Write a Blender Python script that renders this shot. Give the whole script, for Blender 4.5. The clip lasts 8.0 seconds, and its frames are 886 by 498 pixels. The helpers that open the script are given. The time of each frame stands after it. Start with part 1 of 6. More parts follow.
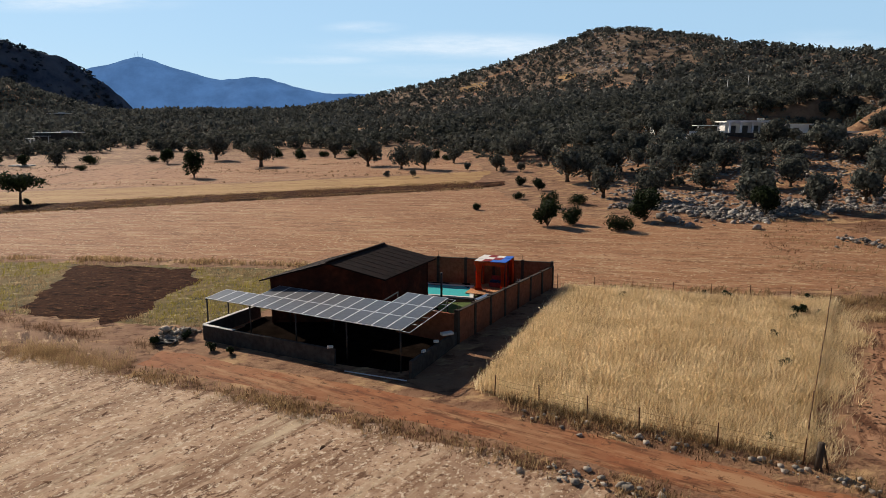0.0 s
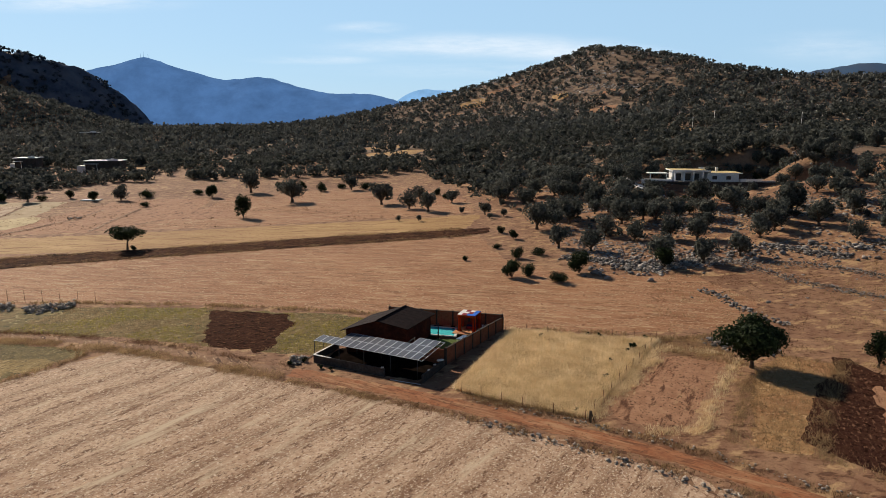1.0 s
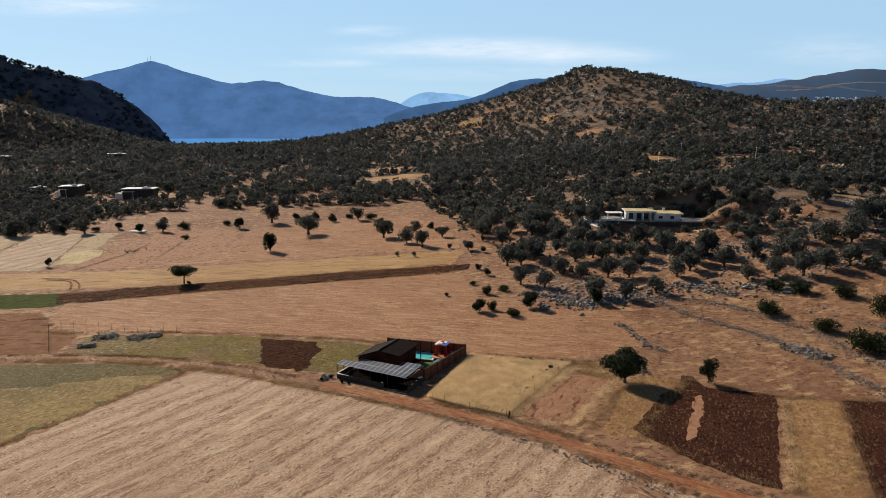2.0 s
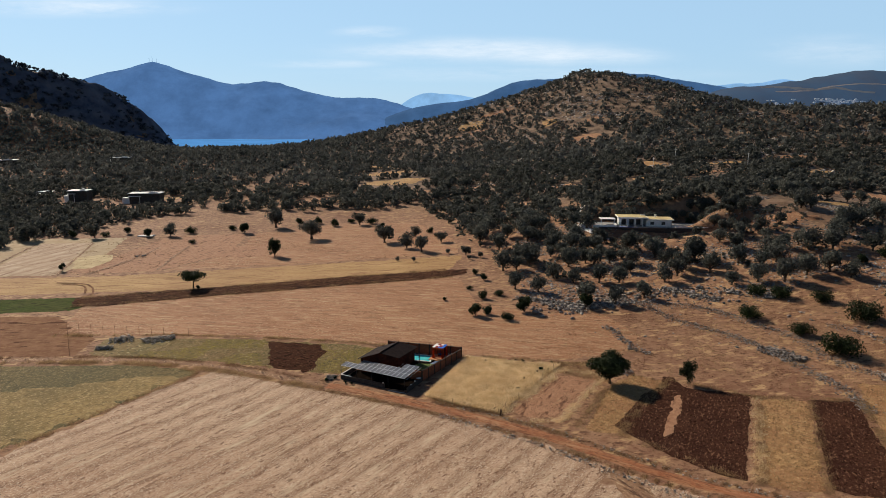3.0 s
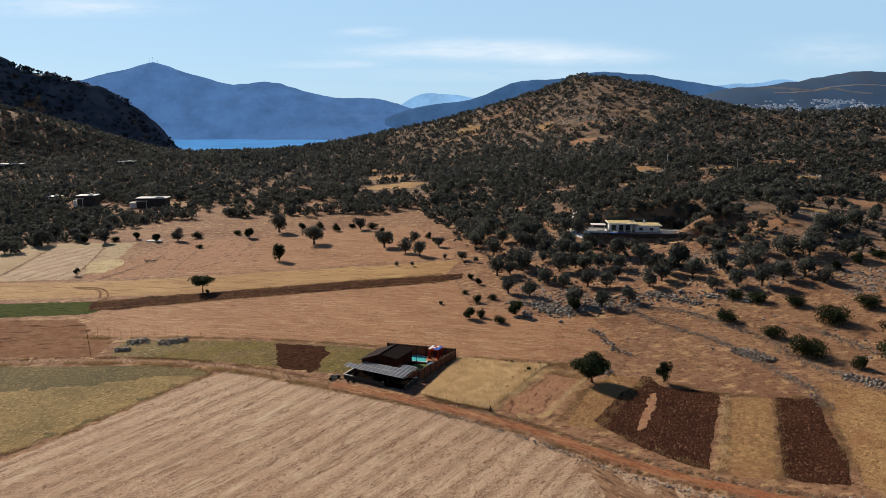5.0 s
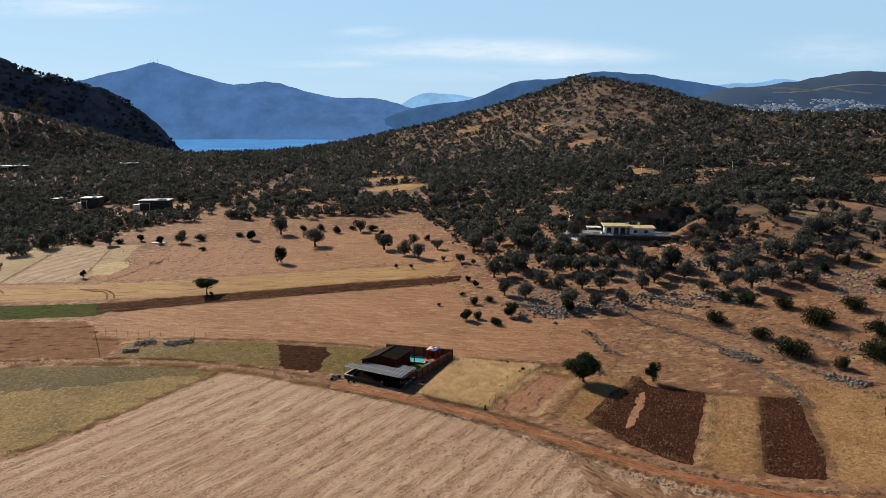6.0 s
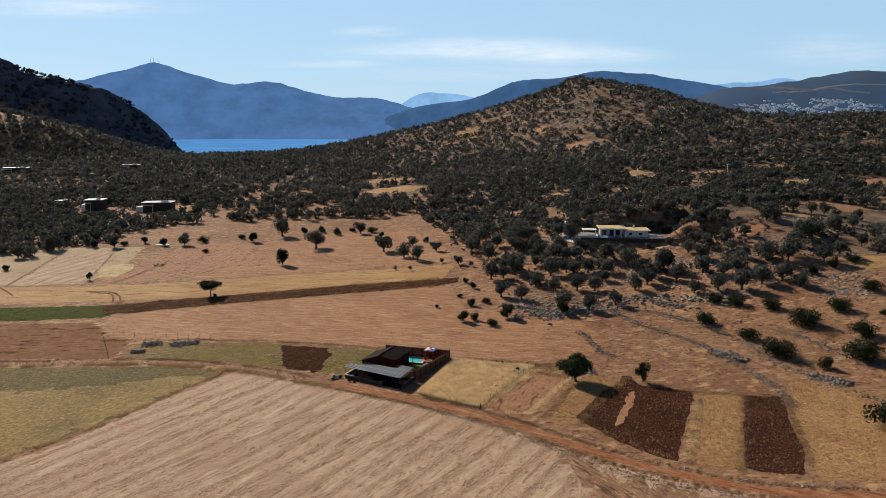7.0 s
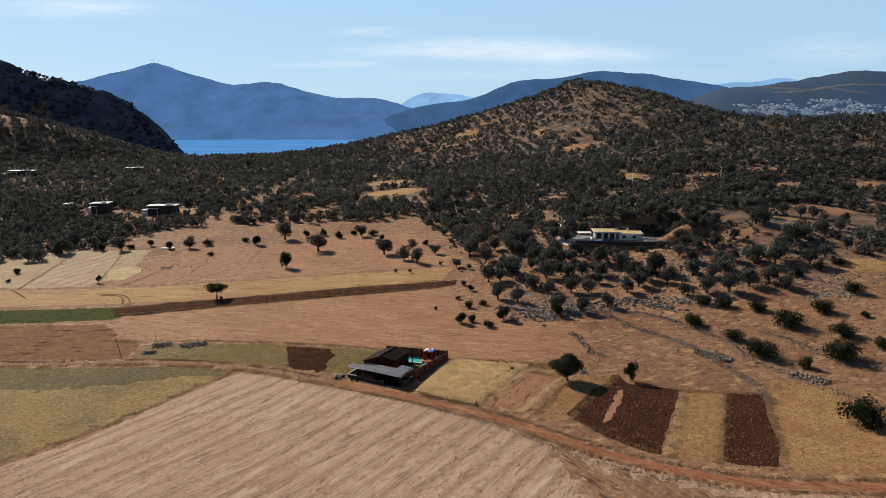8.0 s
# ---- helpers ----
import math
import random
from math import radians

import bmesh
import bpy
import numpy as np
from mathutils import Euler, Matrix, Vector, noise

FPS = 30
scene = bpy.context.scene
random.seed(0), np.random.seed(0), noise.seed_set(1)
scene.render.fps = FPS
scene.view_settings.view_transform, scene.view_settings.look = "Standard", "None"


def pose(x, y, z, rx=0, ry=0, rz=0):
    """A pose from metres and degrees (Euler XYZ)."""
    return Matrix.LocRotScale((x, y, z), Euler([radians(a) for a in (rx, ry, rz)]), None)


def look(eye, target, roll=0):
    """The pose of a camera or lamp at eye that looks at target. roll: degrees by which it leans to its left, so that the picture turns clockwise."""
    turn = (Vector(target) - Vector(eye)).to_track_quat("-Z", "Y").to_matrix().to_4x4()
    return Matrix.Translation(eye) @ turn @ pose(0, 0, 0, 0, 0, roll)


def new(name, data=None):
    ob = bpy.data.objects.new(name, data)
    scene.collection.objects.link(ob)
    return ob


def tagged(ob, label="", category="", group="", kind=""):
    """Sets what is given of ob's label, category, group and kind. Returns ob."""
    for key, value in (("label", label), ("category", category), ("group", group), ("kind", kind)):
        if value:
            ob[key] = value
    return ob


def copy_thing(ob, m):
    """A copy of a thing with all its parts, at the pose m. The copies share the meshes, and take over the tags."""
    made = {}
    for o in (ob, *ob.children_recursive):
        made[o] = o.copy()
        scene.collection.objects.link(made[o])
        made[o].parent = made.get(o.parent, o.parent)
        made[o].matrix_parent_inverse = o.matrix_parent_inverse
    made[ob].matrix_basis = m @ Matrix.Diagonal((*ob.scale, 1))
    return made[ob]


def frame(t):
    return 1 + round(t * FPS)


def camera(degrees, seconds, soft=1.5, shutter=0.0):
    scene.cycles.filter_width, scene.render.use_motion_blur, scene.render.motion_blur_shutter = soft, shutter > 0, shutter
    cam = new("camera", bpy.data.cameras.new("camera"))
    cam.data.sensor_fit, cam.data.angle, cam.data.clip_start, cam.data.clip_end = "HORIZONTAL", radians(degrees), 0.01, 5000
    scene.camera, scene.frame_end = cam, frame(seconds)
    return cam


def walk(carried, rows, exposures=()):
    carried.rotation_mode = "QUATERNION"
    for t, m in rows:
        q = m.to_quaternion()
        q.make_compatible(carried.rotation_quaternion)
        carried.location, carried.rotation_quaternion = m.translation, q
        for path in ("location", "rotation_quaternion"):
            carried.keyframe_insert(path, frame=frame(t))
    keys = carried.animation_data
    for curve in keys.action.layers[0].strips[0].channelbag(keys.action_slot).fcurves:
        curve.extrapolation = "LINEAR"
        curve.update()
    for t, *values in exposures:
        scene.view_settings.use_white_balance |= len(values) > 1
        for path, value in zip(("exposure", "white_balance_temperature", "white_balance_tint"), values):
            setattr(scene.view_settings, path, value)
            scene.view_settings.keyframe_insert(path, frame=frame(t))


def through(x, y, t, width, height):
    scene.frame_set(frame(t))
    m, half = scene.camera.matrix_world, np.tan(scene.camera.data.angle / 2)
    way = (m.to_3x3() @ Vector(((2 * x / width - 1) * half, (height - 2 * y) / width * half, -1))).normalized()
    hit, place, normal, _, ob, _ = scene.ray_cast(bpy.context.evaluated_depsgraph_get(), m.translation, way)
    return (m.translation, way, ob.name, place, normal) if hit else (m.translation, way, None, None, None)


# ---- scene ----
cam = camera(67.6, 8.0, 0.6)
UNIT = 0.765  # metres to one unit of the plan below
# seconds, eye x y z in units of the plan, yaw, pitch, roll (degrees)
ROWS = [
    (0.0, -0.12, 17.83, 13.65, -0.04, -10.79, -0.03),
    (0.5, -0.00, -0.00, 19.89, 0.00, -10.99, -0.00),
    (1.0, 0.70, -19.47, 29.55, 0.17, -11.02, -0.05),
    (1.5, 3.82, -41.71, 39.91, 0.42, -11.03, -0.01),
    (1.7, 4.65, -50.30, 43.85, 0.47, -11.03, -0.01),
    (2.8, 6.15, -66.25, 50.82, 0.58, -11.01, -0.03),
    (3.0, 6.27, -67.22, 51.24, 0.59, -11.01, -0.03),
    (3.5, 6.59, -69.81, 52.28, 0.58, -11.02, -0.03),
    (4.0, 6.95, -72.37, 53.40, 0.61, -11.05, 0.00),
    (4.5, 7.23, -75.01, 54.42, 0.60, -11.04, -0.01),
    (6.0, 8.30, -82.74, 57.64, 0.63, -11.10, 0.04),
    (6.5, 8.82, -85.20, 58.78, 0.66, -11.13, 0.06),
    (7.0, 9.08, -87.80, 59.83, 0.65, -11.16, 0.09),
    (7.5, 9.47, -90.31, 60.84, 0.68, -11.18, 0.12),
    (8.0, 9.71, -95.18, 62.75, 0.66, -11.19, 0.17),
]


def gaze(x, y, z, yaw, pitch, roll):
    a, b = radians(yaw), radians(pitch)
    ahead = Vector((-math.sin(a) * math.cos(b), math.cos(a) * math.cos(b), math.sin(b)))
    eye = Vector((x, y, z)) * UNIT
    return look(eye, eye + ahead * 10, -roll)


walk(cam, [(t, gaze(*row)) for t, *row in ROWS])

# ---- light ----
SUN_TO = Vector((-1.06, 1.22, 1.0)).normalized()
EXPOSURE = 0.06
world = bpy.data.worlds.new("daylight")
scene.world = world
world.use_nodes = True
wn, wl = world.node_tree.nodes, world.node_tree.links
wn.clear()
sky = wn.new("ShaderNodeTexSky")
sky.sky_type, sky.sun_disc = "NISHITA", False
sky.sun_elevation = math.asin(SUN_TO.z)
sky.sun_rotation = math.atan2(SUN_TO.x, SUN_TO.y)
sky.altitude, sky.air_density, sky.dust_density, sky.ozone_density = 100, 1.0, 0.25, 4.0
back = wn.new("ShaderNodeBackground")
back.inputs["Strength"].default_value = 0.05
wout = wn.new("ShaderNodeOutputWorld")
wl.new(sky.outputs["Color"], back.inputs["Color"])
wl.new(back.outputs["Background"], wout.inputs["Surface"])
lamp = bpy.data.lights.new("sun", "SUN")
lamp.energy, lamp.angle, lamp.color = 5.0, radians(0.53), (1.0, 0.868, 0.71)
sun = new("sun", lamp)
sun.matrix_world = look(SUN_TO * 300, (0, 0, 0))
scene.view_settings.exposure = EXPOSURE

# ---- materials ----


def mat(name, col, col2=None, scale=1.0, rough=0.85, metal=0.0, bump=0.0, bscale=None, col3=None, scale3=0.08, amount3=0.5, isle=0.0, objrand=0.0, stretch=None, turn=0.0, spec=0.12, coat=0.0, detail=6.0, low=0.38, high=0.62, speck=None, band=None, zone=None, through=0.0):
    """A procedural surface: fine noise between two colours, a broad stain in a third, relief, and variation from piece to piece."""
    m = bpy.data.materials.new(name)
    m.use_nodes = True
    n, l = m.node_tree.nodes, m.node_tree.links
    b = n["Principled BSDF"]
    b.inputs["Roughness"].default_value, b.inputs["Metallic"].default_value = rough, metal
    b.inputs["Specular IOR Level"].default_value = spec
    b.inputs["Coat Weight"].default_value = coat
    tc = n.new("ShaderNodeTexCoord")
    mp = n.new("ShaderNodeMapping")
    mp.vector_type = "TEXTURE"
    mp.inputs["Rotation"].default_value[2] = radians(turn)
    if stretch:
        mp.inputs["Scale"].default_value = tuple(1 / k for k in stretch)
    l.new(tc.outputs["Object"], mp.inputs["Vector"])

    def noise_tex(s, d=detail, plain=False):
        t = n.new("ShaderNodeTexNoise")
        t.inputs["Scale"].default_value, t.inputs["Detail"].default_value, t.inputs["Roughness"].default_value = s, d, 0.62
        l.new(tc.outputs["Object"] if plain else mp.outputs["Vector"], t.inputs["Vector"])
        return t.outputs["Fac"]

    def ramp(f, a, z):
        r = n.new("ShaderNodeMapRange")
        r.inputs["From Min"].default_value, r.inputs["From Max"].default_value = a, z
        l.new(f, r.inputs["Value"])
        return r.outputs["Result"]

    def mix(f, a, z, how="MIX"):
        x = n.new("ShaderNodeMix")
        x.data_type, x.blend_type = "RGBA", how
        for v, k in ((f, 0), (a, 6), (z, 7)):
            if isinstance(v, (int, float)):
                x.inputs[k].default_value = v
            elif isinstance(v, tuple):
                x.inputs[k].default_value = (*v[:3], 1)
            else:
                l.new(v, x.inputs[k])
        return x.outputs[2]

    c = col
    if col2:
        c = mix(ramp(noise_tex(scale), low, high), col, col2)
    if col3:
        f = ramp(noise_tex(scale3, 4, True), 0.42, 0.66)
        k = n.new("ShaderNodeMath")
        k.operation = "MULTIPLY"
        l.new(f, k.inputs[0])
        k.inputs[1].default_value = amount3
        c = mix(k.outputs[0], c, col3)
    if band:
        colour, width, angle, lo, hi = band
        mb = n.new("ShaderNodeMapping")
        mb.inputs["Rotation"].default_value[2] = radians(-angle)
        l.new(tc.outputs["Object"], mb.inputs["Vector"])
        w = n.new("ShaderNodeTexWave")
        w.bands_direction = "Y"
        w.inputs["Scale"].default_value, w.inputs["Distortion"].default_value, w.inputs["Detail"].default_value = 0.314 / width, 2.0, 5.0
        w.inputs["Detail Scale"].default_value = 0.5
        l.new(mb.outputs["Vector"], w.inputs["Vector"])
        c = mix(ramp(w.outputs["Fac"], lo, hi), c, colour)
    if speck:
        for colour, s, lo, hi, long, angle in speck:
            ms = n.new("ShaderNodeMapping")
            ms.vector_type = "TEXTURE"
            ms.inputs["Rotation"].default_value[2] = radians(angle)
            ms.inputs["Scale"].default_value = (long, 1, 1)
            l.new(tc.outputs["Object"], ms.inputs["Vector"])
            t = n.new("ShaderNodeTexNoise")
            t.inputs["Scale"].default_value, t.inputs["Detail"].default_value, t.inputs["Roughness"].default_value = s, 5, 0.7
            l.new(ms.outputs["Vector"], t.inputs["Vector"])
            c = mix(ramp(t.outputs["Fac"], lo, hi), c, colour)
    if zone:
        colour, colour_b, s, y_lo, y_hi, tilt_x = zone
        sep = n.new("ShaderNodeSeparateXYZ")
        l.new(tc.outputs["Object"], sep.inputs["Vector"])
        k = n.new("ShaderNodeMath")
        k.operation = "MULTIPLY_ADD"
        l.new(sep.outputs["X"], k.inputs[0])
        k.inputs[1].default_value = tilt_x
        l.new(sep.outputs["Y"], k.inputs[2])
        k2 = n.new("ShaderNodeMath")
        k2.operation = "MULTIPLY_ADD"
        l.new(noise_tex(0.05, 5, True), k2.inputs[0])
        k2.inputs[1].default_value = 90.0
        l.new(k.outputs[0], k2.inputs[2])
        c = mix(ramp(k2.outputs[0], y_lo, y_hi), c, mix(ramp(noise_tex(s, 6, True), 0.4, 0.6), colour, colour_b))
    for amount, node, out in ((isle, "ShaderNodeNewGeometry", "Random Per Island"), (objrand, "ShaderNodeObjectInfo", "Random")):
        if amount:
            g = n.new(node)
            r = n.new("ShaderNodeMapRange")
            r.inputs["To Min"].default_value, r.inputs["To Max"].default_value = 1 - amount, 1 + amount
            l.new(g.outputs[out], r.inputs["Value"])
            hs = n.new("ShaderNodeHueSaturation")
            l.new(r.outputs["Result"], hs.inputs["Value"])
            if isinstance(c, tuple):
                hs.inputs["Color"].default_value = (*c, 1)
            else:
                l.new(c, hs.inputs["Color"])
            c = hs.outputs["Color"]
    if isinstance(c, tuple):
        b.inputs["Base Color"].default_value = (*c, 1)
    else:
        l.new(c, b.inputs["Base Color"])
    if bump:
        bp = n.new("ShaderNodeBump")
        bp.inputs["Strength"].default_value = 1.0
        bp.inputs["Distance"].default_value = bump
        l.new(noise_tex(bscale or scale * 2), bp.inputs["Height"])
        l.new(bp.outputs["Normal"], b.inputs["Normal"])
    if through:
        tr, mx = n.new("ShaderNodeBsdfTranslucent"), n.new("ShaderNodeMixShader")
        if isinstance(c, tuple):
            tr.inputs["Color"].default_value = (*c, 1)
        else:
            l.new(c, tr.inputs["Color"])
        mx.inputs["Fac"].default_value = through
        l.new(b.outputs[0], mx.inputs[1])
        l.new(tr.outputs[0], mx.inputs[2])
        l.new(mx.outputs[0], n["Material Output"].inputs["Surface"])
    return m


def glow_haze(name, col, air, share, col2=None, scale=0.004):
    """Distant land with the haze of kilometres of air painted in as glow, for the backdrop alone."""
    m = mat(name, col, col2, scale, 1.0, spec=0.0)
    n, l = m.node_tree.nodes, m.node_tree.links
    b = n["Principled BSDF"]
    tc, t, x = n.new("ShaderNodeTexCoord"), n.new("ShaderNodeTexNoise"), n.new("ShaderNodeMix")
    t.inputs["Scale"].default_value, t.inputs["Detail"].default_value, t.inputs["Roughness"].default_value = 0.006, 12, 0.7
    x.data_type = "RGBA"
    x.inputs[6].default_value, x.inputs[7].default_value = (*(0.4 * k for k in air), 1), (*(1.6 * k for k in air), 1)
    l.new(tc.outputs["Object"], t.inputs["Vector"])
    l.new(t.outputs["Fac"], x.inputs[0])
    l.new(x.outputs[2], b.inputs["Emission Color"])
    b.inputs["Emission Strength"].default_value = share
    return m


M = {
    "ground": mat("dry_ground", (0.25, 0.133, 0.076), (0.362, 0.212, 0.121), 0.6, bump=0.15, bscale=2.5, detail=9, col3=(0.19, 0.09, 0.051), scale3=0.03, amount3=0.8, speck=[((0.122, 0.0569, 0.031), 1.1, 0.52, 0.62, 1.5, 0), ((0.458, 0.289, 0.147), 0.5, 0.53, 0.63, 2, 20)], zone=((0.1, 0.066, 0.044), (0.25, 0.172, 0.115), 0.12, 300, 380, 1.0)),
    "stubble": mat("stubble_field", (0.40, 0.256, 0.165), (0.58, 0.418, 0.288), 2.2, bump=0.05, bscale=4.5, detail=10, col3=(0.319, 0.179, 0.105), scale3=0.03, amount3=0.6, band=((0.22, 0.125, 0.075), 4.4, 55, 0.42, 1.45), speck=[((0.22, 0.123, 0.0725), 0.8, 0.55, 0.64, 7, 55), ((0.154, 0.0818, 0.0468), 1.7, 0.57, 0.62, 2.5, 55), ((0.132, 0.0672, 0.0386), 4.0, 0.57, 0.61, 1.2, 55), ((0.66, 0.538, 0.398), 4.4, 0.55, 0.62, 1.2, 55), ((0.55, 0.426, 0.292), 0.6, 0.56, 0.68, 8, 55)]),
    "tan": mat("tan_field", (0.318, 0.155, 0.076), (0.412, 0.224, 0.122), 0.5, bump=0.05, bscale=3, detail=9, col3=(0.249, 0.107, 0.0519), scale3=0.03, amount3=0.7, stretch=(0.3, 1.3, 1), turn=-14, speck=[((0.196, 0.0929, 0.0454), 0.7, 0.52, 0.66, 4, -12), ((0.454, 0.293, 0.165), 0.9, 0.52, 0.66, 5, -12), ((0.165, 0.0773, 0.0381), 2.6, 0.55, 0.64, 1.6, -12), ((0.515, 0.371, 0.226), 3.2, 0.56, 0.64, 1.6, -12)]),
    "gold": mat("golden_field", (0.38, 0.233, 0.094), (0.475, 0.305, 0.135), 0.3, bump=0.06, bscale=2, detail=8, col3=(0.293, 0.151, 0.0666), scale3=0.02, amount3=0.6, stretch=(0.2, 1.2, 1), turn=-10, speck=[((0.233, 0.122, 0.0518), 0.8, 0.53, 0.63, 8, 11), ((0.215, 0.111, 0.0518), 2.0, 0.55, 0.65, 2, 11)]),
    "pale": mat("pale_field", (0.351, 0.261, 0.144), (0.435, 0.333, 0.207), 0.3, bump=0.08, bscale=1.0, col3=(0.321, 0.211, 0.11), scale3=0.04, speck=[((0.275, 0.182, 0.0897), 0.5, 0.55, 0.65, 4, 70)]),
    "rust": mat("bare_red_field", (0.2, 0.102, 0.056), (0.27, 0.15, 0.086), 0.5, bump=0.1, bscale=1.0, col3=(0.15, 0.07, 0.04), scale3=0.05, speck=[((0.0837, 0.0365, 0.0185), 0.5, 0.55, 0.64, 4, 5), ((0.289, 0.166, 0.0853), 1.1, 0.56, 0.66, 4, 5)], spec=0.02),
    "road": mat("red_dirt", (0.26, 0.095, 0.042), (0.35, 0.145, 0.068), 1.2, bump=0.03, bscale=5, col3=(0.31, 0.165, 0.088), scale3=0.25, amount3=0.6, speck=[((0.16, 0.065, 0.032), 1.3, 0.52, 0.62, 6, 150), ((0.40, 0.22, 0.115), 0.9, 0.53, 0.63, 8, 150), ((0.13, 0.06, 0.03), 3.5, 0.56, 0.64, 2, 150)]),
    "plough": mat("ploughed_soil", (0.036, 0.0142, 0.009), (0.068, 0.0285, 0.0175), 2.6, bump=0.3, bscale=2.6, detail=9, col3=(0.0975, 0.0425, 0.0236), scale3=0.16, amount3=0.5, speck=[((0.0183, 0.00668, 0.00413), 2.2, 0.53, 0.62, 1.6, 65), ((0.19, 0.102, 0.06), 2.6, 0.55, 0.63, 2.2, 65)], spec=0.02),
    "plough_l": mat("ploughed_brown_soil", (0.0349, 0.0131, 0.00647), (0.0667, 0.0252, 0.0125), 2.4, bump=0.2, bscale=2.6, detail=9, col3=(0.0636, 0.0252, 0.012), scale3=0.16, amount3=0.5, speck=[((0.0166, 0.00605, 0.00344), 2.0, 0.52, 0.6, 2.5, -15), ((0.133, 0.063, 0.0301), 2.6, 0.56, 0.63, 2.0, -15)], spec=0.02),
    "redplot": mat("red_tilled_soil", (0.30, 0.15, 0.082), (0.40, 0.22, 0.125), 1.1, bump=0.12, bscale=2.4, speck=[((0.116, 0.0501, 0.0256), 0.9, 0.55, 0.63, 4, 62), ((0.407, 0.25, 0.132), 1.1, 0.58, 0.7, 3, 62)]),
    "drygrass": mat("dry_grass_ground", (0.336, 0.193, 0.0815), (0.468, 0.289, 0.134), 0.8, bump=0.3, bscale=1.6, col3=(0.306, 0.145, 0.0693), scale3=0.12, amount3=0.7, speck=[((0.184, 0.0964, 0.0448), 1.0, 0.57, 0.67, 1.5, 0), ((0.591, 0.394, 0.212), 1.6, 0.57, 0.68, 1.2, 0)]),
    "crop": mat("green_yellow_crop", (0.112, 0.085, 0.03), (0.18, 0.13, 0.047), 0.7, bump=0.2, bscale=3, detail=9, col3=(0.0792, 0.0738, 0.0297), scale3=0.035, amount3=1.0, speck=[((0.063, 0.0524, 0.0216), 2.6, 0.53, 0.63, 2.0, 50), ((0.29, 0.221, 0.099), 3.4, 0.53, 0.63, 2.0, 50)]),
    "olive": mat("olive_green_weeds", (0.115, 0.09, 0.03), (0.2, 0.145, 0.05), 0.9, bump=0.15, bscale=3, detail=9, col3=(0.24, 0.15, 0.065), scale3=0.09, amount3=0.6, speck=[((0.07, 0.06, 0.025), 1.4, 0.53, 0.62, 1.5, 0), ((0.40, 0.32, 0.15), 1.8, 0.56, 0.64, 1.5, 0)]),
    "green": mat("green_crop", (0.04, 0.064, 0.011), (0.07, 0.092, 0.02), 0.7, bump=0.3, bscale=1.4, spec=0.02, col3=(0.12, 0.1, 0.04), scale3=0.1, amount3=0.3, speck=[((0.025, 0.03, 0.01), 1.2, 0.53, 0.63, 3, 5)]),
    # reddish soil and weeds, darkened to paint the shaded face of the step
    "bank": mat("shade_dark_weedy_bank", (0.05, 0.021, 0.012), (0.105, 0.046, 0.025), 0.8, bump=0.4, bscale=1.8, spec=0.02, speck=[((0.022, 0.01, 0.006), 0.7, 0.52, 0.62, 3, 12), ((0.2, 0.115, 0.06), 1.0, 0.56, 0.66, 3, 12)]),
    "lawn": mat("lawn", (0.07, 0.11, 0.025), (0.11, 0.15, 0.04), 3.0, bump=0.03, bscale=20),
    "rock": mat("grey_limestone", (0.16, 0.148, 0.135), (0.35, 0.33, 0.30), 2.0, bump=0.06, bscale=5, isle=0.55, col3=(0.202, 0.118, 0.0714), scale3=0.7, amount3=0.45),
    "hatched": mat("cream_combed_field", (0.40, 0.29, 0.19), (0.49, 0.375, 0.26), 0.35, bump=0.06, bscale=1.2, col3=(0.36, 0.24, 0.15), scale3=0.06, band=((0.30, 0.19, 0.115), 5.5, 74, 0.4, 1.3), speck=[((0.26, 0.16, 0.1), 0.6, 0.54, 0.64, 5, 74)]),
    "yellow_straw": mat("bright_straw", (0.43, 0.33, 0.17), (0.52, 0.41, 0.23), 0.4, bump=0.05, bscale=1.0, col3=(0.36, 0.25, 0.12), scale3=0.07),
    "hillrock": mat("weathered_hill_limestone", (0.24, 0.225, 0.205), (0.46, 0.43, 0.40), 0.4, bump=0.1, bscale=2, isle=0.45),
    # mountain rock and scrub: blue distance haze mixed into their base colours
    "cliff": mat("haze_blue_scrubby_rock", (0.055, 0.07, 0.105), (0.115, 0.13, 0.165), 0.05, 1.0, bump=1.5, bscale=0.12, spec=0.0, col3=(0.17, 0.165, 0.17), scale3=0.03, amount3=0.35),
    "hazescrub": mat("haze_blue_mountain_scrub", (0.042, 0.055, 0.072), (0.08, 0.095, 0.112), 0.05, 0.9, isle=0.4, through=0.15, spec=0.02),
    "palerock": mat("pale_limestone", (0.27, 0.232, 0.192), (0.48, 0.42, 0.35), 2.0, bump=0.05, bscale=5, isle=0.4),
    "bark": mat("bark", (0.07, 0.05, 0.035), (0.13, 0.10, 0.075), 6.0, bump=0.03, bscale=14, stretch=(1, 1, 0.25)),
    "leaf": mat("olive_leaves", (0.066, 0.072, 0.062), (0.135, 0.139, 0.118), 0.6, 0.8, isle=0.4, objrand=0.2, through=0.3, spec=0.08),
    "fig": mat("dark_green_leaves", (0.0145, 0.0235, 0.009), (0.03, 0.042, 0.016), 0.8, 0.7, isle=0.4, objrand=0.15, through=0.3, spec=0.1),
    "scrub": mat("scrub_leaves", (0.07, 0.075, 0.068), (0.145, 0.147, 0.129), 0.05, 0.8, isle=0.45, through=0.25, spec=0.05),
    "straw": mat("straw", (0.66, 0.503, 0.29), (0.8, 0.655, 0.422), 0.5, 0.7, isle=0.25, through=0.68, col3=(0.5, 0.34, 0.17), scale3=0.22, amount3=0.25),
    "weed": mat("dry_weeds", (0.26, 0.165, 0.085), (0.44, 0.31, 0.17), 0.5, 0.8, isle=0.35, through=0.5),
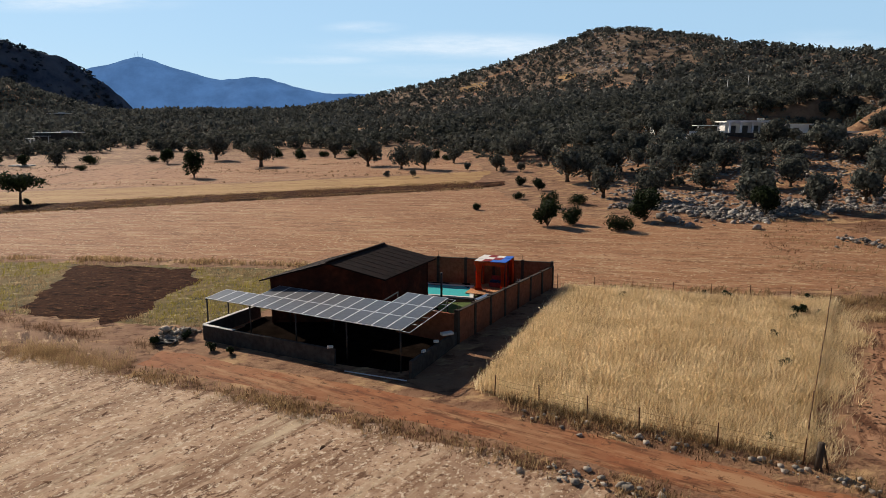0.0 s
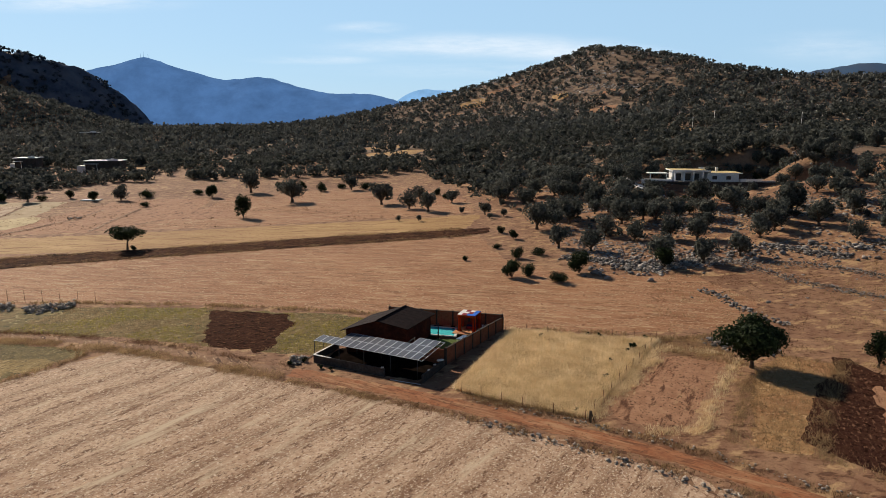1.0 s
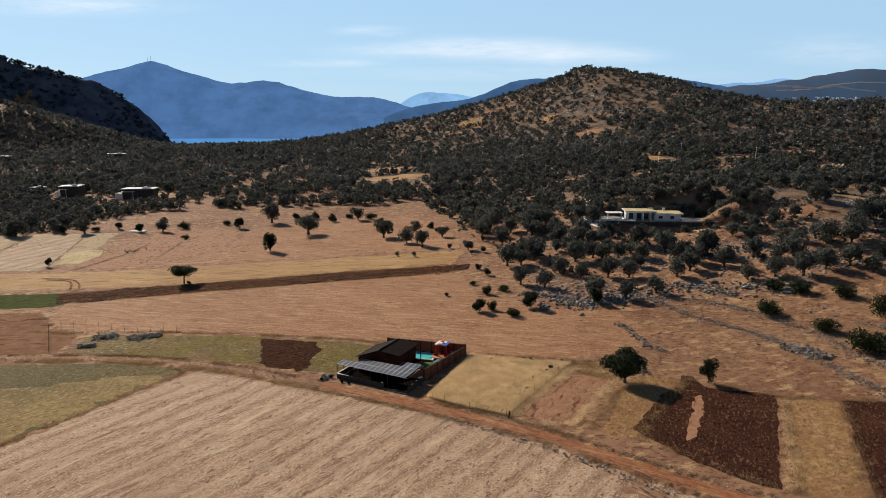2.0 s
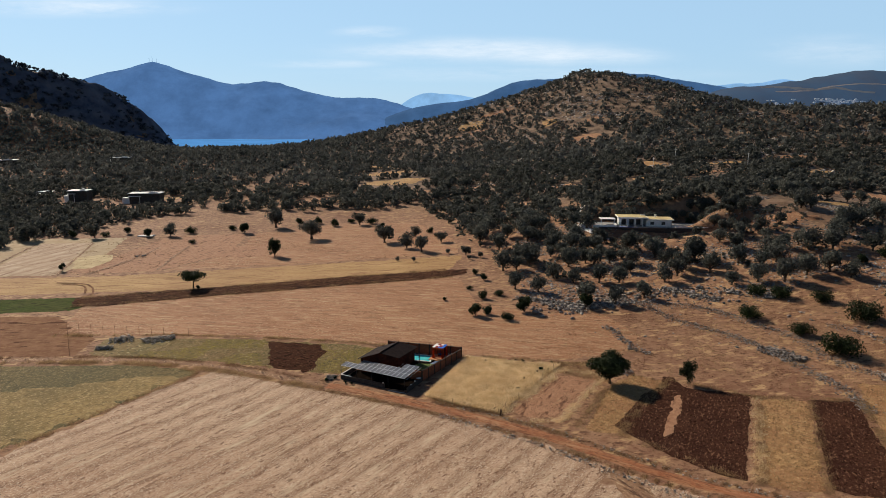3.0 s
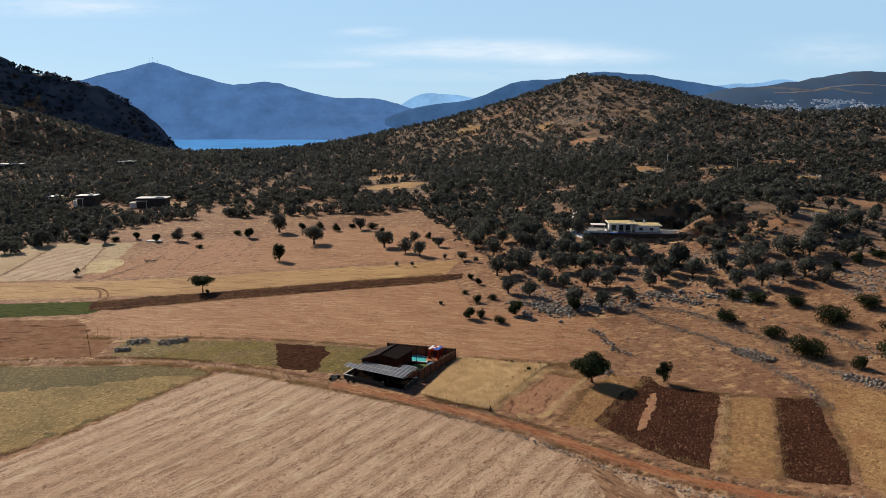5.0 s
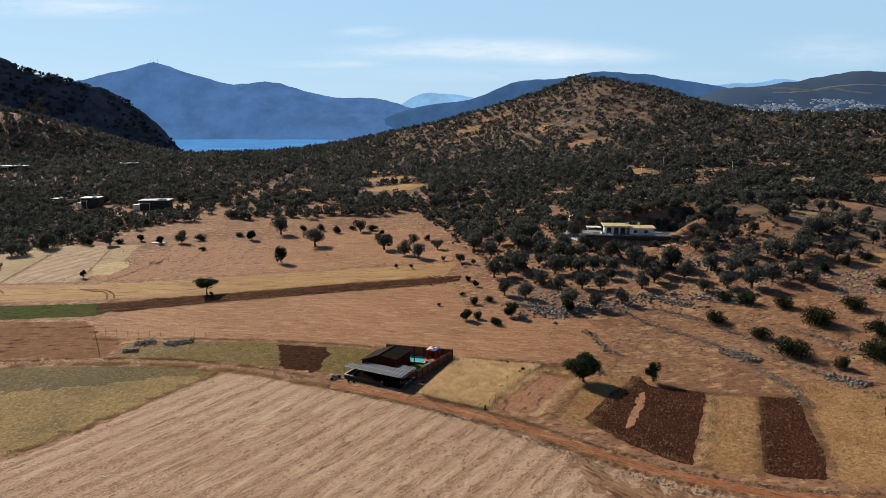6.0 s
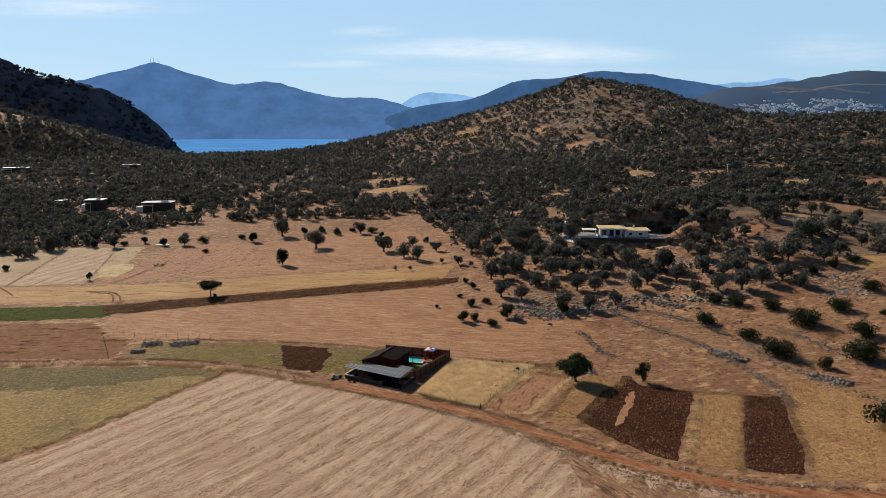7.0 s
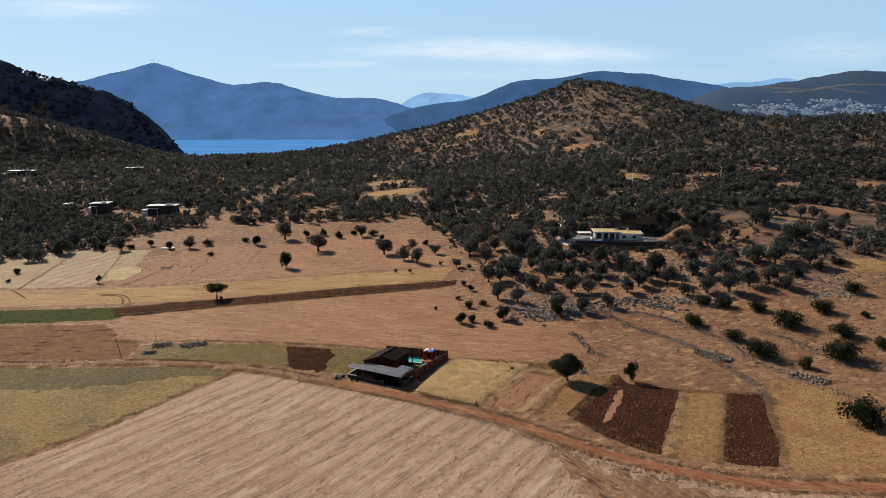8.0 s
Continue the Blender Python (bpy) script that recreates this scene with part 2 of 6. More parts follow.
    "margin": mat("weedy_brown_margin", (0.238, 0.133, 0.075), (0.35, 0.21, 0.123), 0.9, bump=0.1, bscale=3, detail=9, col3=(0.168, 0.087, 0.051), scale3=0.12, amount3=0.6, speck=[((0.105, 0.0551, 0.033), 1.5, 0.53, 0.61, 5, -57), ((0.504, 0.348, 0.21), 1.6, 0.55, 0.64, 3, -57)]),
    "darkweed": mat("dark_dry_weeds", (0.12, 0.066, 0.036), (0.21, 0.122, 0.068), 0.5, 0.8, isle=0.35, through=0.5),
    "ripe": mat("ripening_crop", (0.24, 0.158, 0.057), (0.36, 0.25, 0.098), 0.8, bump=0.2, bscale=3, detail=9, col3=(0.15, 0.11, 0.042), scale3=0.06, amount3=0.8, speck=[((0.12, 0.085, 0.034), 2.4, 0.53, 0.63, 2.4, 50), ((0.46, 0.34, 0.16), 3.0, 0.54, 0.63, 2.4, 50)]),
    "trash": mat("brown_row_trash", (0.115, 0.06, 0.036), (0.2, 0.115, 0.07), 0.6, 0.95, isle=0.35, spec=0.02),
    "clod": mat("brown_clods", (0.2, 0.12, 0.072), (0.33, 0.215, 0.135), 0.6, 0.9, isle=0.4),
    "greenweed": mat("green_weeds", (0.25, 0.21, 0.035), (0.36, 0.29, 0.065), 0.4, 0.8, isle=0.35, through=0.5),
    # earth coloured almost black to stand in for shade in the yard
    "yard": mat("shade_black_yard_earth", (0.007, 0.005, 0.004), (0.014, 0.01, 0.008), 1.2, 1.0, bump=0.04, bscale=5, spec=0.0),
    "brick": mat("hollow_brick", (0.188, 0.0522, 0.0255), (0.263, 0.0808, 0.0408), 4, bump=0.01, bscale=20, col3=(0.125, 0.0427, 0.0255), scale3=0.6),
    # red brick lowered in colour to carry the deep shade on the house
    "housebrick": mat("shade_dark_red_house_wall", (0.06, 0.016, 0.009), (0.1, 0.028, 0.014), 2.5, bump=0.01, bscale=20, col3=(0.03, 0.011, 0.008), scale3=0.5, amount3=0.8),
    "mortar": mat("brown_brick_and_mortar", (0.221, 0.075, 0.0378), (0.325, 0.12, 0.063), 4, bump=0.02, bscale=8, col3=(0.156, 0.065, 0.0405), scale3=0.5),
    # block grey darkened, so walls facing away from the sun look shaded
    "block": mat("shade_dark_concrete_block", (0.05, 0.044, 0.04), (0.085, 0.076, 0.068), 3, bump=0.015, bscale=14, col3=(0.032, 0.027, 0.024), scale3=0.7),
    "concrete": mat("concrete_post", (0.05, 0.0375, 0.03), (0.08, 0.06, 0.0475), 4, bump=0.01, bscale=16),
    "cap": mat("white_coping", (0.651, 0.63, 0.588), (0.756, 0.735, 0.693), 3, 0.7, bump=0.01, bscale=12),
    "roof": mat("brown_roof_sheet", (0.015, 0.008, 0.007), (0.024, 0.012, 0.01), 1.2, 0.8, bump=0.01, bscale=6, spec=0.1),
    "steel": mat("dark_steel", (0.045, 0.042, 0.04), (0.08, 0.065, 0.055), 6, 0.5, metal=0.6, spec=0.4),
    "rust_steel": mat("rusty_steel", (0.10, 0.05, 0.03), (0.16, 0.085, 0.05), 8, 0.8, metal=0.3),
    "alu": mat("aluminium_frame", (0.66, 0.67, 0.68), (0.76, 0.77, 0.78), 8, 0.45, spec=0.5),
    "cell": mat("grey_solar_glass", (0.075, 0.08, 0.095), (0.11, 0.115, 0.125), 3, 0.35, spec=0.5, objrand=0.15),
    "white": mat("white_paint", (0.74, 0.72, 0.68), (0.80, 0.79, 0.76), 1.2, 0.7, bump=0.005, bscale=8, spec=0.3),
    "yellow": mat("yellow_roof_screed", (0.55, 0.43, 0.20), (0.65, 0.53, 0.28), 0.8, 0.8, bump=0.01, bscale=4),
    "grey": mat("grey_render", (0.24, 0.24, 0.235), (0.33, 0.325, 0.315), 1.0, 0.8, bump=0.01, bscale=6),
    "dark": mat("dark_opening", (0.02, 0.02, 0.022), (0.03, 0.03, 0.032), 2, 0.3, spec=0.5),
    "cloth_red": mat("orange_red_cloth", (0.784, 0.112, 0.0264), (0.85, 0.165, 0.0396), 5, 0.8, bump=0.02, bscale=6, through=0.6),
    "cloth_blue": mat("blue_cloth", (0.03, 0.13, 0.55), (0.05, 0.18, 0.62), 5, 0.8),
    "cloth_navy": mat("navy_cushion", (0.01, 0.03, 0.09), (0.02, 0.05, 0.13), 5, 0.8),
    "cloth_white": mat("white_cloth", (0.74, 0.71, 0.66), (0.8, 0.78, 0.74), 5, 0.8),
    "cloth_maroon": mat("maroon_cloth", (0.22, 0.03, 0.035), (0.3, 0.045, 0.045), 5, 0.8),
    "deck": mat("orange_deck_boards", (0.48, 0.22, 0.10), (0.58, 0.30, 0.15), 3, 0.6, objrand=0.12, stretch=(6, 0.5, 1)),
    "paving": mat("pale_paving", (0.60, 0.57, 0.52), (0.70, 0.68, 0.63), 2, 0.7, objrand=0.08),
    "liner": mat("turquoise_liner", (0.02, 0.42, 0.46), (0.04, 0.50, 0.54), 1.5, 0.4),
    "tyre": mat("black_rubber", (0.018, 0.018, 0.02), (0.03, 0.03, 0.032), 6, 0.7, spec=0.3),
    "blue_tarp": mat("blue_tarpaulin", (0.10, 0.16, 0.26), (0.2, 0.26, 0.36), 2, 0.5, bump=0.03, bscale=5),
    "cardboard": mat("pale_sheet", (0.5, 0.46, 0.4), (0.6, 0.56, 0.5), 3, 0.8),
}


def water_mat(name, col, rough, bump, scale, spec=0.5):
    m = mat(name, col, None, scale, rough, spec=spec, bump=bump, bscale=scale)
    return m



# the far water glows evenly, in place of daylight on it
M["sea"] = glow_haze("glowing_far_sea", (0.03, 0.10, 0.22), (0.10, 0.29, 0.60), 0.8)
M["pool"] = water_mat("pool_water", (0.09, 0.60, 0.63), 0.08, 0.01, 2.5)

# ---- ground form ----
HILLS = [
    (152, 722, 80, 115), (60, 740, 18.6, 120), (205, 570, 19, 110), (330, 520, 27, 150), (520, 440, 18, 200), (800, 400, 41, 250),
    (-150, 720, 9.8, 200), (-300, 560, 19.6, 220), (122, 340, 17.9, 120), (110, 190, 12.7, 60), (450, 60, 20, 200), (-520, 200, 25.7, 200),
    (-201, 330, 1.3, 110), (160, 110, 2.1, 60), (0, 60, 1.6, 60),
]
# crests: the wooded spur, the long mountain, the saddle, and the flat-topped hill with its lower shoulder
CRESTS = [
    (-560, 640, 58.5, 70), (-460, 640, 36, 60), (-380, 640, 13.4, 45),
    (-470, 1060, 7.9, 40), (-520, 1045, 50.8, 40), (-560, 1020, 41.1, 45), (-600, 985, 60.7, 50), (-650, 950, 41.5, 60), (-720, 900, 104.1, 75),
    (-820, 840, 102.8, 100), (-1000, 760, 65.9, 160), (-430, 1080, -1.2, 40), (-330, 560, 0.8, 60), (-250, 540, 0.7, 60), (-170, 560, 4.6, 55),
    (-110, 700, 7.4, 50), (-40, 720, 11.3, 45), (30, 740, 2.5, 40), (75, 745, -3.3, 32), (105, 735, -5.9, 28), (130, 722, -3.6, 22),
    (158, 725, 9.0, 18), (190, 705, -1.8, 26), (222, 590, 3.6, 24), (226, 520, 8.2, 22), (262, 480, 5.1, 34), (310, 470, 3.1, 40),
    (370, 455, 11.7, 50), (440, 440, 5.0, 60), (520, 430, 0.9, 70), (180, 640, 0.6, 30), (90, 640, -11.2, 40), (60, 600, -1.7, 45),
    (330, 520, -5.3, 80),
]
DIPS = [
    (-640, 720, -24, 120), (28, 600, -8.9, 110), (-60, 420, -3, 120), (300, 230, -11, 150), (90, 90, -3, 45), (-250, 1250, -27.6, 300), (150, 1250, -15.5, 300),
    (600, 1250, -11.5, 350), (60, 160, -4.9, 40), (20, 270, -6.3, 60), (-70, 80, -0.9, 70), (30, 0, -2.4, 70), (10, 740, -6.7, 70), (-380, 300, -19, 200),
]
SEA = -55.0


def height(x, y):
    """The lie of the land at x, y (numbers or arrays)."""
    x, y = np.asarray(x, float), np.asarray(y, float)
    z = np.full(np.broadcast(x, y).shape, -1.0)
    for a, b, h, s in HILLS + CRESTS + DIPS:
        z = z + h * np.exp(-((x - a) ** 2 + (y - b) ** 2) / (2 * s * s))
    # the shore: land falls below the sea behind the saddle
    fall = np.clip((y - 1050 + 0.1 * x) / 350, 0, 1)
    z = z - fall * fall * (3 - 2 * fall) * 90
    # the slope cut away below the villa's wall, and its levelled plot
    k = np.clip(1.5 - np.sqrt(((x - 85) / 25) ** 2 + ((y - 172) / 8) ** 2), 0, 0.5) * 2
    z = z * (1 - 0.8 * k) + 6.6 * 0.8 * k
    k = np.clip(1.5 - np.sqrt(((x - 85) / 23) ** 2 + ((y - 193) / 10) ** 2), 0, 0.5) * 2
    k = k * k * (3 - 2 * k)
    return z * (1 - k) + 10.4 * k


def h1(x, y):
    return float(height(x, y))


# ---- building helpers ----
rng = np.random.default_rng(7)


def mesh_ob(name, verts, faces, material, parent=None, smooth=False):
    me = bpy.data.meshes.new(name)
    me.from_pydata([tuple(v) for v in verts], [], [tuple(f) for f in faces])
    me.materials.append(material)
    if smooth:
        me.polygons.foreach_set("use_smooth", [True] * len(me.polygons))
    me.update()
    ob = new(name, me)
    if parent is not None:
        ob.parent = parent
    return ob


def soup(name, verts, faces, material, smooth=False):
    """A large mesh from arrays: all faces have the same number of corners."""
    verts, faces = np.ascontiguousarray(verts, np.float32), np.ascontiguousarray(faces, np.int32)
    me = bpy.data.meshes.new(name)
    k = faces.shape[1]
    me.vertices.add(len(verts))
    me.vertices.foreach_set("co", verts.ravel())
    me.loops.add(faces.size)
    me.loops.foreach_set("vertex_index", faces.ravel())
    me.polygons.add(len(faces))
    me.polygons.foreach_set("loop_start", np.arange(len(faces), dtype=np.int32) * k)
    if smooth:
        me.polygons.foreach_set("use_smooth", np.ones(len(faces), bool))
    me.materials.append(material)
    me.update(calc_edges=True)
    me.validate()
    return new(name, me)


def part(name, bm, material, parent, label=""):
    me = bpy.data.meshes.new(name)
    bm.to_mesh(me)
    bm.free()
    me.materials.append(material)
    ob = new(name, me)
    ob.parent = parent
    return tagged(ob, label)


def empty(name, m, label, category, group="", kind=""):
    ob = new(name)
    ob.matrix_world = m
    return tagged(ob, label, category, group, kind)


def box_bm(sx, sy, sz, x=0, y=0, z=0, bevel=0.0, rz=0.0):
    """A block with its base at z, bevelled."""
    bm = bmesh.new()
    bmesh.ops.create_cube(bm, size=1, matrix=Matrix.Translation((x, y, z + sz / 2)) @ Matrix.Rotation(rz, 4, "Z") @ Matrix.Diagonal((sx, sy, sz, 1)))
    if bevel:
        bmesh.ops.bevel(bm, geom=bm.edges[:], offset=bevel, segments=1, affect="EDGES")
    return bm


def tube(points, radii, sides=6):
    """Vertices and quads of a bent, tapered tube."""
    pts = [Vector(p) for p in points]
    verts, faces = [], []
    for i, p in enumerate(pts):
        d = (pts[min(i + 1, len(pts) - 1)] - pts[max(i - 1, 0)]).normalized()
        a = d.orthogonal().normalized()
        b = d.cross(a)
        for k in range(sides):
            t = 2 * math.pi * k / sides
            verts.append(p + (a * math.cos(t) + b * math.sin(t)) * radii[i])
    for i in range(len(pts) - 1):
        for k in range(sides):
            j = (k + 1) % sides
            faces.append((i * sides + k, i * sides + j, (i + 1) * sides + j, (i + 1) * sides + k))
    n = (len(pts) - 1) * sides
    faces.append(tuple(range(sides - 1, -1, -1)))
    faces.append(tuple(range(n, n + sides)))
    return verts, faces


def tube_part(name, points, radii, material, parent, sides=6, label=""):
    v, f = tube(points, radii, sides)
    return tagged(mesh_ob(name, v, f, material, parent, True), label)


def from_axes(o, ux, uy):
    """A frame at o with x along ux and y along uy, on the level."""
    a = math.atan2(uy, ux)
    return Matrix.Translation(o) @ Matrix.Rotation(a, 4, "Z")


# ---- the ground sheet ----


def spread(lo, hi, step, far_lo, far_hi, grow=1.12):
    mid = list(np.arange(lo, hi + step / 2, step))
    out, s, v = [], step, hi
    while v < far_hi:
        s *= grow
        v += s
        out.append(min(v, far_hi))
    pre, s, v = [], step, lo
    while v > far_lo:
        s *= grow
        v -= s
        pre.append(max(v, far_lo))
    return np.array(pre[::-1] + mid + out)


gx = spread(-150, 190, 2.5, -4800, 4800, 1.06)
gy = spread(-40, 260, 2.5, -1500, 4800, 1.05)
XX, YY = np.meshgrid(gx, gy)
ZZ = height(XX, YY)
nx, ny = len(gx), len(gy)
idx = np.arange(nx * ny).reshape(ny, nx)
quads = np.stack([idx[:-1, :-1], idx[:-1, 1:], idx[1:, 1:], idx[1:, :-1]], -1).reshape(-1, 4)
tagged(soup("ground", np.stack([XX, YY, ZZ], -1).reshape(-1, 3), quads, M["ground"], True), "dry reddish earth with sparse yellow grass", "ground", kind="structure")

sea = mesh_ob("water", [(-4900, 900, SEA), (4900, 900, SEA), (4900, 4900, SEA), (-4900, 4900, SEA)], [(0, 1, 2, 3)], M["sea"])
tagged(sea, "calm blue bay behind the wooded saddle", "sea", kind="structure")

# the long mountain's steep rocky face, with gullies and ledges
cxs, cys = np.arange(-1200, -395, 7.0), np.arange(760, 1140, 7.0)
CX, CY = np.meshgrid(cxs, cys)
rise = sum(h * np.exp(-((CX - a) ** 2 + (CY - b) ** 2) / (2 * s * s)) for a, b, h, s in CRESTS if a < -400 and b > 700)
crag = np.array([abs(noise.noise((a * 0.012 + b * 0.004, b * 0.012, 4))) * 1.6 + 0.7 * noise.noise((a * 0.04, b * 0.04, 9)) + 0.4 * noise.noise((a * 0.1, b * 0.1, 2)) for a, b in zip(CX.ravel(), CY.ravel())]).reshape(CX.shape)
CZ = height(CX, CY) + np.where(rise > 20, 6.0 + 14.0 * (crag - 0.35) * np.clip((rise - 20) / 25, 0, 1), -6.0)
ci = np.arange(CX.size).reshape(CX.shape)
quads = np.stack([ci[:-1, :-1], ci[:-1, 1:], ci[1:, 1:], ci[1:, :-1]], -1).reshape(-1, 4)
quads = quads[(rise.ravel()[quads] > 14).any(1)]
tagged(soup("cliff", np.stack([CX, CY, CZ], -1).reshape(-1, 3), quads, M["cliff"], False), "dark craggy limestone mountainside tinted blue for haze", "cliff", kind="structure")

# ---- fields and road, laid over the sheet ----
from mathutils.geometry import delaunay_2d_cdt


def inside(px, py, poly):
    res = np.zeros(np.shape(px), bool)
    n = len(poly)
    for i in range(n):
        x1, y1 = poly[i]
        x2, y2 = poly[(i + 1) % n]
        if y1 != y2:
            res ^= ((y1 > py) != (y2 > py)) & (px < (x2 - x1) * (py - y1) / (y2 - y1) + x1)
    return res


def ragged(poly, step, amp):
    out = []
    n = len(poly)
    for i in range(n):
        a, b = Vector(poly[i]), Vector(poly[(i + 1) % n])
        k = max(1, int((b - a).length / step))
        for j in range(k):
            p = a.lerp(b, j / k)
            q = noise.noise_vector((p.x * 0.35, p.y * 0.35, 3.1)) + noise.noise_vector((p.x * 1.3, p.y * 1.3, 8.0)) * 0.9
            out.append((p.x + q.x * amp, p.y + q.y * amp))
    return out


def sheet(name, poly, material, lift, label, category="field", amp=0.5, step=0.8, cell=2.5, relief=0.0, dip=0.004):
    """A piece of land with an uneven edge, draped on the ground."""
    edge = ragged(poly, step, amp)
    e = np.array(edge)
    xs, ys = np.arange(e[:, 0].min(), e[:, 0].max(), cell), np.arange(e[:, 1].min(), e[:, 1].max(), cell)
    qx, qy = [a.ravel() for a in np.meshgrid(xs, ys)]
    keep = inside(qx, qy, edge)
    pts = [Vector(p) for p in edge] + [Vector((a, b)) for a, b in zip(qx[keep], qy[keep])]
    v, _, f, *_ = delaunay_2d_cdt(pts, [(i, (i + 1) % len(edge)) for i in range(len(edge))], [], 1, 1e-4)
    v = np.array([(p.x, p.y) for p in v])
    z = height(v[:, 0], v[:, 1]) + lift * 0.3
    z[:len(edge)] -= (lift * 0.3 + dip) if dip else 0
    if relief:
        z = z + np.array([relief * max(0.0, 0.5 + noise.noise((a * 0.8, b * 0.8, 0))) for a, b in v])
    ob = mesh_ob(name, np.column_stack([v, z]), f, material, None, True)
    return tagged(ob, label, category, kind="structure")


def along(line, step):
    """Points each step metres along a line, with the direction there."""
    out = []
    for (x1, y1), (x2, y2) in zip(line[:-1], line[1:]):
        d = math.hypot(x2 - x1, y2 - y1)
        for j in range(max(1, int(d / step))):
            t = j / max(1, int(d / step))
            out.append((x1 + (x2 - x1) * t, y1 + (y2 - y1) * t, (x2 - x1) / d, (y2 - y1) / d))
    return out


def smooth_line(line, n=6):
    p = [Vector(q) for q in line]
    out = []
    for i in range(len(p) - 1):
        a, b, c, d = p[max(i - 1, 0)], p[i], p[i + 1], p[min(i + 2, len(p) - 1)]
        for k in range(n):
            t = k / n
            q = 0.5 * ((2 * b) + (c - a) * t + (2 * a - 5 * b + 4 * c - d) * t * t + (3 * b - a - 3 * c + d) * t ** 3)
            out.append((q.x, q.y))
    out.append(tuple(p[-1]))
    return out


def ribbon(line, w):
    pts = along(line, 2.0)
    return [(x - dy * w / 2, y + dx * w / 2) for x, y, dx, dy in pts] + [(x + dy * w / 2, y - dx * w / 2) for x, y, dx, dy in reversed(pts)]


ROAD = smooth_line([(-200, 78), (-109, 71), (-88, 72), (-62, 71), (-40, 65.5), (-26, 59.5), (-14, 54.5), (-2, 49.0), (10, 42.8), (22, 36), (33, 27.5), (42, 21.2), (51, 16.5), (60, 12.6), (70, 10.6), (88, 9), (140, 6)])
EAST = [p for p in ROAD if p[0] > -19]
WEST = [p for p in ROAD if p[0] < -17]
sheet("road", ribbon(EAST, 2.5), M["road"], 0.11, "rutted red dirt farm track", "road", amp=0.35, step=0.8, cell=0.9, dip=0.005)
sheet("road", ribbon(WEST, 1.9), M["margin"], 0.11, "overgrown brown stretch of the farm track", "road", amp=0.45, step=0.8, cell=0.9, dip=0.005)
sheet("field_margin", [(20, 33.6), (25, 30.5), (28, 26.5), (29.6, 21), (29.8, 15), (32, 6), (40, -10), (56, -14), (64, 7.6), (50, 12.6), (41, 17.4), (32, 23.6)], M["margin"], 0.11, "brown weedy end of the stubble field", amp=3.2)
NEAR = [(-43, 64.6), (-26, 57.2), (-14, 52.2), (-2, 46.6), (10, 40.4), (22, 33.5), (32, 25), (41, 18.8), (50, 14), (60, 10), (70, 8), (90, 6), (90, -140), (-140, -140), (-112, -40), (-75, 19), (-68, 25.5), (-62, 35), (-50, 57)]
sheet("field_near", NEAR, M["stubble"], 0.05, "pale harvested stubble field with brown rows", amp=0.7)
sheet("field_crop", [(-64, 68.5), (-51, 66.5), (-46, 64), (-51.5, 55), (-63, 35), (-76, 19), (-113, -40), (-220, -40), (-220, 74), (-107, 68)], M["crop"], 0.05, "green crop turning yellow at one end", amp=0.5)
sheet("field_ripe", [(-107, 55), (-86, 54.5), (-66, 60), (-54, 63.5), (-48.5, 61), (-52, 55), (-63.5, 35), (-76.5, 19), (-113.5, -40), (-200, -40), (-200, 40)], M["ripe"], 0.1, "ripe golden end of the crop", amp=2.0, step=1.5)
sheet("field_bare", [(-200, 104), (-133, 104), (-100, 105), (-80, 87), (-78, 73.5), (-111, 73.5), (-200, 80)], M["rust"], 0.05, "bare reddish field with dark soil marks", amp=0.7)
sheet("field_weedy", [(-78, 86.5), (-61, 86), (-38, 83.5), (-16, 79), (-8, 76), (-16, 61), (-33, 66), (-45, 69.5), (-76, 74)], M["olive"], 0.05, "yellow-green weedy strip beside the track", amp=0.6)
sheet("field_ploughed", [(-36.5, 81.8), (-30, 80.8), (-23.9, 79.5), (-21.6, 74.3), (-22.4, 70.8), (-22, 66), (-23.4, 63.2), (-30.4, 65.1), (-32.4, 67.4), (-34.6, 75)], M["plough_l"], 0.09, "freshly ploughed brown plot beside the walled yard", amp=0.9, relief=0.05, cell=1.0)
sheet("field_tan", [(-92, 88.5), (-98, 111), (-86, 118), (-63, 125), (2, 138), (9, 142), (14, 112), (30, 102), (47, 101), (52, 84), (44, 72), (25, 68.8), (9, 72), (-15, 80.3), (-38, 85), (-61, 88)], M["tan"], 0.05, "harvested tan field with long mower lines", amp=0.8)
sheet("field_bank", [(-106, 122.5), (-99, 124.2), (-89.5, 128.3), (-61.5, 135), (-23.7, 143.8), (4, 148), (12, 150), (12, 144.5), (4, 139.5), (-22, 133), (-58, 125.3), (-84, 118), (-92, 114.5), (-101, 114)], M["bank"], 0.2, "weedy bank between two fields, darkened for its shaded face", "bank", amp=0.7, relief=0.2, cell=1.5)
sheet("field_green", [(-220, 119), (-143, 120), (-101, 124), (-97, 110), (-133, 105), (-220, 106)], M["green"], 0.06, "strip of bright green crop", amp=0.5)
sheet("field_golden", [(-230, 124), (-143, 124), (-100, 129), (-69, 131.5), (-38, 138), (6, 147), (12, 170), (-20, 166), (-60, 160), (-110, 150), (-150, 146), (-230, 146)], M["gold"], 0.05, "golden cut grain strip", amp=0.8)
sheet("field_far_pale", [(-230, 148), (-150, 148), (-128, 152), (-126, 180), (-135, 218), (-175, 214), (-230, 190)], M["pale"], 0.05, "pale straw field with cut lines", amp=0.8)
sheet("field_far_red", [(-127, 153), (-95, 156), (-80, 186), (-84, 226), (-118, 222), (-122, 180)], M["redplot"], 0.05, "bare reddish field", amp=0.8)
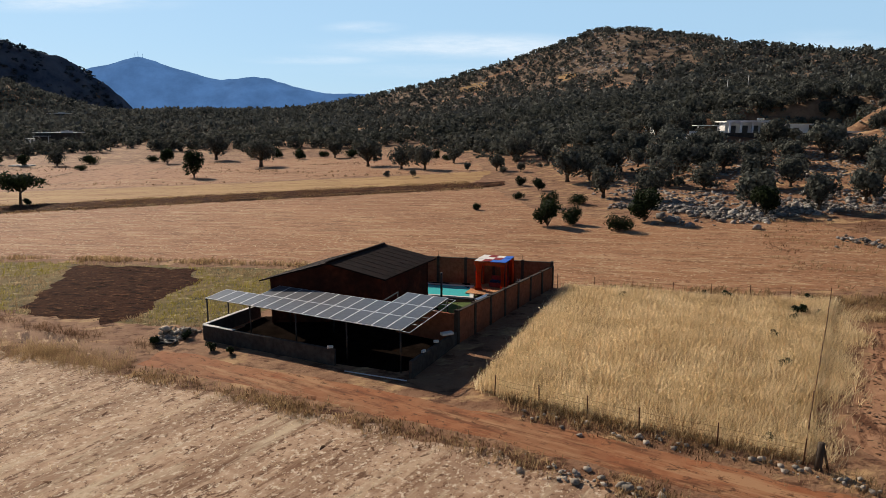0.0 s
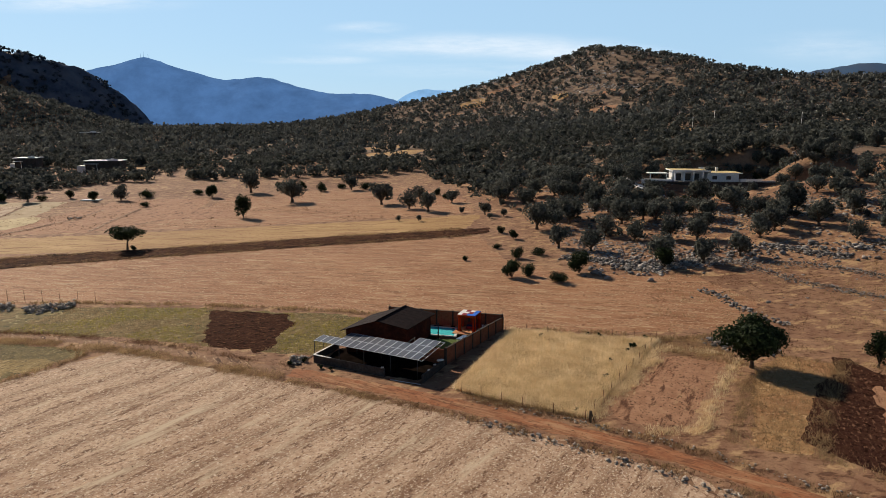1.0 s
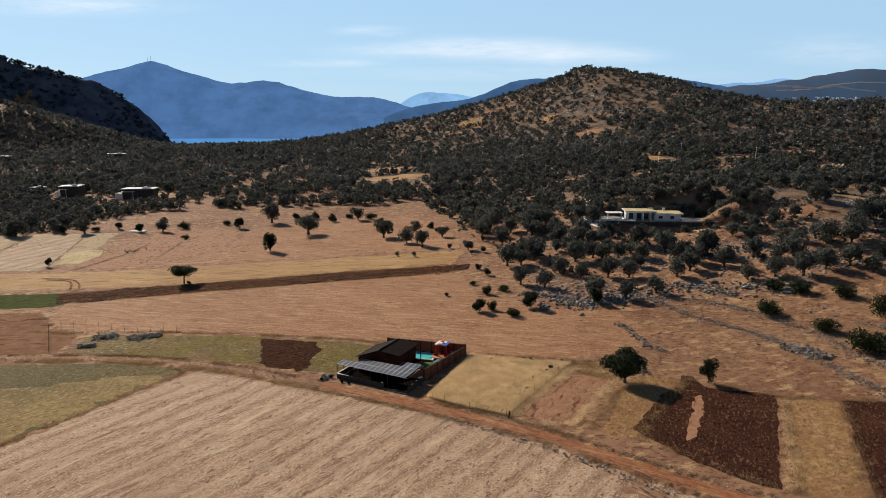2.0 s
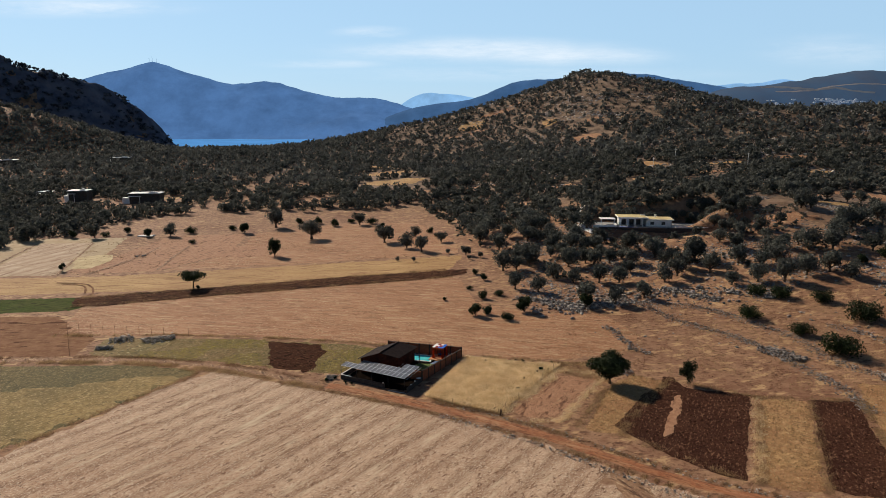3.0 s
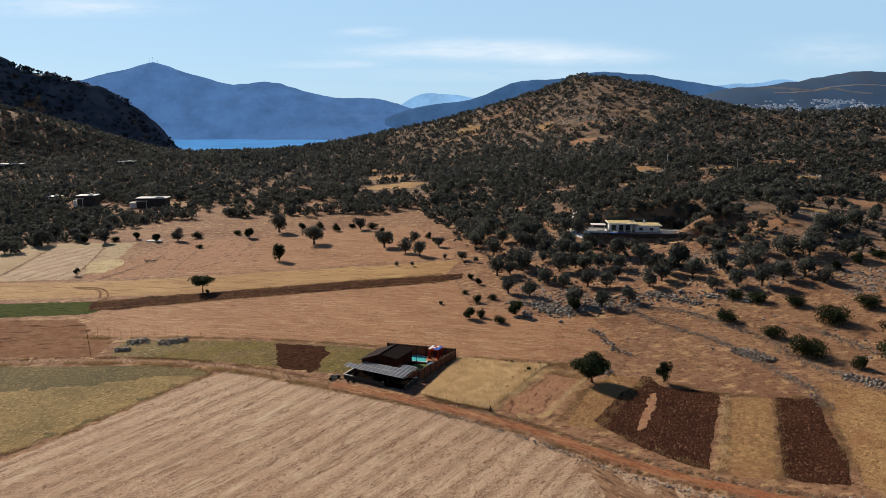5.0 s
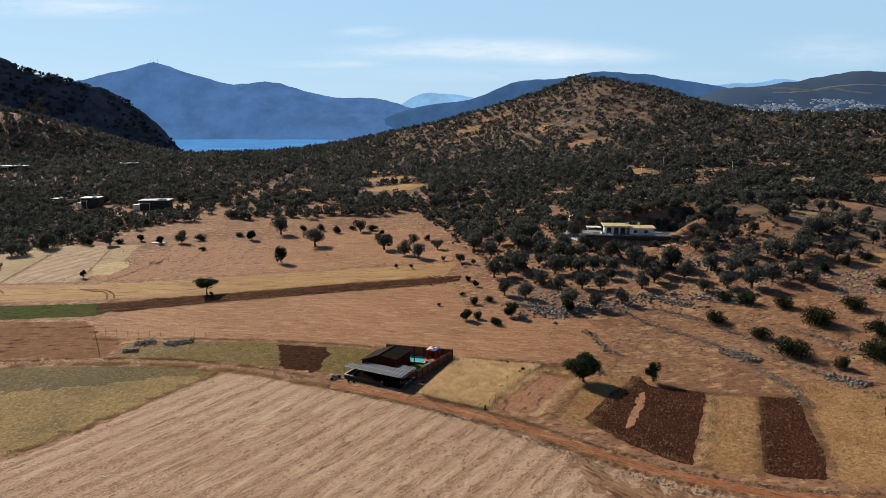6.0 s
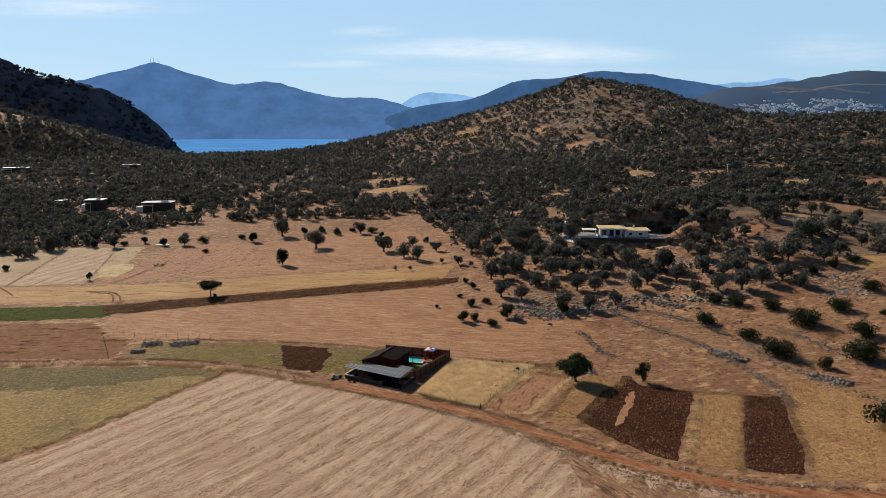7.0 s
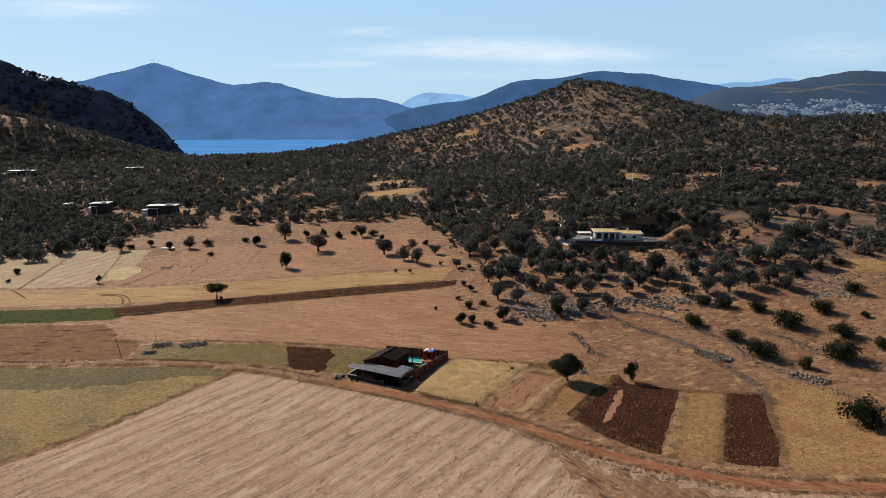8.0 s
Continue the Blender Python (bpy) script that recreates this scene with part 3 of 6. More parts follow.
sheet("field_far_tan", [(-94, 157), (-55, 163), (-20, 169), (10, 173), (8, 200), (-10, 250), (-45, 252), (-82, 226), (-78, 186)], M["tan"], 0.05, "dry tan field with scattered small trees", amp=1.0)
sheet("field_hatched", [(-153, 149.6), (-165.3, 204), (-145, 207), (-137, 180), (-127.8, 150.6)], M["hatched"], 0.4, "cream field with pinkish combed lines", amp=0.6)
sheet("field_straw", [(-170, 158), (-176, 203), (-167, 205), (-155.8, 151)], M["pale"], 0.4, "pale straw strip beside the cream field", amp=0.6)
sheet("field_straw", [(-137, 178), (-125, 185), (-119.5, 173), (-121, 161), (-128.4, 161)], M["yellow_straw"], 0.4, "bright straw-yellow patch", amp=1.2)
sheet("field_brown", [(-98, 199), (-69, 198.5), (-63, 177), (-92.5, 177.5)], M["redplot"], 0.4, "browner combed patch in the dry field", amp=1.0)
for line in ([(-155, 148), (-166.4, 204)], [(-127.4, 150), (-136.5, 181), (-144.4, 207)], [(-118, 152), (-112, 178), (-112, 200)], [(-96, 157), (-99, 178), (-101, 201)]):
    sheet("field_balk", ribbon(line, 0.9), M["margin"], 0.5, "narrow weedy balk between far fields", "balk", amp=0.3, dip=-0.12)
for line in ([(-121.6, 140.8), (-112.4, 139.6), (-107, 135), (-103, 128), (-103, 124.5)], [(-119, 139), (-112, 137.6), (-108.5, 134), (-105, 127)], [(-157, 146), (-149, 139.4), (-143.7, 134)]):
    sheet("wheel_track", ribbon(smooth_line(line), 0.7), M["rust"], 0.4, "brown wheel track curving over the golden strip", "track", amp=0.15, dip=-0.12)
PLOT = [(1.6, 51.2), (3.5, 49.5), (9, 46.6), (15.2, 43.6), (28.3, 64.6), (29.8, 66.4), (20, 68.0), (10.0, 70.8)]
sheet("plot_dry_grass", PLOT, M["drygrass"], 0.06, "fenced plot of tall dry grass", "plot", amp=0.2)
sheet("plot_red", [(17.3, 45), (20, 42), (25.3, 42), (31.6, 52), (36.6, 60), (29.4, 61.8)], M["redplot"], 0.07, "tilled reddish plot", "plot", amp=0.4)
sheet("plot_strip", [(29, 38), (34, 35.5), (50.5, 57.5), (44, 62), (38, 56.5)], M["drygrass"], 0.06, "strip of dry yellow grass under the fig tree", "plot", amp=0.4)
sheet("plot_ploughed", [(34.8, 39), (39.3, 31.5), (45.6, 24.4), (50, 21.8), (53.4, 30), (58.5, 40.5), (63.6, 51.6), (52.4, 55), (51.8, 59.8), (49.9, 60.7), (47.5, 55.6), (43.7, 52.4)], M["plough"], 0.09, "dark ploughed plot with a bare pale streak", "plot", amp=0.4, relief=0.06, cell=1.0)
sheet("plot_streak", [(42, 35.3), (44, 36.4), (48.6, 46), (50.4, 52), (48.8, 51), (44.8, 42)], M["redplot"], 0.5, "pale bare streak across the ploughed plot", "plot", amp=0.5, dip=-0.13)
sheet("plot_straw", [(51.8, 20.2), (59.5, 18), (73, 48.5), (65, 50.5)], M["drygrass"], 0.08, "straw-yellow strip between ploughed plots", "plot", amp=0.4)
sheet("plot_ploughed", [(61, 19.6), (63, 17.8), (69.8, 16.6), (74.3, 25), (76.4, 34.6), (81.4, 47.8), (73.5, 48.8), (67.3, 35)], M["plough"], 0.09, "narrow dark ploughed plot", "plot", amp=0.4, relief=0.06, cell=1.0)
sheet("plot_dry", [(71.2, 15), (92, 12), (112, 26), (104, 48), (86, 56), (82.6, 48)], M["drygrass"], 0.06, "dry yellow and rust coloured plot", "plot", amp=0.6)

# ---- far mountains and clouds ----


def mountain(name, y0, run, bumps, x0, x1, base, material, label, rough=14, step=40):
    """A far ridge: its crest at y0 is a row of even bumps (start, gap, heights); it falls away on both sides."""
    xs = np.arange(x0, x1 + 1, step)
    us = np.linspace(-1, 1, 25)
    start, gap, tall = bumps
    crest = sum(h * np.exp(-((xs - start - i * gap) ** 2) / (2 * (0.75 * gap) ** 2)) for i, h in enumerate(tall))
    crest = np.maximum(crest - base, 0.0)
    crest = crest + np.array([(4 * noise.noise((x * 0.006, 1, y0)) + 5 * noise.noise((x * 0.02, 2, y0))) for x in xs]) * np.clip(crest / 120, 0, 1)
    verts = []
    for u in us:
        for x, c in zip(xs, crest):
            w = noise.noise((x * 0.0021, u * 2.2, y0)) * 0.25 + noise.noise((x * 0.008, u * 6, y0)) * 0.1
            k = max(0.0, 1 - abs(u) * (1 + w))
            k = k * k * (3 - 2 * k)
            verts.append((x, y0 + u * run, base + (c + rough * 0.5 * noise.noise((x * 0.012, u * 3, 5)) * min(1, abs(u) * 4)) * k + rough * w * (1 - abs(u)) * min(1, abs(u) * 4)))
    n = len(xs)
    i = np.arange(len(verts)).reshape(len(us), n)
    q = np.stack([i[:-1, :-1], i[:-1, 1:], i[1:, 1:], i[1:, :-1]], -1).reshape(-1, 4)
    return tagged(soup(name, np.array(verts), q, material, True), label, "mountain", kind="structure")


# blue air haze is painted onto each slope as emission
M["far_a"] = glow_haze("hazed_blue_slope", (0.035, 0.05, 0.075), (0.075, 0.17, 0.37), 0.85, (0.05, 0.065, 0.085), 0.006)
M["far_b"] = glow_haze("hazed_dark_blue_slope", (0.035, 0.045, 0.06), (0.06, 0.145, 0.31), 0.68, (0.05, 0.06, 0.07), 0.006)
M["far_c"] = glow_haze("hazed_pale_slope", (0.05, 0.07, 0.1), (0.22, 0.42, 0.68), 1.0)
M["far_d"] = glow_haze("hazed_town_hill_slope", (0.045, 0.04, 0.036), (0.042, 0.08, 0.145), 0.75, (0.03, 0.035, 0.035), 0.012)
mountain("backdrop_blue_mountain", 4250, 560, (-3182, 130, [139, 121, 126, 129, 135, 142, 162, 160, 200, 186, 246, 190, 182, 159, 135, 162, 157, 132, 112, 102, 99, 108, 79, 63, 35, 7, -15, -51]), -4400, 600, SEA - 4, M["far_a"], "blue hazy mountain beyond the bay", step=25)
mountain("backdrop_dark_ridge", 4020, 300, (-744, 130, [-49, -17, 7, 44, 71, 76, 87, 90, 131, 156, 156, 153, 178, 186, 168, 177, 152, 147, 139, 122, 104, 89, 73, 69, 53, 50, 39, 44]), -800, 3100, SEA - 4, M["far_b"], "dark wooded ridge in painted blue haze beyond the hill", step=25)
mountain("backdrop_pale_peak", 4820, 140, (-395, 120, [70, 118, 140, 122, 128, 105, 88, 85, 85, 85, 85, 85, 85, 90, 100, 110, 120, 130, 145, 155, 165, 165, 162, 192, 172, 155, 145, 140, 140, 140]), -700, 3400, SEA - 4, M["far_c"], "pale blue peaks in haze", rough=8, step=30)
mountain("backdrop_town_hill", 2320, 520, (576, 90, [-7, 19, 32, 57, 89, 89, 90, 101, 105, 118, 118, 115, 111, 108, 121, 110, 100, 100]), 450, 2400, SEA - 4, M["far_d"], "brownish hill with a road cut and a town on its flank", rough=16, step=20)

masts = [tube([(x, 4240, 395), (x, 4240, 395 + h)], [0.9, 0.6], 4) for x, h in ((-1893, 40), (-1874, 50), (-1846, 36))]
mv, mf = [], []
for v, f in masts:
    mf += [tuple(i + len(mv) for i in q) for q in f]
    mv += v
tagged(mesh_ob("backdrop_masts", mv, mf, M["far_b"]), "thin radio masts on the mountain's summit", "masts", kind="structure")
# pale road cuts across the town's hill, hazed by a painted glow
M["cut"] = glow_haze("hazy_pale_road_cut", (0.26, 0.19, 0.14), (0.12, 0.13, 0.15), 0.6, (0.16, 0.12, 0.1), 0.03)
for cut_line, wide in (([(1010, 157), (1105, 156), (1190, 148), (1250, 156), (1310, 145), (1450, 134), (1600, 130)], 7.0), ([(1060, 142), (1170, 146), (1240, 160), (1330, 168), (1450, 164)], 4.0)):
    xs = np.arange(cut_line[0][0], cut_line[-1][0], 8.0)
    zs = np.interp(xs, [p[0] for p in cut_line], [p[1] for p in cut_line]) + np.array([2.5 * noise.noise((x * 0.03, 1, 7)) for x in xs])
    hw = wide * np.array([0.35 + 0.5 * abs(noise.noise((x * 0.02, 5, wide))) for x in xs])
    v = np.concatenate([np.column_stack([xs, np.full_like(xs, 2140), zs - hw]), np.column_stack([xs, np.full_like(xs, 2146), zs + hw])])
    i = np.arange(len(xs) - 1)
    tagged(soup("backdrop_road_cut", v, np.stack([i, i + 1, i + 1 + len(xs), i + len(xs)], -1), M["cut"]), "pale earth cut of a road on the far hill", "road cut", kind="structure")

# the town: small white blocks on the hill's near flank
tv, tf = [], []
town_rng = random.Random(5)
for k in range(1500):
    u = town_rng.random()
    row = town_rng.random() ** 1.3
    x = 930 + 620 * u + 18 * town_rng.random()
    y = 2010 + 130 * row
    z = 68 + 52 * row * (0.62 + 0.38 * math.sin(u * 3.1 + 0.2))
    if noise.noise((x * 0.018, row * 4, 3)) < -0.12:
        continue
    w, d, h = town_rng.uniform(2.5, 7), town_rng.uniform(4, 7), town_rng.uniform(1.8, 4)
    b = len(tv)
    tv += [(x + sx * w / 2, y + sy * d / 2, z + sz * h) for sz in (0, 1) for sx, sy in ((-1, -1), (1, -1), (1, 1), (-1, 1))]
    tf += [(b, b + 1, b + 5, b + 4), (b + 1, b + 2, b + 6, b + 5), (b + 2, b + 3, b + 7, b + 6), (b + 3, b, b + 4, b + 7), (b + 4, b + 5, b + 6, b + 7), (b + 3, b + 2, b + 1, b)]
# white walls with bluish haze put on as emission
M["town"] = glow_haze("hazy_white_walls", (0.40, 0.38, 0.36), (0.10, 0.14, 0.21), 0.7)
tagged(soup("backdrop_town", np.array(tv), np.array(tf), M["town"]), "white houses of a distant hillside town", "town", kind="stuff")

# clouds and an added sky glow: a thin far sheet with torn streaks
cm = bpy.data.materials.new("cloud_and_sky_glow")
cm.use_nodes = True
cn, cl = cm.node_tree.nodes, cm.node_tree.links
cn.clear()
c_out, c_mix, c_tr, c_em = (cn.new(k) for k in ("ShaderNodeOutputMaterial", "ShaderNodeMixShader", "ShaderNodeBsdfTransparent", "ShaderNodeEmission"))
c_em.inputs["Color"].default_value, c_em.inputs["Strength"].default_value = (0.86, 0.93, 1.0, 1), 1.0
c_tc, c_mp, c_nz, c_rg = (cn.new(k) for k in ("ShaderNodeTexCoord", "ShaderNodeMapping", "ShaderNodeTexNoise", "ShaderNodeMapRange"))
c_mp.inputs["Scale"].default_value = (0.00075, 1, 0.0042)
c_mp.inputs["Location"].default_value = (0.35, 0, 0.1)
c_nz.inputs["Scale"].default_value, c_nz.inputs["Detail"].default_value, c_nz.inputs["Roughness"].default_value = 1.0, 10, 0.66
c_rg.inputs["From Min"].default_value, c_rg.inputs["From Max"].default_value, c_rg.inputs["To Max"].default_value = 0.38, 0.70, 0.95
cl.new(c_tc.outputs["Object"], c_mp.inputs["Vector"])
cl.new(c_mp.outputs["Vector"], c_nz.inputs["Vector"])
cl.new(c_nz.outputs["Fac"], c_rg.inputs["Value"])
# long torn banks: centre x, z and half-width, half-height of each
BANKS = [(180, 545, 1150, 100, 1.0), (-556, 665, 300, 50, 0.8), (-2706, 842, 950, 75, 1.0), (2750, 540, 620, 120, 0.55), (900, 500, 750, 85, 0.9), (-900, 452, 520, 38, 0.7), (500, 380, 1500, 60, 0.5)]
c_sum = None
for bx_, bz_, rx, rz, amount in BANKS:
    mp_, ln_, rg_ = cn.new("ShaderNodeMapping"), cn.new("ShaderNodeVectorMath"), cn.new("ShaderNodeMapRange")
    mp_.inputs["Location"].default_value = (-bx_ / rx, 0, -bz_ / rz)
    mp_.inputs["Scale"].default_value = (1 / rx, 0, 1 / rz)
    ln_.operation = "LENGTH"
    rg_.interpolation_type = "SMOOTHSTEP"
    rg_.inputs["From Min"].default_value, rg_.inputs["From Max"].default_value = 1.25, 0.1
    rg_.inputs["To Max"].default_value = amount
    cl.new(c_tc.outputs["Object"], mp_.inputs["Vector"])
    cl.new(mp_.outputs["Vector"], ln_.inputs[0])
    cl.new(ln_.outputs["Value"], rg_.inputs["Value"])
    if c_sum is None:
        c_sum = rg_.outputs["Result"]
    else:
        add_ = cn.new("ShaderNodeMath")
        add_.operation = "MAXIMUM"
        cl.new(c_sum, add_.inputs[0])
        cl.new(rg_.outputs["Result"], add_.inputs[1])
        c_sum = add_.outputs[0]
c_mul = cn.new("ShaderNodeMath")
c_mul.operation = "MULTIPLY"
cl.new(c_rg.outputs["Result"], c_mul.inputs[0])
cl.new(c_sum, c_mul.inputs[1])
cl.new(c_mul.outputs[0], c_mix.inputs["Fac"])
# blue glow over the whole sheet, added to brighten the sky behind it
air, air_mix = cn.new("ShaderNodeEmission"), cn.new("ShaderNodeMixShader")
air.inputs["Color"].default_value, air.inputs["Strength"].default_value = (0.468, 0.718, 0.965, 1), 1.22
air_mix.inputs["Fac"].default_value = 0.6
cl.new(c_tr.outputs[0], air_mix.inputs[1])
cl.new(air.outputs[0], air_mix.inputs[2])
cl.new(air_mix.outputs[0], c_mix.inputs[1])
cl.new(c_em.outputs[0], c_mix.inputs[2])
cl.new(c_mix.outputs[0], c_out.inputs["Surface"])
tagged(mesh_ob("backdrop_clouds", [(-4400, 4870, -40), (4400, 4870, -40), (4400, 4870, 2200), (-4400, 4870, 2200)], [(0, 1, 2, 3)], cm), "glowing blue sky sheet with thin white streaks of high cloud", "cloud", kind="structure")

# ---- trees ----


def leaf_quads(centres, size, r, out=None):
    """Small quads at the centres, lying along the skin where the outward ways are given: verts, faces."""
    n = len(centres)
    a = r.normal(size=(n, 3))
    a /= np.linalg.norm(a, axis=1)[:, None]
    b = np.cross(a, r.normal(size=(n, 3)) if out is None else np.asarray(out) + 0.35 * r.normal(size=(n, 3)))
    if out is not None:
        a = np.cross(b, np.asarray(out) + 0.35 * r.normal(size=(n, 3)))
        a /= np.linalg.norm(a, axis=1)[:, None] + 1e-9
    b /= np.linalg.norm(b, axis=1)[:, None]
    s = size * r.uniform(0.6, 1.4, (n, 1))
    c = np.asarray(centres)
    v = np.stack([c - a * s, c + b * s * 0.62, c + a * s, c - b * s * 0.62], 1).reshape(-1, 3)
    return v, np.arange(4 * n).reshape(n, 4)


def crown_points(n, width, tall, base, r, lobes=9, flat=0.5, fill=0.35):
    """Places of leaves: several uneven lobes, thick at their skins, with gaps between."""
    pts, ways = [], []
    for k in range(lobes):
        t = 2 * math.pi * k / lobes + r.uniform(-0.5, 0.5)
        d = width * 0.5 * r.uniform(0.15, 0.62)
        c = np.array([math.cos(t) * d, math.sin(t) * d, base + tall * (r.uniform(0.12, 0.68) if base < 0.2 else r.uniform(0.28, 0.74))])
        rad = np.array([width * r.uniform(0.19, 0.29), width * r.uniform(0.19, 0.29), tall * r.uniform(0.22, 0.34)])
        m = n // lobes
        q = r.normal(size=(m, 3))
        q /= np.linalg.norm(q, axis=1)[:, None]
        q *= (fill + (1 - fill) * r.random((m, 1)) ** 0.45)
        ways.append(q / np.linalg.norm(q, axis=1)[:, None])
        pts.append(c + q * rad * (1 + 0.08 * r.normal(size=(m, 1))))
    return np.concatenate(pts), np.concatenate(ways)


def make_tree(name, seed, width, tall, clear, leaves, size, leaf_mat, label, category="tree", lobes=9, trunk=0.16, group=""):
    """A tree at the origin: a tapered trunk with limbs, and a crown of leaves."""
    r = np.random.default_rng(seed)
    ob = empty(name, Matrix(), label, category, group)
    tv, tf = [], []

    def add(pts, rad, sides=6):
        v, f = tube(pts, rad, sides)
        o = len(tv)
        tv.extend(v)
        tf.extend(tuple(i + o for i in q) for q in f)

    top = clear + (tall - clear) * 0.35
    lean = r.uniform(-0.15, 0.15, 2) * width * 0.3
    add([(0, 0, -0.25), (lean[0] * 0.2, lean[1] * 0.2, clear * 0.5), (lean[0] * 0.6, lean[1] * 0.6, clear), (lean[0], lean[1], top)], [trunk * 1.5, trunk, trunk * 0.8, trunk * 0.4], 8)
    for k in range(7):
        t = 2 * math.pi * k / 7 + r.uniform(-0.4, 0.4)
        d = width * r.uniform(0.24, 0.4)
        z0 = clear * r.uniform(0.7, 1.1)
        p = Vector((lean[0] * 0.55, lean[1] * 0.55, z0))
        q = Vector((math.cos(t) * d, math.sin(t) * d, clear + (tall - clear) * r.uniform(0.3, 0.75)))
        mid = p.lerp(q, 0.5) + Vector((0, 0, -0.08 * d))
        add([p, mid, q], [trunk * 0.55, trunk * 0.34, trunk * 0.1], 5)
    mesh_ob("trunk", tv, tf, M["bark"], ob, True)
    places, ways = crown_points(leaves, width, tall - clear * 0.75, clear * 0.75, r, lobes)
    v, f = leaf_quads(places, size, r, ways)
    c = soup("crown", v, f, leaf_mat)
    c.parent = ob
    return ob


def put(ob, x, y, s=1.0, rz=0.0, sink=0.0):
    return copy_thing(ob, Matrix.Translation((x, y, h1(x, y) - sink)) @ Matrix.Rotation(rz, 4, "Z") @ Matrix.Diagonal((s, s, s, 1)))


def settle(ob, x, y):
    ob.matrix_world = Matrix.Translation((x, y, h1(x, y)))
    return ob


settle(make_tree("fig_tree", 3, 9.4, 6.4, 1.3, 7000, 0.22, M["fig"], "broad dark green fig tree standing in dry grass", lobes=13, trunk=0.24), 38.2, 57.2)
settle(make_tree("small_tree", 4, 3.8, 4.8, 0.5, 1700, 0.16, M["fig"], "small leaning dark green tree beside ploughed soil", lobes=6, trunk=0.12), 53.6, 57.2)
settle(make_tree("umbrella_tree", 5, 8.4, 6.0, 2.7, 2600, 0.24, M["fig"], "flat-topped dark tree alone on the field bank", lobes=11, trunk=0.2), -74, 133.2)
settle(make_tree("round_tree", 6, 5.6, 8.4, 0.6, 2000, 0.26, M["fig"], "upright bright green tree in the dry field", lobes=9, trunk=0.2), -60, 178)
settle(make_tree("old_olive_tree", 8, 11, 9.0, 1.9, 2600, 0.3, M["leaf"], "old spreading olive tree with a thick trunk", lobes=12, trunk=0.5), -53, 212)
settle(make_tree("sapling", 9, 2.6, 3.4, 0.6, 500, 0.2, M["fig"], "small young tree in the golden field", lobes=4, trunk=0.08), -129, 157)

olives = [make_tree("olive_tree", 20 + k, w, t, c * 0.55, 1100, 0.25, M["leaf"], "grey-green olive tree on stony ground", "tree", lobes=9, trunk=0.24, group="olive grove") for k, (w, t, c) in enumerate([(5.8, 5.0, 1.1), (5.0, 4.6, 1.3), (6.6, 5.6, 1.2), (4.4, 5.2, 1.4)])]
bushes = [make_tree("bush", 40 + k, w, t * 1.12, 0.05, 2000, 0.14, M["fig"], "dense dark green bush on dry ground", "bush", lobes=8, trunk=0.1, group="bushes") for k, (w, t) in enumerate([(3.4, 2.7), (4.4, 3.2), (5.4, 3.6)])]
mini = [make_tree("small_bush", 50 + k, w, t, 0.1, 260, 0.16, M["fig"], "low green bush on dry ground", "bush", lobes=5, trunk=0.05, group="bushes") for k, (w, t) in enumerate([(1.6, 1.3), (2.1, 1.5)])]
BUSHES = [(81.5, 93.9, 7.6), (88.5, 81.6, 6.9), (90.7, 69.8, 10.6), (106.8, 88, 10.6), (120.4, 95.6, 8.2), (136, 107, 7.7), (109, 65, 11.6), (98, 61.4, 4.5), (122.3, 69.1, 7.1), (116.9, 79, 8.4), (103.4, 100.4, 6.9), (95.1, 105.3, 6.9), (90.2, 108.7, 6.6), (94.9, 33, 11.2), (129.3, 89.8, 3.6),
          (13.1, 100.1, 4.2), (16.4, 101.2, 3.5), (21.1, 96.5, 4.5), (26.2, 103.3, 5.3), (15.9, 115.6, 3.6), (20.7, 118.6, 3.8), (43.3, 106.2, 5), (4.8, 114, 1.6), (12.3, 125.3, 2.6), (16.9, 135.5, 2.8), (14.5, 142.9, 2.8)]
FIELD_TREES = [(-174, 209.7, 9.5), (-149.4, 216.9, 7.4), (-117.7, 221, 8), (-76, 241.6, 9.6), (-37, 247, 8), (-20.4, 199.4, 8.8), (-10.5, 186, 8.4), (-4.4, 178.6, 6.2), (2.9, 194, 5.5), (12.2, 169.1, 4.2), (18.1, 181.4, 2.9), (17.2, 164.9, 2.2), (13.1, 163, 2), (5.7, 173, 2.1), (-12.4, 164.3, 2.1), (-6.6, 162.8, 1.8), (-180.3, 193.9, 7.4), (-198.6, 208, 6.4), (-8.1, 209.4, 6.4)]
FIELD_BUSHES = [(-146.5, 220.8, 5), (-127.2, 219.7, 4.6), (-111.2, 227.6, 7), (-101.7, 204.8, 4), (-86.6, 227.5, 6), (-48.6, 244.6, 5.4), (-31.4, 249.8, 7), (-158.8, 216.6, 4.3), (-170.8, 171.3, 3.6), (-165.3, 157.5, 2.6), (-139, 226, 4), (-122, 229, 4), (-95, 236, 5), (-66, 247, 4.5), (-58, 252, 5), (-42, 253, 5), (-25, 236, 3.4), (-2, 216, 4), (1, 206, 4)]
EDGE_OLIVES = [(24, 146, 7.2), (28.4, 147, 6.4), (33, 150.5, 7.6), (38.8, 135.6, 7.2), (25.9, 124.8, 5.5), (32.3, 121.3, 6.4), (44.2, 111.6, 6.6), (44, 129.6, 6.6), (51.6, 128.3, 6), (57.3, 127, 6.6), (60.7, 112.5, 5.6), (70, 124, 7.6), (51.7, 108.3, 5.4), (75, 128, 7.2), (84.5, 127.5, 7.2), (86.7, 116.8, 5.6), (83.8, 138.5, 8), (73.4, 145.6, 9), (67, 154.6, 8.6), (94, 117, 7.6), (100.8, 115.3, 7), (108.3, 118, 7.8), (115, 118.6, 7.2), (118, 113.3, 7), (94.6, 131.8, 6.2), (99.8, 127.5, 6.2)]
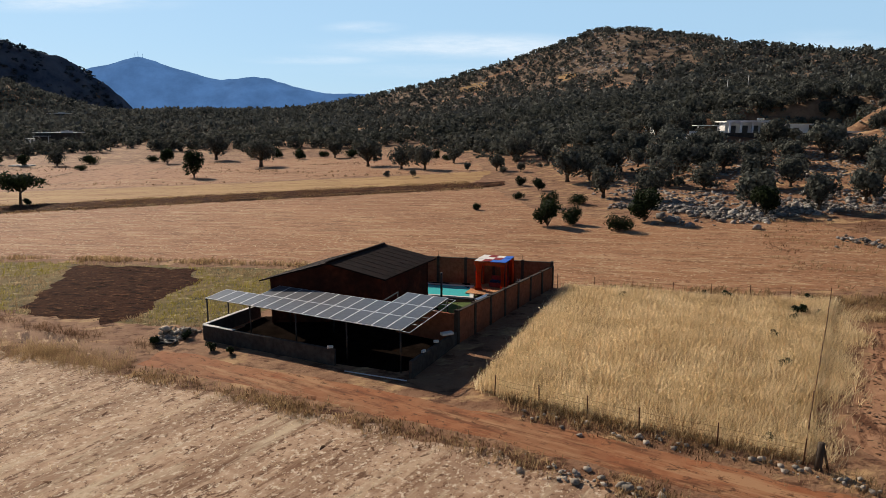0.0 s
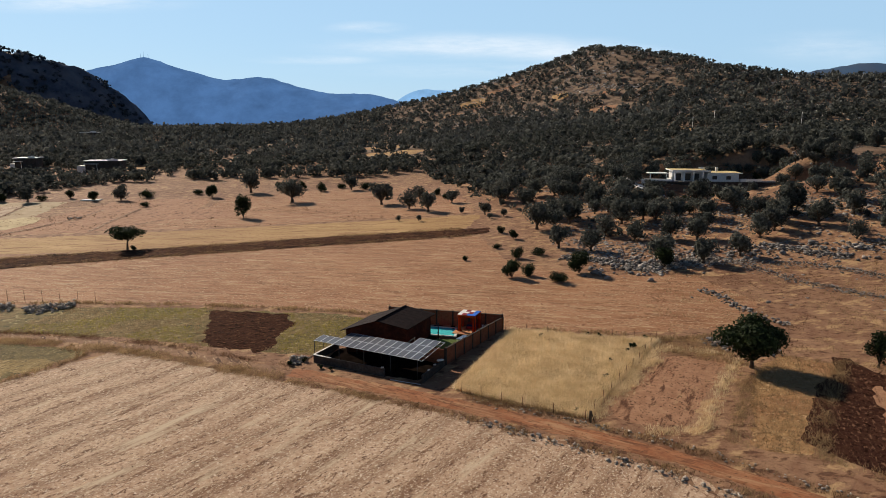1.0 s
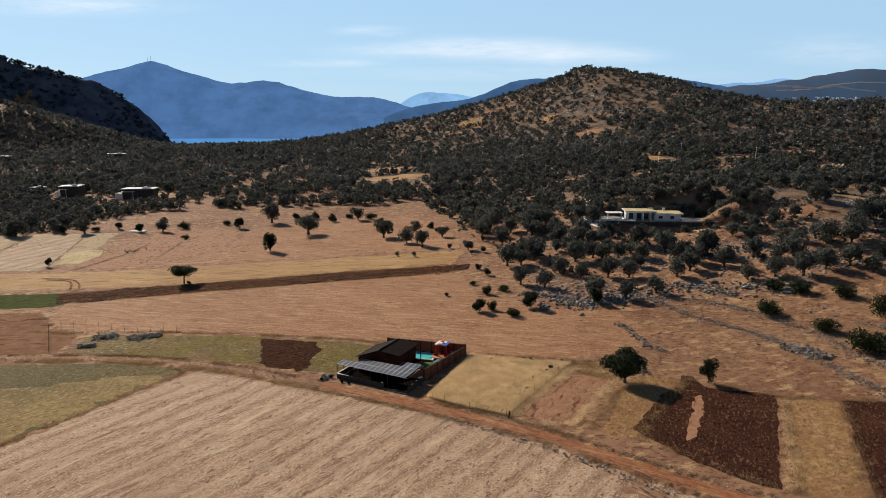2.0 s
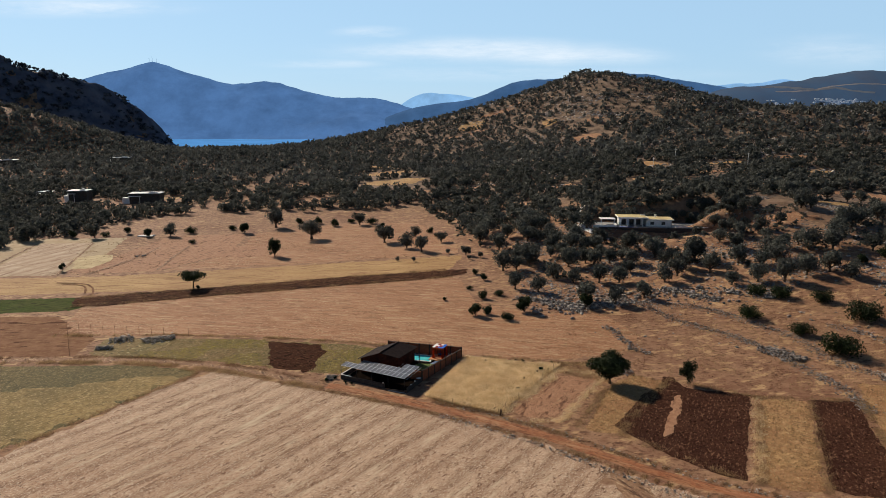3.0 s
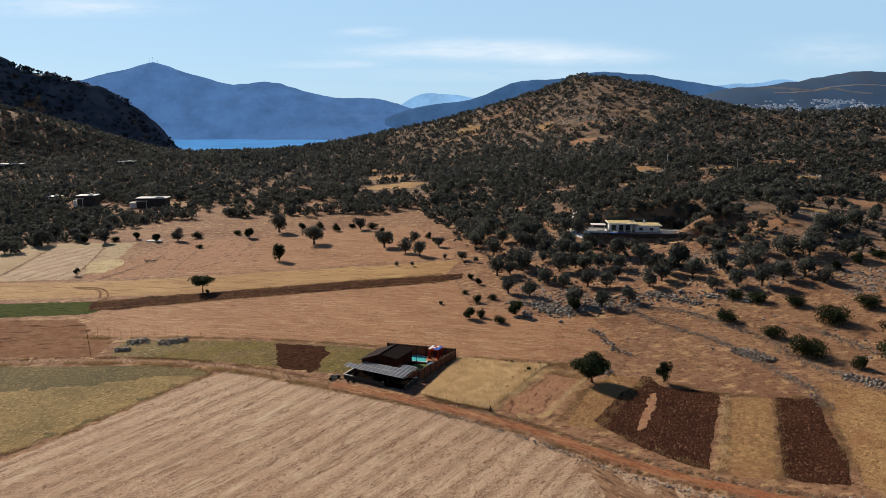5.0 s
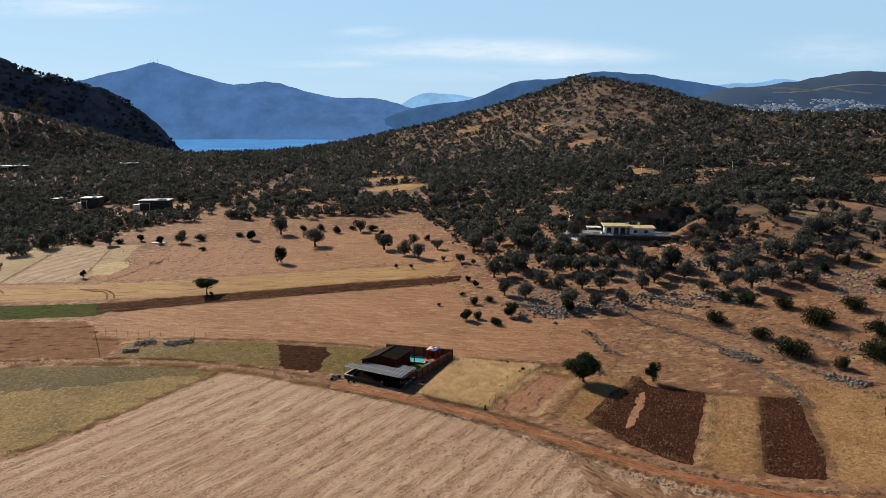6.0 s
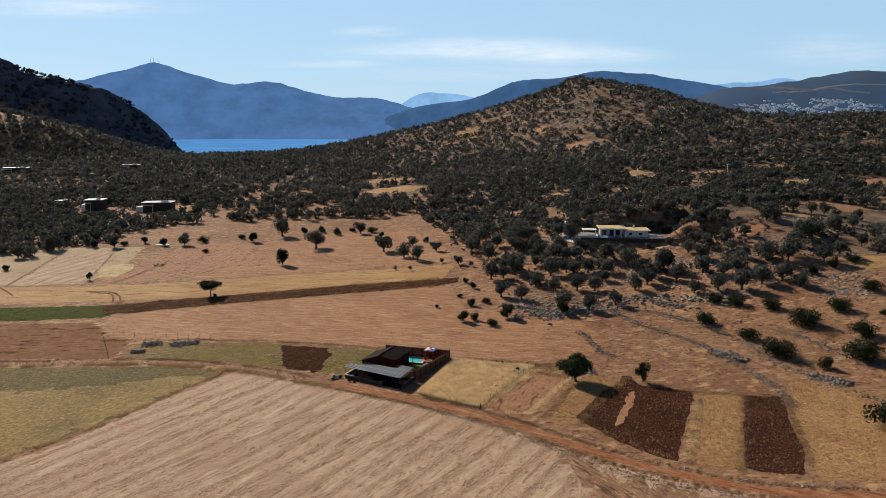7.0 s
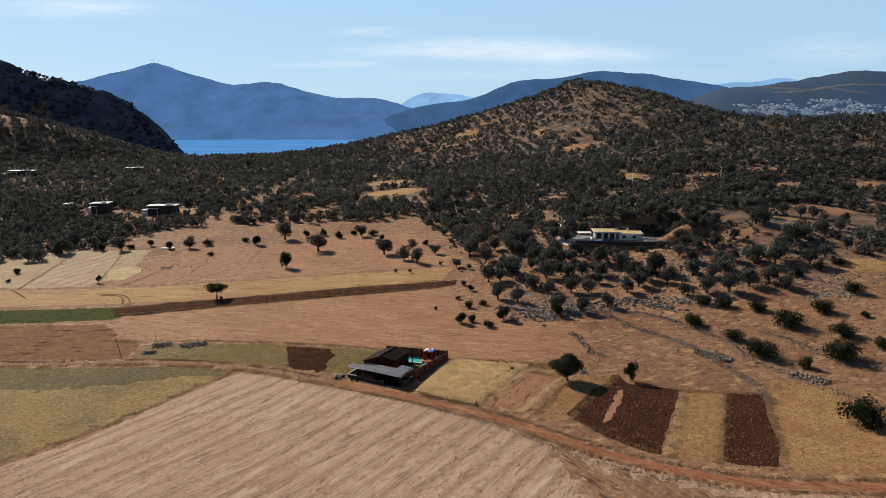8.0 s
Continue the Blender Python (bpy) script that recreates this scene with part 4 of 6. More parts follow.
for i, (x, y, w) in enumerate(BUSHES + FIELD_BUSHES):
    k = 2 if w > 6.5 else i % 3
    put(bushes[k], x, y, w / (3.6, 4.7, 5.8)[k], rng.uniform(0, 6.2))
for i, (x, y, w) in enumerate(FIELD_TREES + EDGE_OLIVES):
    k = i % 4
    put(olives[k], x, y, w / (6.0, 5.2, 6.9, 4.6)[k], rng.uniform(0, 6.2))


def lerp_line(x, pts):
    return np.interp(x, [p[0] for p in pts], [p[1] for p in pts])


EDGE = [(-700, 150), (-230, 165), (-186, 182), (-175, 190), (-167, 208), (-158, 228), (-150, 262), (-139, 273), (-103, 280), (-68, 285), (-39, 289), (-9, 294), (3, 234), (22, 172), (26, 152), (40, 141), (60, 134), (84, 130), (102, 129), (123, 128), (142, 133), (162, 136), (300, 100), (700, 60)]
# building plots, drives and tracks, then dry openings in the wood: centre and half-widths
PLOTS = [(84, 187, 23.5, 10), (87, 175, 20, 6), (-206, 312, 17, 17), (-172, 309, 19, 16), (60, 230, 5, 30), (100, 250, 40, 4)]
OPENINGS = [(-31, 387, 23, 18), (-41, 448, 23, 16), (-57, 500, 15, 10), (29, 633, 17, 18), (55, 655, 19, 10), (23, 604, 28, 8), (-125, 471, 3.6, 55), (117, 478, 13, 12), (133, 529, 11, 8), (128, 336, 10, 13), (130, 269, 9, 9), (146, 279, 8, 7), (97, 266, 8, 10), (125, 166, 13, 8), (191, 230, 18, 15)]
OPENINGS += [(170, 330, 14, 7), (215, 345, 16, 7), (150, 300, 12, 6), (205, 300, 14, 7), (240, 250, 14, 9), (160, 215, 12, 6), (110, 290, 9, 6), (70, 300, 10, 6), (40, 265, 9, 6), (155, 191, 8.5, 8), (258, 302, 12, 10), (159, 253, 10, 7), (154, 128, 14, 9), (-8, 337, 9, 6), (22, 333, 13, 5), (7, 304, 10, 6), (-73, 325, 11, 8), (-98, 392, 8, 14), (-165, 336, 10, 8), (-236, 343, 8, 7), (-129, 367, 12, 5), (98, 556, 9, 14), (77, 663, 10, 5)]
CLEARINGS = PLOTS + [(x, y - 0.5 * b, 1.15 * a, 1.6 * b) if y < 500 else (x, y, 0.8 * a, 0.7 * b) for x, y, a, b in OPENINGS] + [(170, 268, 46, 4), (250, 272, 50, 4)]
gap_rng = random.Random(77)
CLEARINGS += [(gap_rng.uniform(-300, 300), gap_rng.uniform(250, 600), gap_rng.uniform(3, 7), gap_rng.uniform(2, 5)) for _ in range(45)]


def open_land(x, y):
    """Whether x, y is a clearing, a track or a building plot in the woods."""
    out = y < lerp_line(x, EDGE)
    for a, b, rx, ry in CLEARINGS:
        out = out | (((x - a) / rx) ** 2 + ((y - b) / ry) ** 2 < 1)
    return out


def woods(cell, y0, y1, keep, seed):
    """Jittered places of trees in the wedge of land before the crest."""
    r = np.random.default_rng(seed)
    xs, ys = np.arange(-760, 760, cell), np.arange(y0, y1, cell)
    x, y = [a.ravel() for a in np.meshgrid(xs, ys)]
    x = x + r.uniform(-0.46, 0.46, x.size) * cell
    y = y + r.uniform(-0.46, 0.46, y.size) * cell
    ok = (np.abs(x - 8) < 0.70 * (y + 115) + 12) & ~open_land(x, y) & ((y < 650) | (x < -320) | ((x > -270) & (y < 770)))
    x, y = x[ok], y[ok]
    patch = np.array([noise.noise((a * 0.012, b * 0.012, 2)) + 0.6 * noise.noise((a * 0.04, b * 0.04, 9)) for a, b in zip(x, y)])
    # the stony flank of the hill is thinly grown
    thin = 0.36 * np.exp(-((x - 190) / 150) ** 2 - ((y - 560) / 130) ** 2)
    thin = thin + 0.3 * np.exp(-((x - 130) / 45) ** 2 - ((y - 178) / 40) ** 2)
    # and so is the strip next to the western fields
    thin = thin + np.where(x < 15, 0.62 * np.exp(-np.clip(y - lerp_line(x, EDGE), 0, None) / 26), 0)
    ok = r.random(x.size) < np.clip(keep - thin + 0.42 * patch, 0.05, 1)
    return x[ok], y[ok]


def scatter(name, xy, templates, lo, hi, material, label, category, seed, sink=0.0):
    """One mesh of many plants, each a turned and sized copy of a template."""
    r = np.random.default_rng(seed)
    vs, fs, o = [], [], 0
    zs = height(xy[0], xy[1])
    for x, y, z in zip(*xy, zs):
        v, f = templates[r.integers(len(templates))]
        s, t = r.uniform(lo, hi), r.uniform(0, 6.28)
        c, q = math.cos(t) * s, math.sin(t) * s
        vs.append(np.column_stack([v[:, 0] * c - v[:, 1] * q + x, v[:, 0] * q + v[:, 1] * c + y, v[:, 2] * s * r.uniform(0.85, 1.15) + z - sink]))
        fs.append(f + o)
        o += len(v)
    return tagged(soup(name, np.concatenate(vs), np.concatenate(fs), material), label, category, kind="stuff")


def clump(seed, n, width, tall, size, lobes, base=0.25):
    r = np.random.default_rng(seed)
    places, ways = crown_points(n, width, tall, base, r, lobes, fill=0.55)
    return leaf_quads(places, size, r, ways)


# olive trees that stand nearest are single trees, the rest one wood
ox, oy = woods(6.4, 110, 215, 0.62, 11)
near = (ox > 0) & (oy < 205) & (np.abs(ox - 8) < 0.6 * (oy + 105))
count = 0
for x, y in zip(ox[near], oy[near]):
    if count < 270:
        low = 0.55 if 62 < x < 116 and 146 < y < 184 else 1.0
        put(olives[int(rng.integers(4))], x, y, rng.uniform(0.85, 1.5) * low, rng.uniform(0, 6.2))
        count += 1
far = ~near
mid = [clump(60 + k, 260, 5.8, 4.9, 0.4, 9, 0.1) for k in range(5)]
scatter("olive_wood", (ox[far], oy[far]), mid, 0.85, 1.5, M["leaf"], "olive trees at the edge of the fields", "trees", 1)
wx, wy = woods(5.6, 215, 380, 0.95, 12)
scatter("olive_wood", (wx, wy), [clump(70 + k, 90, 5.6, 4.6, 0.62, 8, 0.1) for k in range(6)], 0.85, 1.45, M["leaf"], "dense olive wood on the valley floor", "trees", 2)
wx, wy = woods(5.9, 380, 830, 0.93, 13)
low = (wy < 520) | (wx < -60)
scatter("hill_wood", (wx[low], wy[low]), [clump(80 + k, 34, 6.2, 4.6, 0.95, 6, 0.0) for k in range(6)], 0.8, 1.5, M["scrub"], "dense dark olive and scrub wood on the lower hillside", "trees", 3)
scatter("hill_wood", (wx[~low], wy[~low]), [clump(86 + k, 34, 5.6, 3.8, 0.85, 6, 0.0) for k in range(6)], 0.6, 1.45, M["scrub"], "dark rounded scrub on the upper hillside", "trees", 5)
r0 = np.random.default_rng(14)
cx, cy = r0.uniform(-1100, -400, 6500), r0.uniform(640, 1150, 6500)
ok = (cx > -0.74 * (cy + 115) - 30) & (cy > 780) & (height(cx, cy) > 6)
scatter("mountain_scrub", (cx[ok], cy[ok]), [clump(90 + k, 26, 8.5, 5.2, 1.6, 6, 0.0) for k in range(5)], 0.6, 1.2, M["hazescrub"], "dark scrub tinted blue for haze on the rocky mountainside", "trees", 4, -4.0)

# ---- stones ----


def stone(seed, s=1.0, cuts=1):
    bm = bmesh.new()
    bmesh.ops.create_icosphere(bm, subdivisions=cuts, radius=0.5 * s)
    r = random.Random(seed)
    k = (r.uniform(0.8, 1.3), r.uniform(0.7, 1.1), r.uniform(0.5, 0.85))
    for v in bm.verts:
        f = r.uniform(0.42, 1.3)
        v.co = Vector((v.co.x * k[0], v.co.y * k[1], v.co.z * k[2])) * f
    v = np.array([tuple(q.co) for q in bm.verts])
    bm.verts.index_update()
    f = np.array([[q.index for q in p.verts] for p in bm.faces])
    bm.free()
    return v, f


stones = [stone(k) for k in range(10)]


def stone_row(name, line, per_m, width, lo, hi, pile, label, seed, material="rock"):
    """A tumbled dry-stone row along a line."""
    r = np.random.default_rng(seed)
    vs, fs, o = [], [], 0
    for x, y, dx, dy in along(smooth_line(line, 5), 0.5):
        for _ in range(r.poisson(per_m * 0.5)):
            w = r.normal() * width * 0.33
            px, py = x - dy * w + r.uniform(-0.3, 0.3), y + dx * w + r.uniform(-0.3, 0.3)
            s = r.uniform(lo, hi) * (1.4 if r.random() < 0.08 else 1)
            z = h1(px, py) + s * 0.15 + pile * max(0.0, 1 - abs(w) / (width * 0.5)) * r.random()
            v, f = stones[r.integers(10)]
            t = r.uniform(0, 6.28)
            c, q = math.cos(t) * s, math.sin(t) * s
            vs.append(np.column_stack([v[:, 0] * c - v[:, 1] * q + px, v[:, 0] * q + v[:, 1] * c + py, v[:, 2] * s + z]))
            fs.append(f + o)
            o += len(v)
    return tagged(soup(name, np.concatenate(vs), np.concatenate(fs), M[material]), label, "stone wall", kind="stuff")


stone_row("dry_stone_wall", [(55, 113), (59, 106), (63, 96), (68, 89), (73.5, 82), (77, 74.6), (79.3, 67), (80.5, 60), (82, 54), (81.7, 48), (81, 42)], 34, 2.7, 0.1, 0.42, 0.3, "tumbled grey dry-stone wall down the slope", 21)
stone_row("dry_stone_wall", [(53, 109), (64, 107), (73, 102), (79, 94), (83, 86), (87, 80), (87, 72), (89, 64), (93, 57.6), (96, 50), (100, 44), (106, 34), (110, 24)], 30, 3.0, 0.1, 0.42, 0.3, "tumbled grey dry-stone wall on a terrace", 22)
stone_row("dry_stone_wall", [(67.9, 119), (71.6, 115.6), (75.4, 110), (80, 106.4)], 44, 2.8, 0.2, 0.7, 0.5, "heap of grey field stones", 23)
stone_row("dry_stone_wall", [(75.6, 74.8), (79.3, 72), (80.7, 66.8)], 50, 4.2, 0.2, 0.75, 0.7, "broad heap of grey stones on the old wall", 35)
stone_row("dry_stone_wall", [(92.5, 58), (95.9, 55.5), (98.5, 52)], 46, 3.6, 0.2, 0.75, 0.6, "broad heap of grey stones on the terrace wall", 36)
stone_row("dry_stone_wall", [(97, 86), (103, 79), (107, 66), (113, 59), (120, 54)], 14, 2.6, 0.12, 0.6, 0.2, "low tumbled grey stone row among bushes", 37)
stone_row("dry_stone_wall", [(25, 115.5), (34, 112), (43, 107), (54, 111)], 30, 3.6, 0.2, 0.8, 0.5, "rough grey stone row at the field's edge", 24)
stone_row("dry_stone_wall", [(36, 106.5), (43, 102)], 30, 2.4, 0.2, 0.7, 0.5, "short heap of grey stones at the field's edge", 38)
stone_row("dry_stone_wall", [(36, 67), (40, 63.5), (44.5, 62.5)], 14, 2.6, 0.2, 0.8, 0.5, "heap of grey stones beside the fig tree", 25)
stone_row("dry_stone_wall", [(45, 91), (46.7, 86), (48.3, 75), (51, 73)], 12, 2.2, 0.2, 0.7, 0.3, "scattered grey stones along a path", 26)
stone_row("verge_stones", [(2, 44.4), (6, 42.0), (12, 38.4), (22, 31.8), (32, 23.5), (41, 17.4), (50, 12.8), (60, 9)], 8, 1.3, 0.08, 0.45, 0.2, "grey stones cleared to the verge of the track", 27, "palerock")
stone_row("verge_stones", [(4, 48), (15, 42.6), (24, 37.5), (34, 30), (44, 22.5), (60, 14.6), (78, 12)], 4, 1.0, 0.1, 0.4, 0.1, "pale stones along the upper verge of the track", 28, "palerock")
r1 = np.random.default_rng(30)
bx, by = r1.uniform(25, 165, 5600), r1.uniform(60, 185, 5600)
dens = np.array([noise.noise((a * 0.05, b * 0.05, 4)) for a, b in zip(bx, by)])
ok = (by > 0.35 * (100 - bx) + 66) & (r1.random(5600) < np.clip(np.where(by > 112, 0.7, 0.12) + 0.9 * dens, 0.03, 1))
scatter("loose_stones", (bx[ok], by[ok]), stones, 0.2, 1.25, M["rock"], "loose grey limestone rocks on the slope", "stones", 31, 0.02)
gx2, gy2 = r1.uniform(30, 175, 22000), r1.uniform(104, 200, 22000)
dens = np.array([noise.noise((a * 0.035, b * 0.06, 14)) for a, b in zip(gx2, gy2)])
ok = (dens > 0.08) & ~(((gx2 - 84) / 22) ** 2 + ((gy2 - 190) / 12) ** 2 < 1)
scatter("rock_outcrops", (gx2[ok], gy2[ok]), stones, 0.3, 1.1, M["rock"], "broken grey limestone outcrops between olive trees", "stones", 32, 0.02)
for i in range(16):
    put(bushes[i % 3], 68 + 2.5 * i + rng.uniform(-1, 1), 174.5 - (i % 3) * 3.2, rng.uniform(0.3, 0.5), i)
for i in range(9):
    put(olives[i % 4], 70 + 4.6 * i + rng.uniform(-1.5, 1.5), 164 - (i % 2) * 3, rng.uniform(0.65, 0.8), i)
hx, hy = r1.uniform(-20, 420, 26000), r1.uniform(300, 730, 26000)
dens = np.array([noise.noise((a * 0.02, b * 0.035, 17)) for a, b in zip(hx, hy)])
ok = (dens > 0.08) & (height(hx, hy) > 12)
scatter("hillside_rocks", (hx[ok], hy[ok]), stones, 0.8, 2.8, M["hillrock"], "grey limestone rocks on the wooded hillside", "stones", 33, 0.1)
stone_row("rock_outcrop", [(28, 103), (38, 107), (50, 111), (64, 116), (80, 113), (96, 108)], 9, 9.0, 0.15, 1.4, 0.3, "broken grey limestone ledge at the field's edge", 34)
# low shrubs between the trees
r2 = np.random.default_rng(41)
ux, uy = r2.uniform(0, 190, 5200), r2.uniform(104, 330, 5200)
thick = np.array([noise.noise((a * 0.06, b * 0.06, 21)) for a, b in zip(ux, uy)])
plot_v = (((ux - 84) / 22) ** 2 + ((uy - 190) / 12) ** 2 < 1) | (((ux - 60) / 3) ** 2 + ((uy - 200) / 30) ** 2 < 1)
ok = (uy > lerp_line(ux, EDGE) - 8) & (np.abs(ux - 8) < 0.72 * (uy + 115)) & (thick > 0.1) & ~plot_v
scatter("low_shrubs", (ux[ok], uy[ok]), [clump(120 + k, 34, 2.6, 1.5, 0.34, 4, 0.0) for k in range(5)], 0.5, 1.3, M["leaf"], "low dark shrubs between the olive trees", "shrubs", 42, 0.05)
hx, hy = np.concatenate([r2.uniform(62, 112, 90), r2.uniform(106, 126, 90)]), np.concatenate([r2.uniform(200, 214, 90), r2.uniform(172, 202, 90)])
scatter("low_shrubs", (hx, hy), [clump(130 + k, 55, 3.6, 2.4, 0.38, 5, 0.0) for k in range(4)], 0.5, 1.0, M["leaf"], "dark shrubs on the cut slope behind the villa", "shrubs", 43, 0.1)
stone_row("terrace_wall", [(146, 268), (170, 266), (195, 262), (215, 264), (240, 268), (258, 276)], 12, 2.2, 0.5, 1.3, 0.9, "pale terrace wall running through the olive wood", 44, "palerock")
stone_row("terrace_wall", [(116, 262), (128, 258), (140, 260)], 12, 2.0, 0.5, 1.3, 0.8, "pale terrace wall running through the olive wood", 45, "palerock")
# open patches in the woods
def oval(cx, cy, rx, ry, turn=0.0):
    pts = []
    for i in range(18):
        t = 2 * math.pi * i / 18
        k = 1 + 0.25 * noise.noise((math.cos(t) * 1.5 + cx, math.sin(t) * 1.5, cy))
        a, b = rx * k * math.cos(t), ry * k * math.sin(t)
        pts.append((cx + a * math.cos(turn) - b * math.sin(turn), cy + a * math.sin(turn) + b * math.cos(turn)))
    return pts


for k, (cx, cy, rx, ry) in enumerate(OPENINGS):
    sheet("clearing", oval(cx, cy, rx, ry), M["gold"] if k < 3 or k % 3 == 0 else M["tan"], 0.6, "dry open patch in the olive wood", "clearing", amp=1.0, step=3.0, cell=5.0, dip=0.3)

# ---- the walled yard ----
FR, BR, BL = (0.8, 58.1), (8.9, 71.2), (-7.5, 75.2)


def brick_wall(name, a, b, tall, thick, label):
    """A wall of hollow bricks between concrete posts; the courses are recessed joints."""
    d = Vector((b[0] - a[0], b[1] - a[1]))
    n = d.length
    m = Matrix.Translation((a[0], a[1], h1(*a) - 0.1)) @ Matrix.Rotation(math.atan2(d.y, d.x), 4, "Z")
    ob = empty(name, m, label, "wall", kind="structure")
    part("core", box_bm(n, thick - 0.03, tall, n / 2, 0, 0), M["mortar"], ob)
    return ob, n


LOT = from_axes((FR[0], FR[1], h1(*FR)), 0.866, -0.5)
wall_e, len_e = brick_wall("wall_east", FR, BR, 2.2, 0.2, "reddish hollow-brick yard wall with concrete posts")
wall_n, len_n = brick_wall("wall_north", BR, BL, 2.2, 0.2, "dark back wall of the walled yard")
wall_f, len_f = brick_wall("wall_front", (-3.2, 60.4), FR, 2.0, 0.2, "dark brick yard wall behind the solar roof")
for ob, n in ((wall_e, len_e), (wall_n, len_n)):
    k = int(n / 2.2)
    for i in range(k + 1):
        part("post", box_bm(0.24, 0.3, 2.32, n * i / k, 0, 0, 0.015), M["concrete"], ob)
        tube_part("rebar", [(n * i / k, 0, 2.3), (n * i / k + 0.02, 0, 2.75)], [0.014, 0.014], M["rust_steel"], ob, 5)
    part("coping", box_bm(n, 0.24, 0.06, n / 2, 0, 2.2, 0.01), M["concrete"], ob)

# house: gable roof, ridge from F to B
F, B = Vector((-8.1, 62.3, 4.2)), Vector((-4.7, 69.1, 4.3))
U, V = Vector((1.0, 0.04, 0)).normalized(), (B - F).normalized()
house = empty("house", Matrix(), "low brick house with a brown sheet-metal gable roof", "house")
left_f, left_b = Vector((-12.7, 62.0, 3.05)), Vector((-9.23, 68.94, 3.15))
right_f, right_b = Vector((-4.1, 62.4, 3.0)), Vector((-0.63, 69.34, 3.1))


def slab(name, corners, thick, material, parent, label=""):
    top = [Vector(c) for c in corners]
    low = [c - Vector((0, 0, thick)) for c in top]
    n = len(top)
    faces = [tuple(range(n)), tuple(range(2 * n - 1, n - 1, -1))] + [(i, n + i, n + (i + 1) % n, (i + 1) % n) for i in range(n)]
    return tagged(mesh_ob(name, top + low, faces, material, parent), label)


slab("roof_slope", [left_f, F, B, left_b], 0.1, M["roof"], house, "sunlit brown sheet slope")
slab("roof_slope", [F, right_f, right_b, B], 0.1, M["roof"], house, "shaded brown sheet slope")
tube_part("ridge_cap", [F + Vector((0, 0, 0.03)), B + Vector((0, 0, 0.03))], [0.09, 0.09], M["roof"], house)
for i in range(1, 9):
    t = i / 9
    for p, q, a, b in ((left_f, F, left_b, B), (F, right_f, B, right_b)):
        s, e = p.lerp(a, t), q.lerp(b, t)
        tube_part("seam", [s + Vector((0, 0, 0.015)), e + Vector((0, 0, 0.015))], [0.007, 0.007], M["roof"], house, 4)


def wall_slab(name, base, tops, thick, material, parent, label=""):
    """An upright wall: ground points and top points along it, with thickness."""
    d = (Vector(base[-1]) - Vector(base[0])).normalized()
    n = Vector((d.y, -d.x, 0)) * thick
    ring = [Vector(b) for b in base] + [Vector(t) for t in reversed(tops)]
    k = len(ring)
    verts = ring + [v - n for v in ring]
    faces = [tuple(range(k)), tuple(range(2 * k - 1, k - 1, -1))] + [(i, k + i, k + (i + 1) % k, (i + 1) % k) for i in range(k)]
    return tagged(mesh_ob(name, verts, faces, material, parent), label)


IN = 0.45
wf_l, wf_r = left_f + U * IN + V * IN, right_f - U * IN + V * IN
drop = Vector((0, 0, 0.16))
apex = F + V * IN - drop
g0 = lambda v: Vector((v.x, v.y, -0.1))
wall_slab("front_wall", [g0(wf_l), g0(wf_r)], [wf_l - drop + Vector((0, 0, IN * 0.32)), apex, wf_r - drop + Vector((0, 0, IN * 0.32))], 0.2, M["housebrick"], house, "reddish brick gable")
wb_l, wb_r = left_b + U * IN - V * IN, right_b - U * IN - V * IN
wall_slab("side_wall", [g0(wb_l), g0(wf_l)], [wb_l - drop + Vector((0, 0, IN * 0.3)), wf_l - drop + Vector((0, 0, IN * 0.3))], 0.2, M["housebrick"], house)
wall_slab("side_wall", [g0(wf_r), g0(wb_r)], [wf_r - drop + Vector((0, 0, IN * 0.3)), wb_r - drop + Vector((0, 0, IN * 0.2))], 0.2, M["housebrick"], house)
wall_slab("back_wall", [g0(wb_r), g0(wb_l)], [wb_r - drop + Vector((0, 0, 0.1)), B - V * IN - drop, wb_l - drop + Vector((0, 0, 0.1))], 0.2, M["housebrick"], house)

# ---- solar roof over the front yard ----
ARR = from_axes((-15.9, 60.4, 0), 0.887, -0.462)
solar = empty("solar_carport", ARR @ Matrix.Translation((0, 0, h1(-9, 57))), "steel canopy roofed with fifteen columns of solar panels", "carport")
PW, PL_, Z0, RISE = 1.012, 1.95, 2.45, 0.085
tilt = math.atan(RISE)
pan_frame = box_bm(PW - 0.02, PL_ - 0.02, 0.04, 0, 0, 0)
cell_bm = box_bm(PW - 0.12, PL_ - 0.12, 0.006, 0, 0, 0.04)
first = None
frame_me, cell_me = bpy.data.meshes.new("panel"), bpy.data.meshes.new("glass")
pan_frame.to_mesh(frame_me)
cell_bm.to_mesh(cell_me)
pan_frame.free()
cell_bm.free()
frame_me.materials.append(M["alu"])
cell_me.materials.append(M["cell"])


def add_panel(i, j):
    y = PL_ * (j + 0.5)
    p = new("solar_panel", frame_me)
    p.parent = solar
    p.matrix_local = Matrix.Translation((PW * (i + 0.5), y * math.cos(tilt), Z0 + y * math.sin(tilt))) @ Matrix.Rotation(tilt, 4, "X")
    g = new("glass", cell_me)
    g.parent = p


for i in range(15):
    add_panel(i, 0)
    if i >= 3:
        add_panel(i, 1)
    if i >= 12:
        add_panel(i, 2)
for x in (0.1, 3.9, 7.6, 11.4, 15.1):
    deep = 5.9 if x > 11 else 3.9 if x > 3 else 1.95
    tube_part("beam", [(x, -0.05, Z0 - 0.06), (x, deep, Z0 - 0.06 + deep * RISE)], [0.05, 0.05], M["steel"], solar, 4)
    for y in (0.05, deep - 0.05):
        tube_part("post", [(x, y, -0.15), (x, y, Z0 - 0.06 + y * RISE)], [0.05, 0.05], M["steel"], solar, 6)
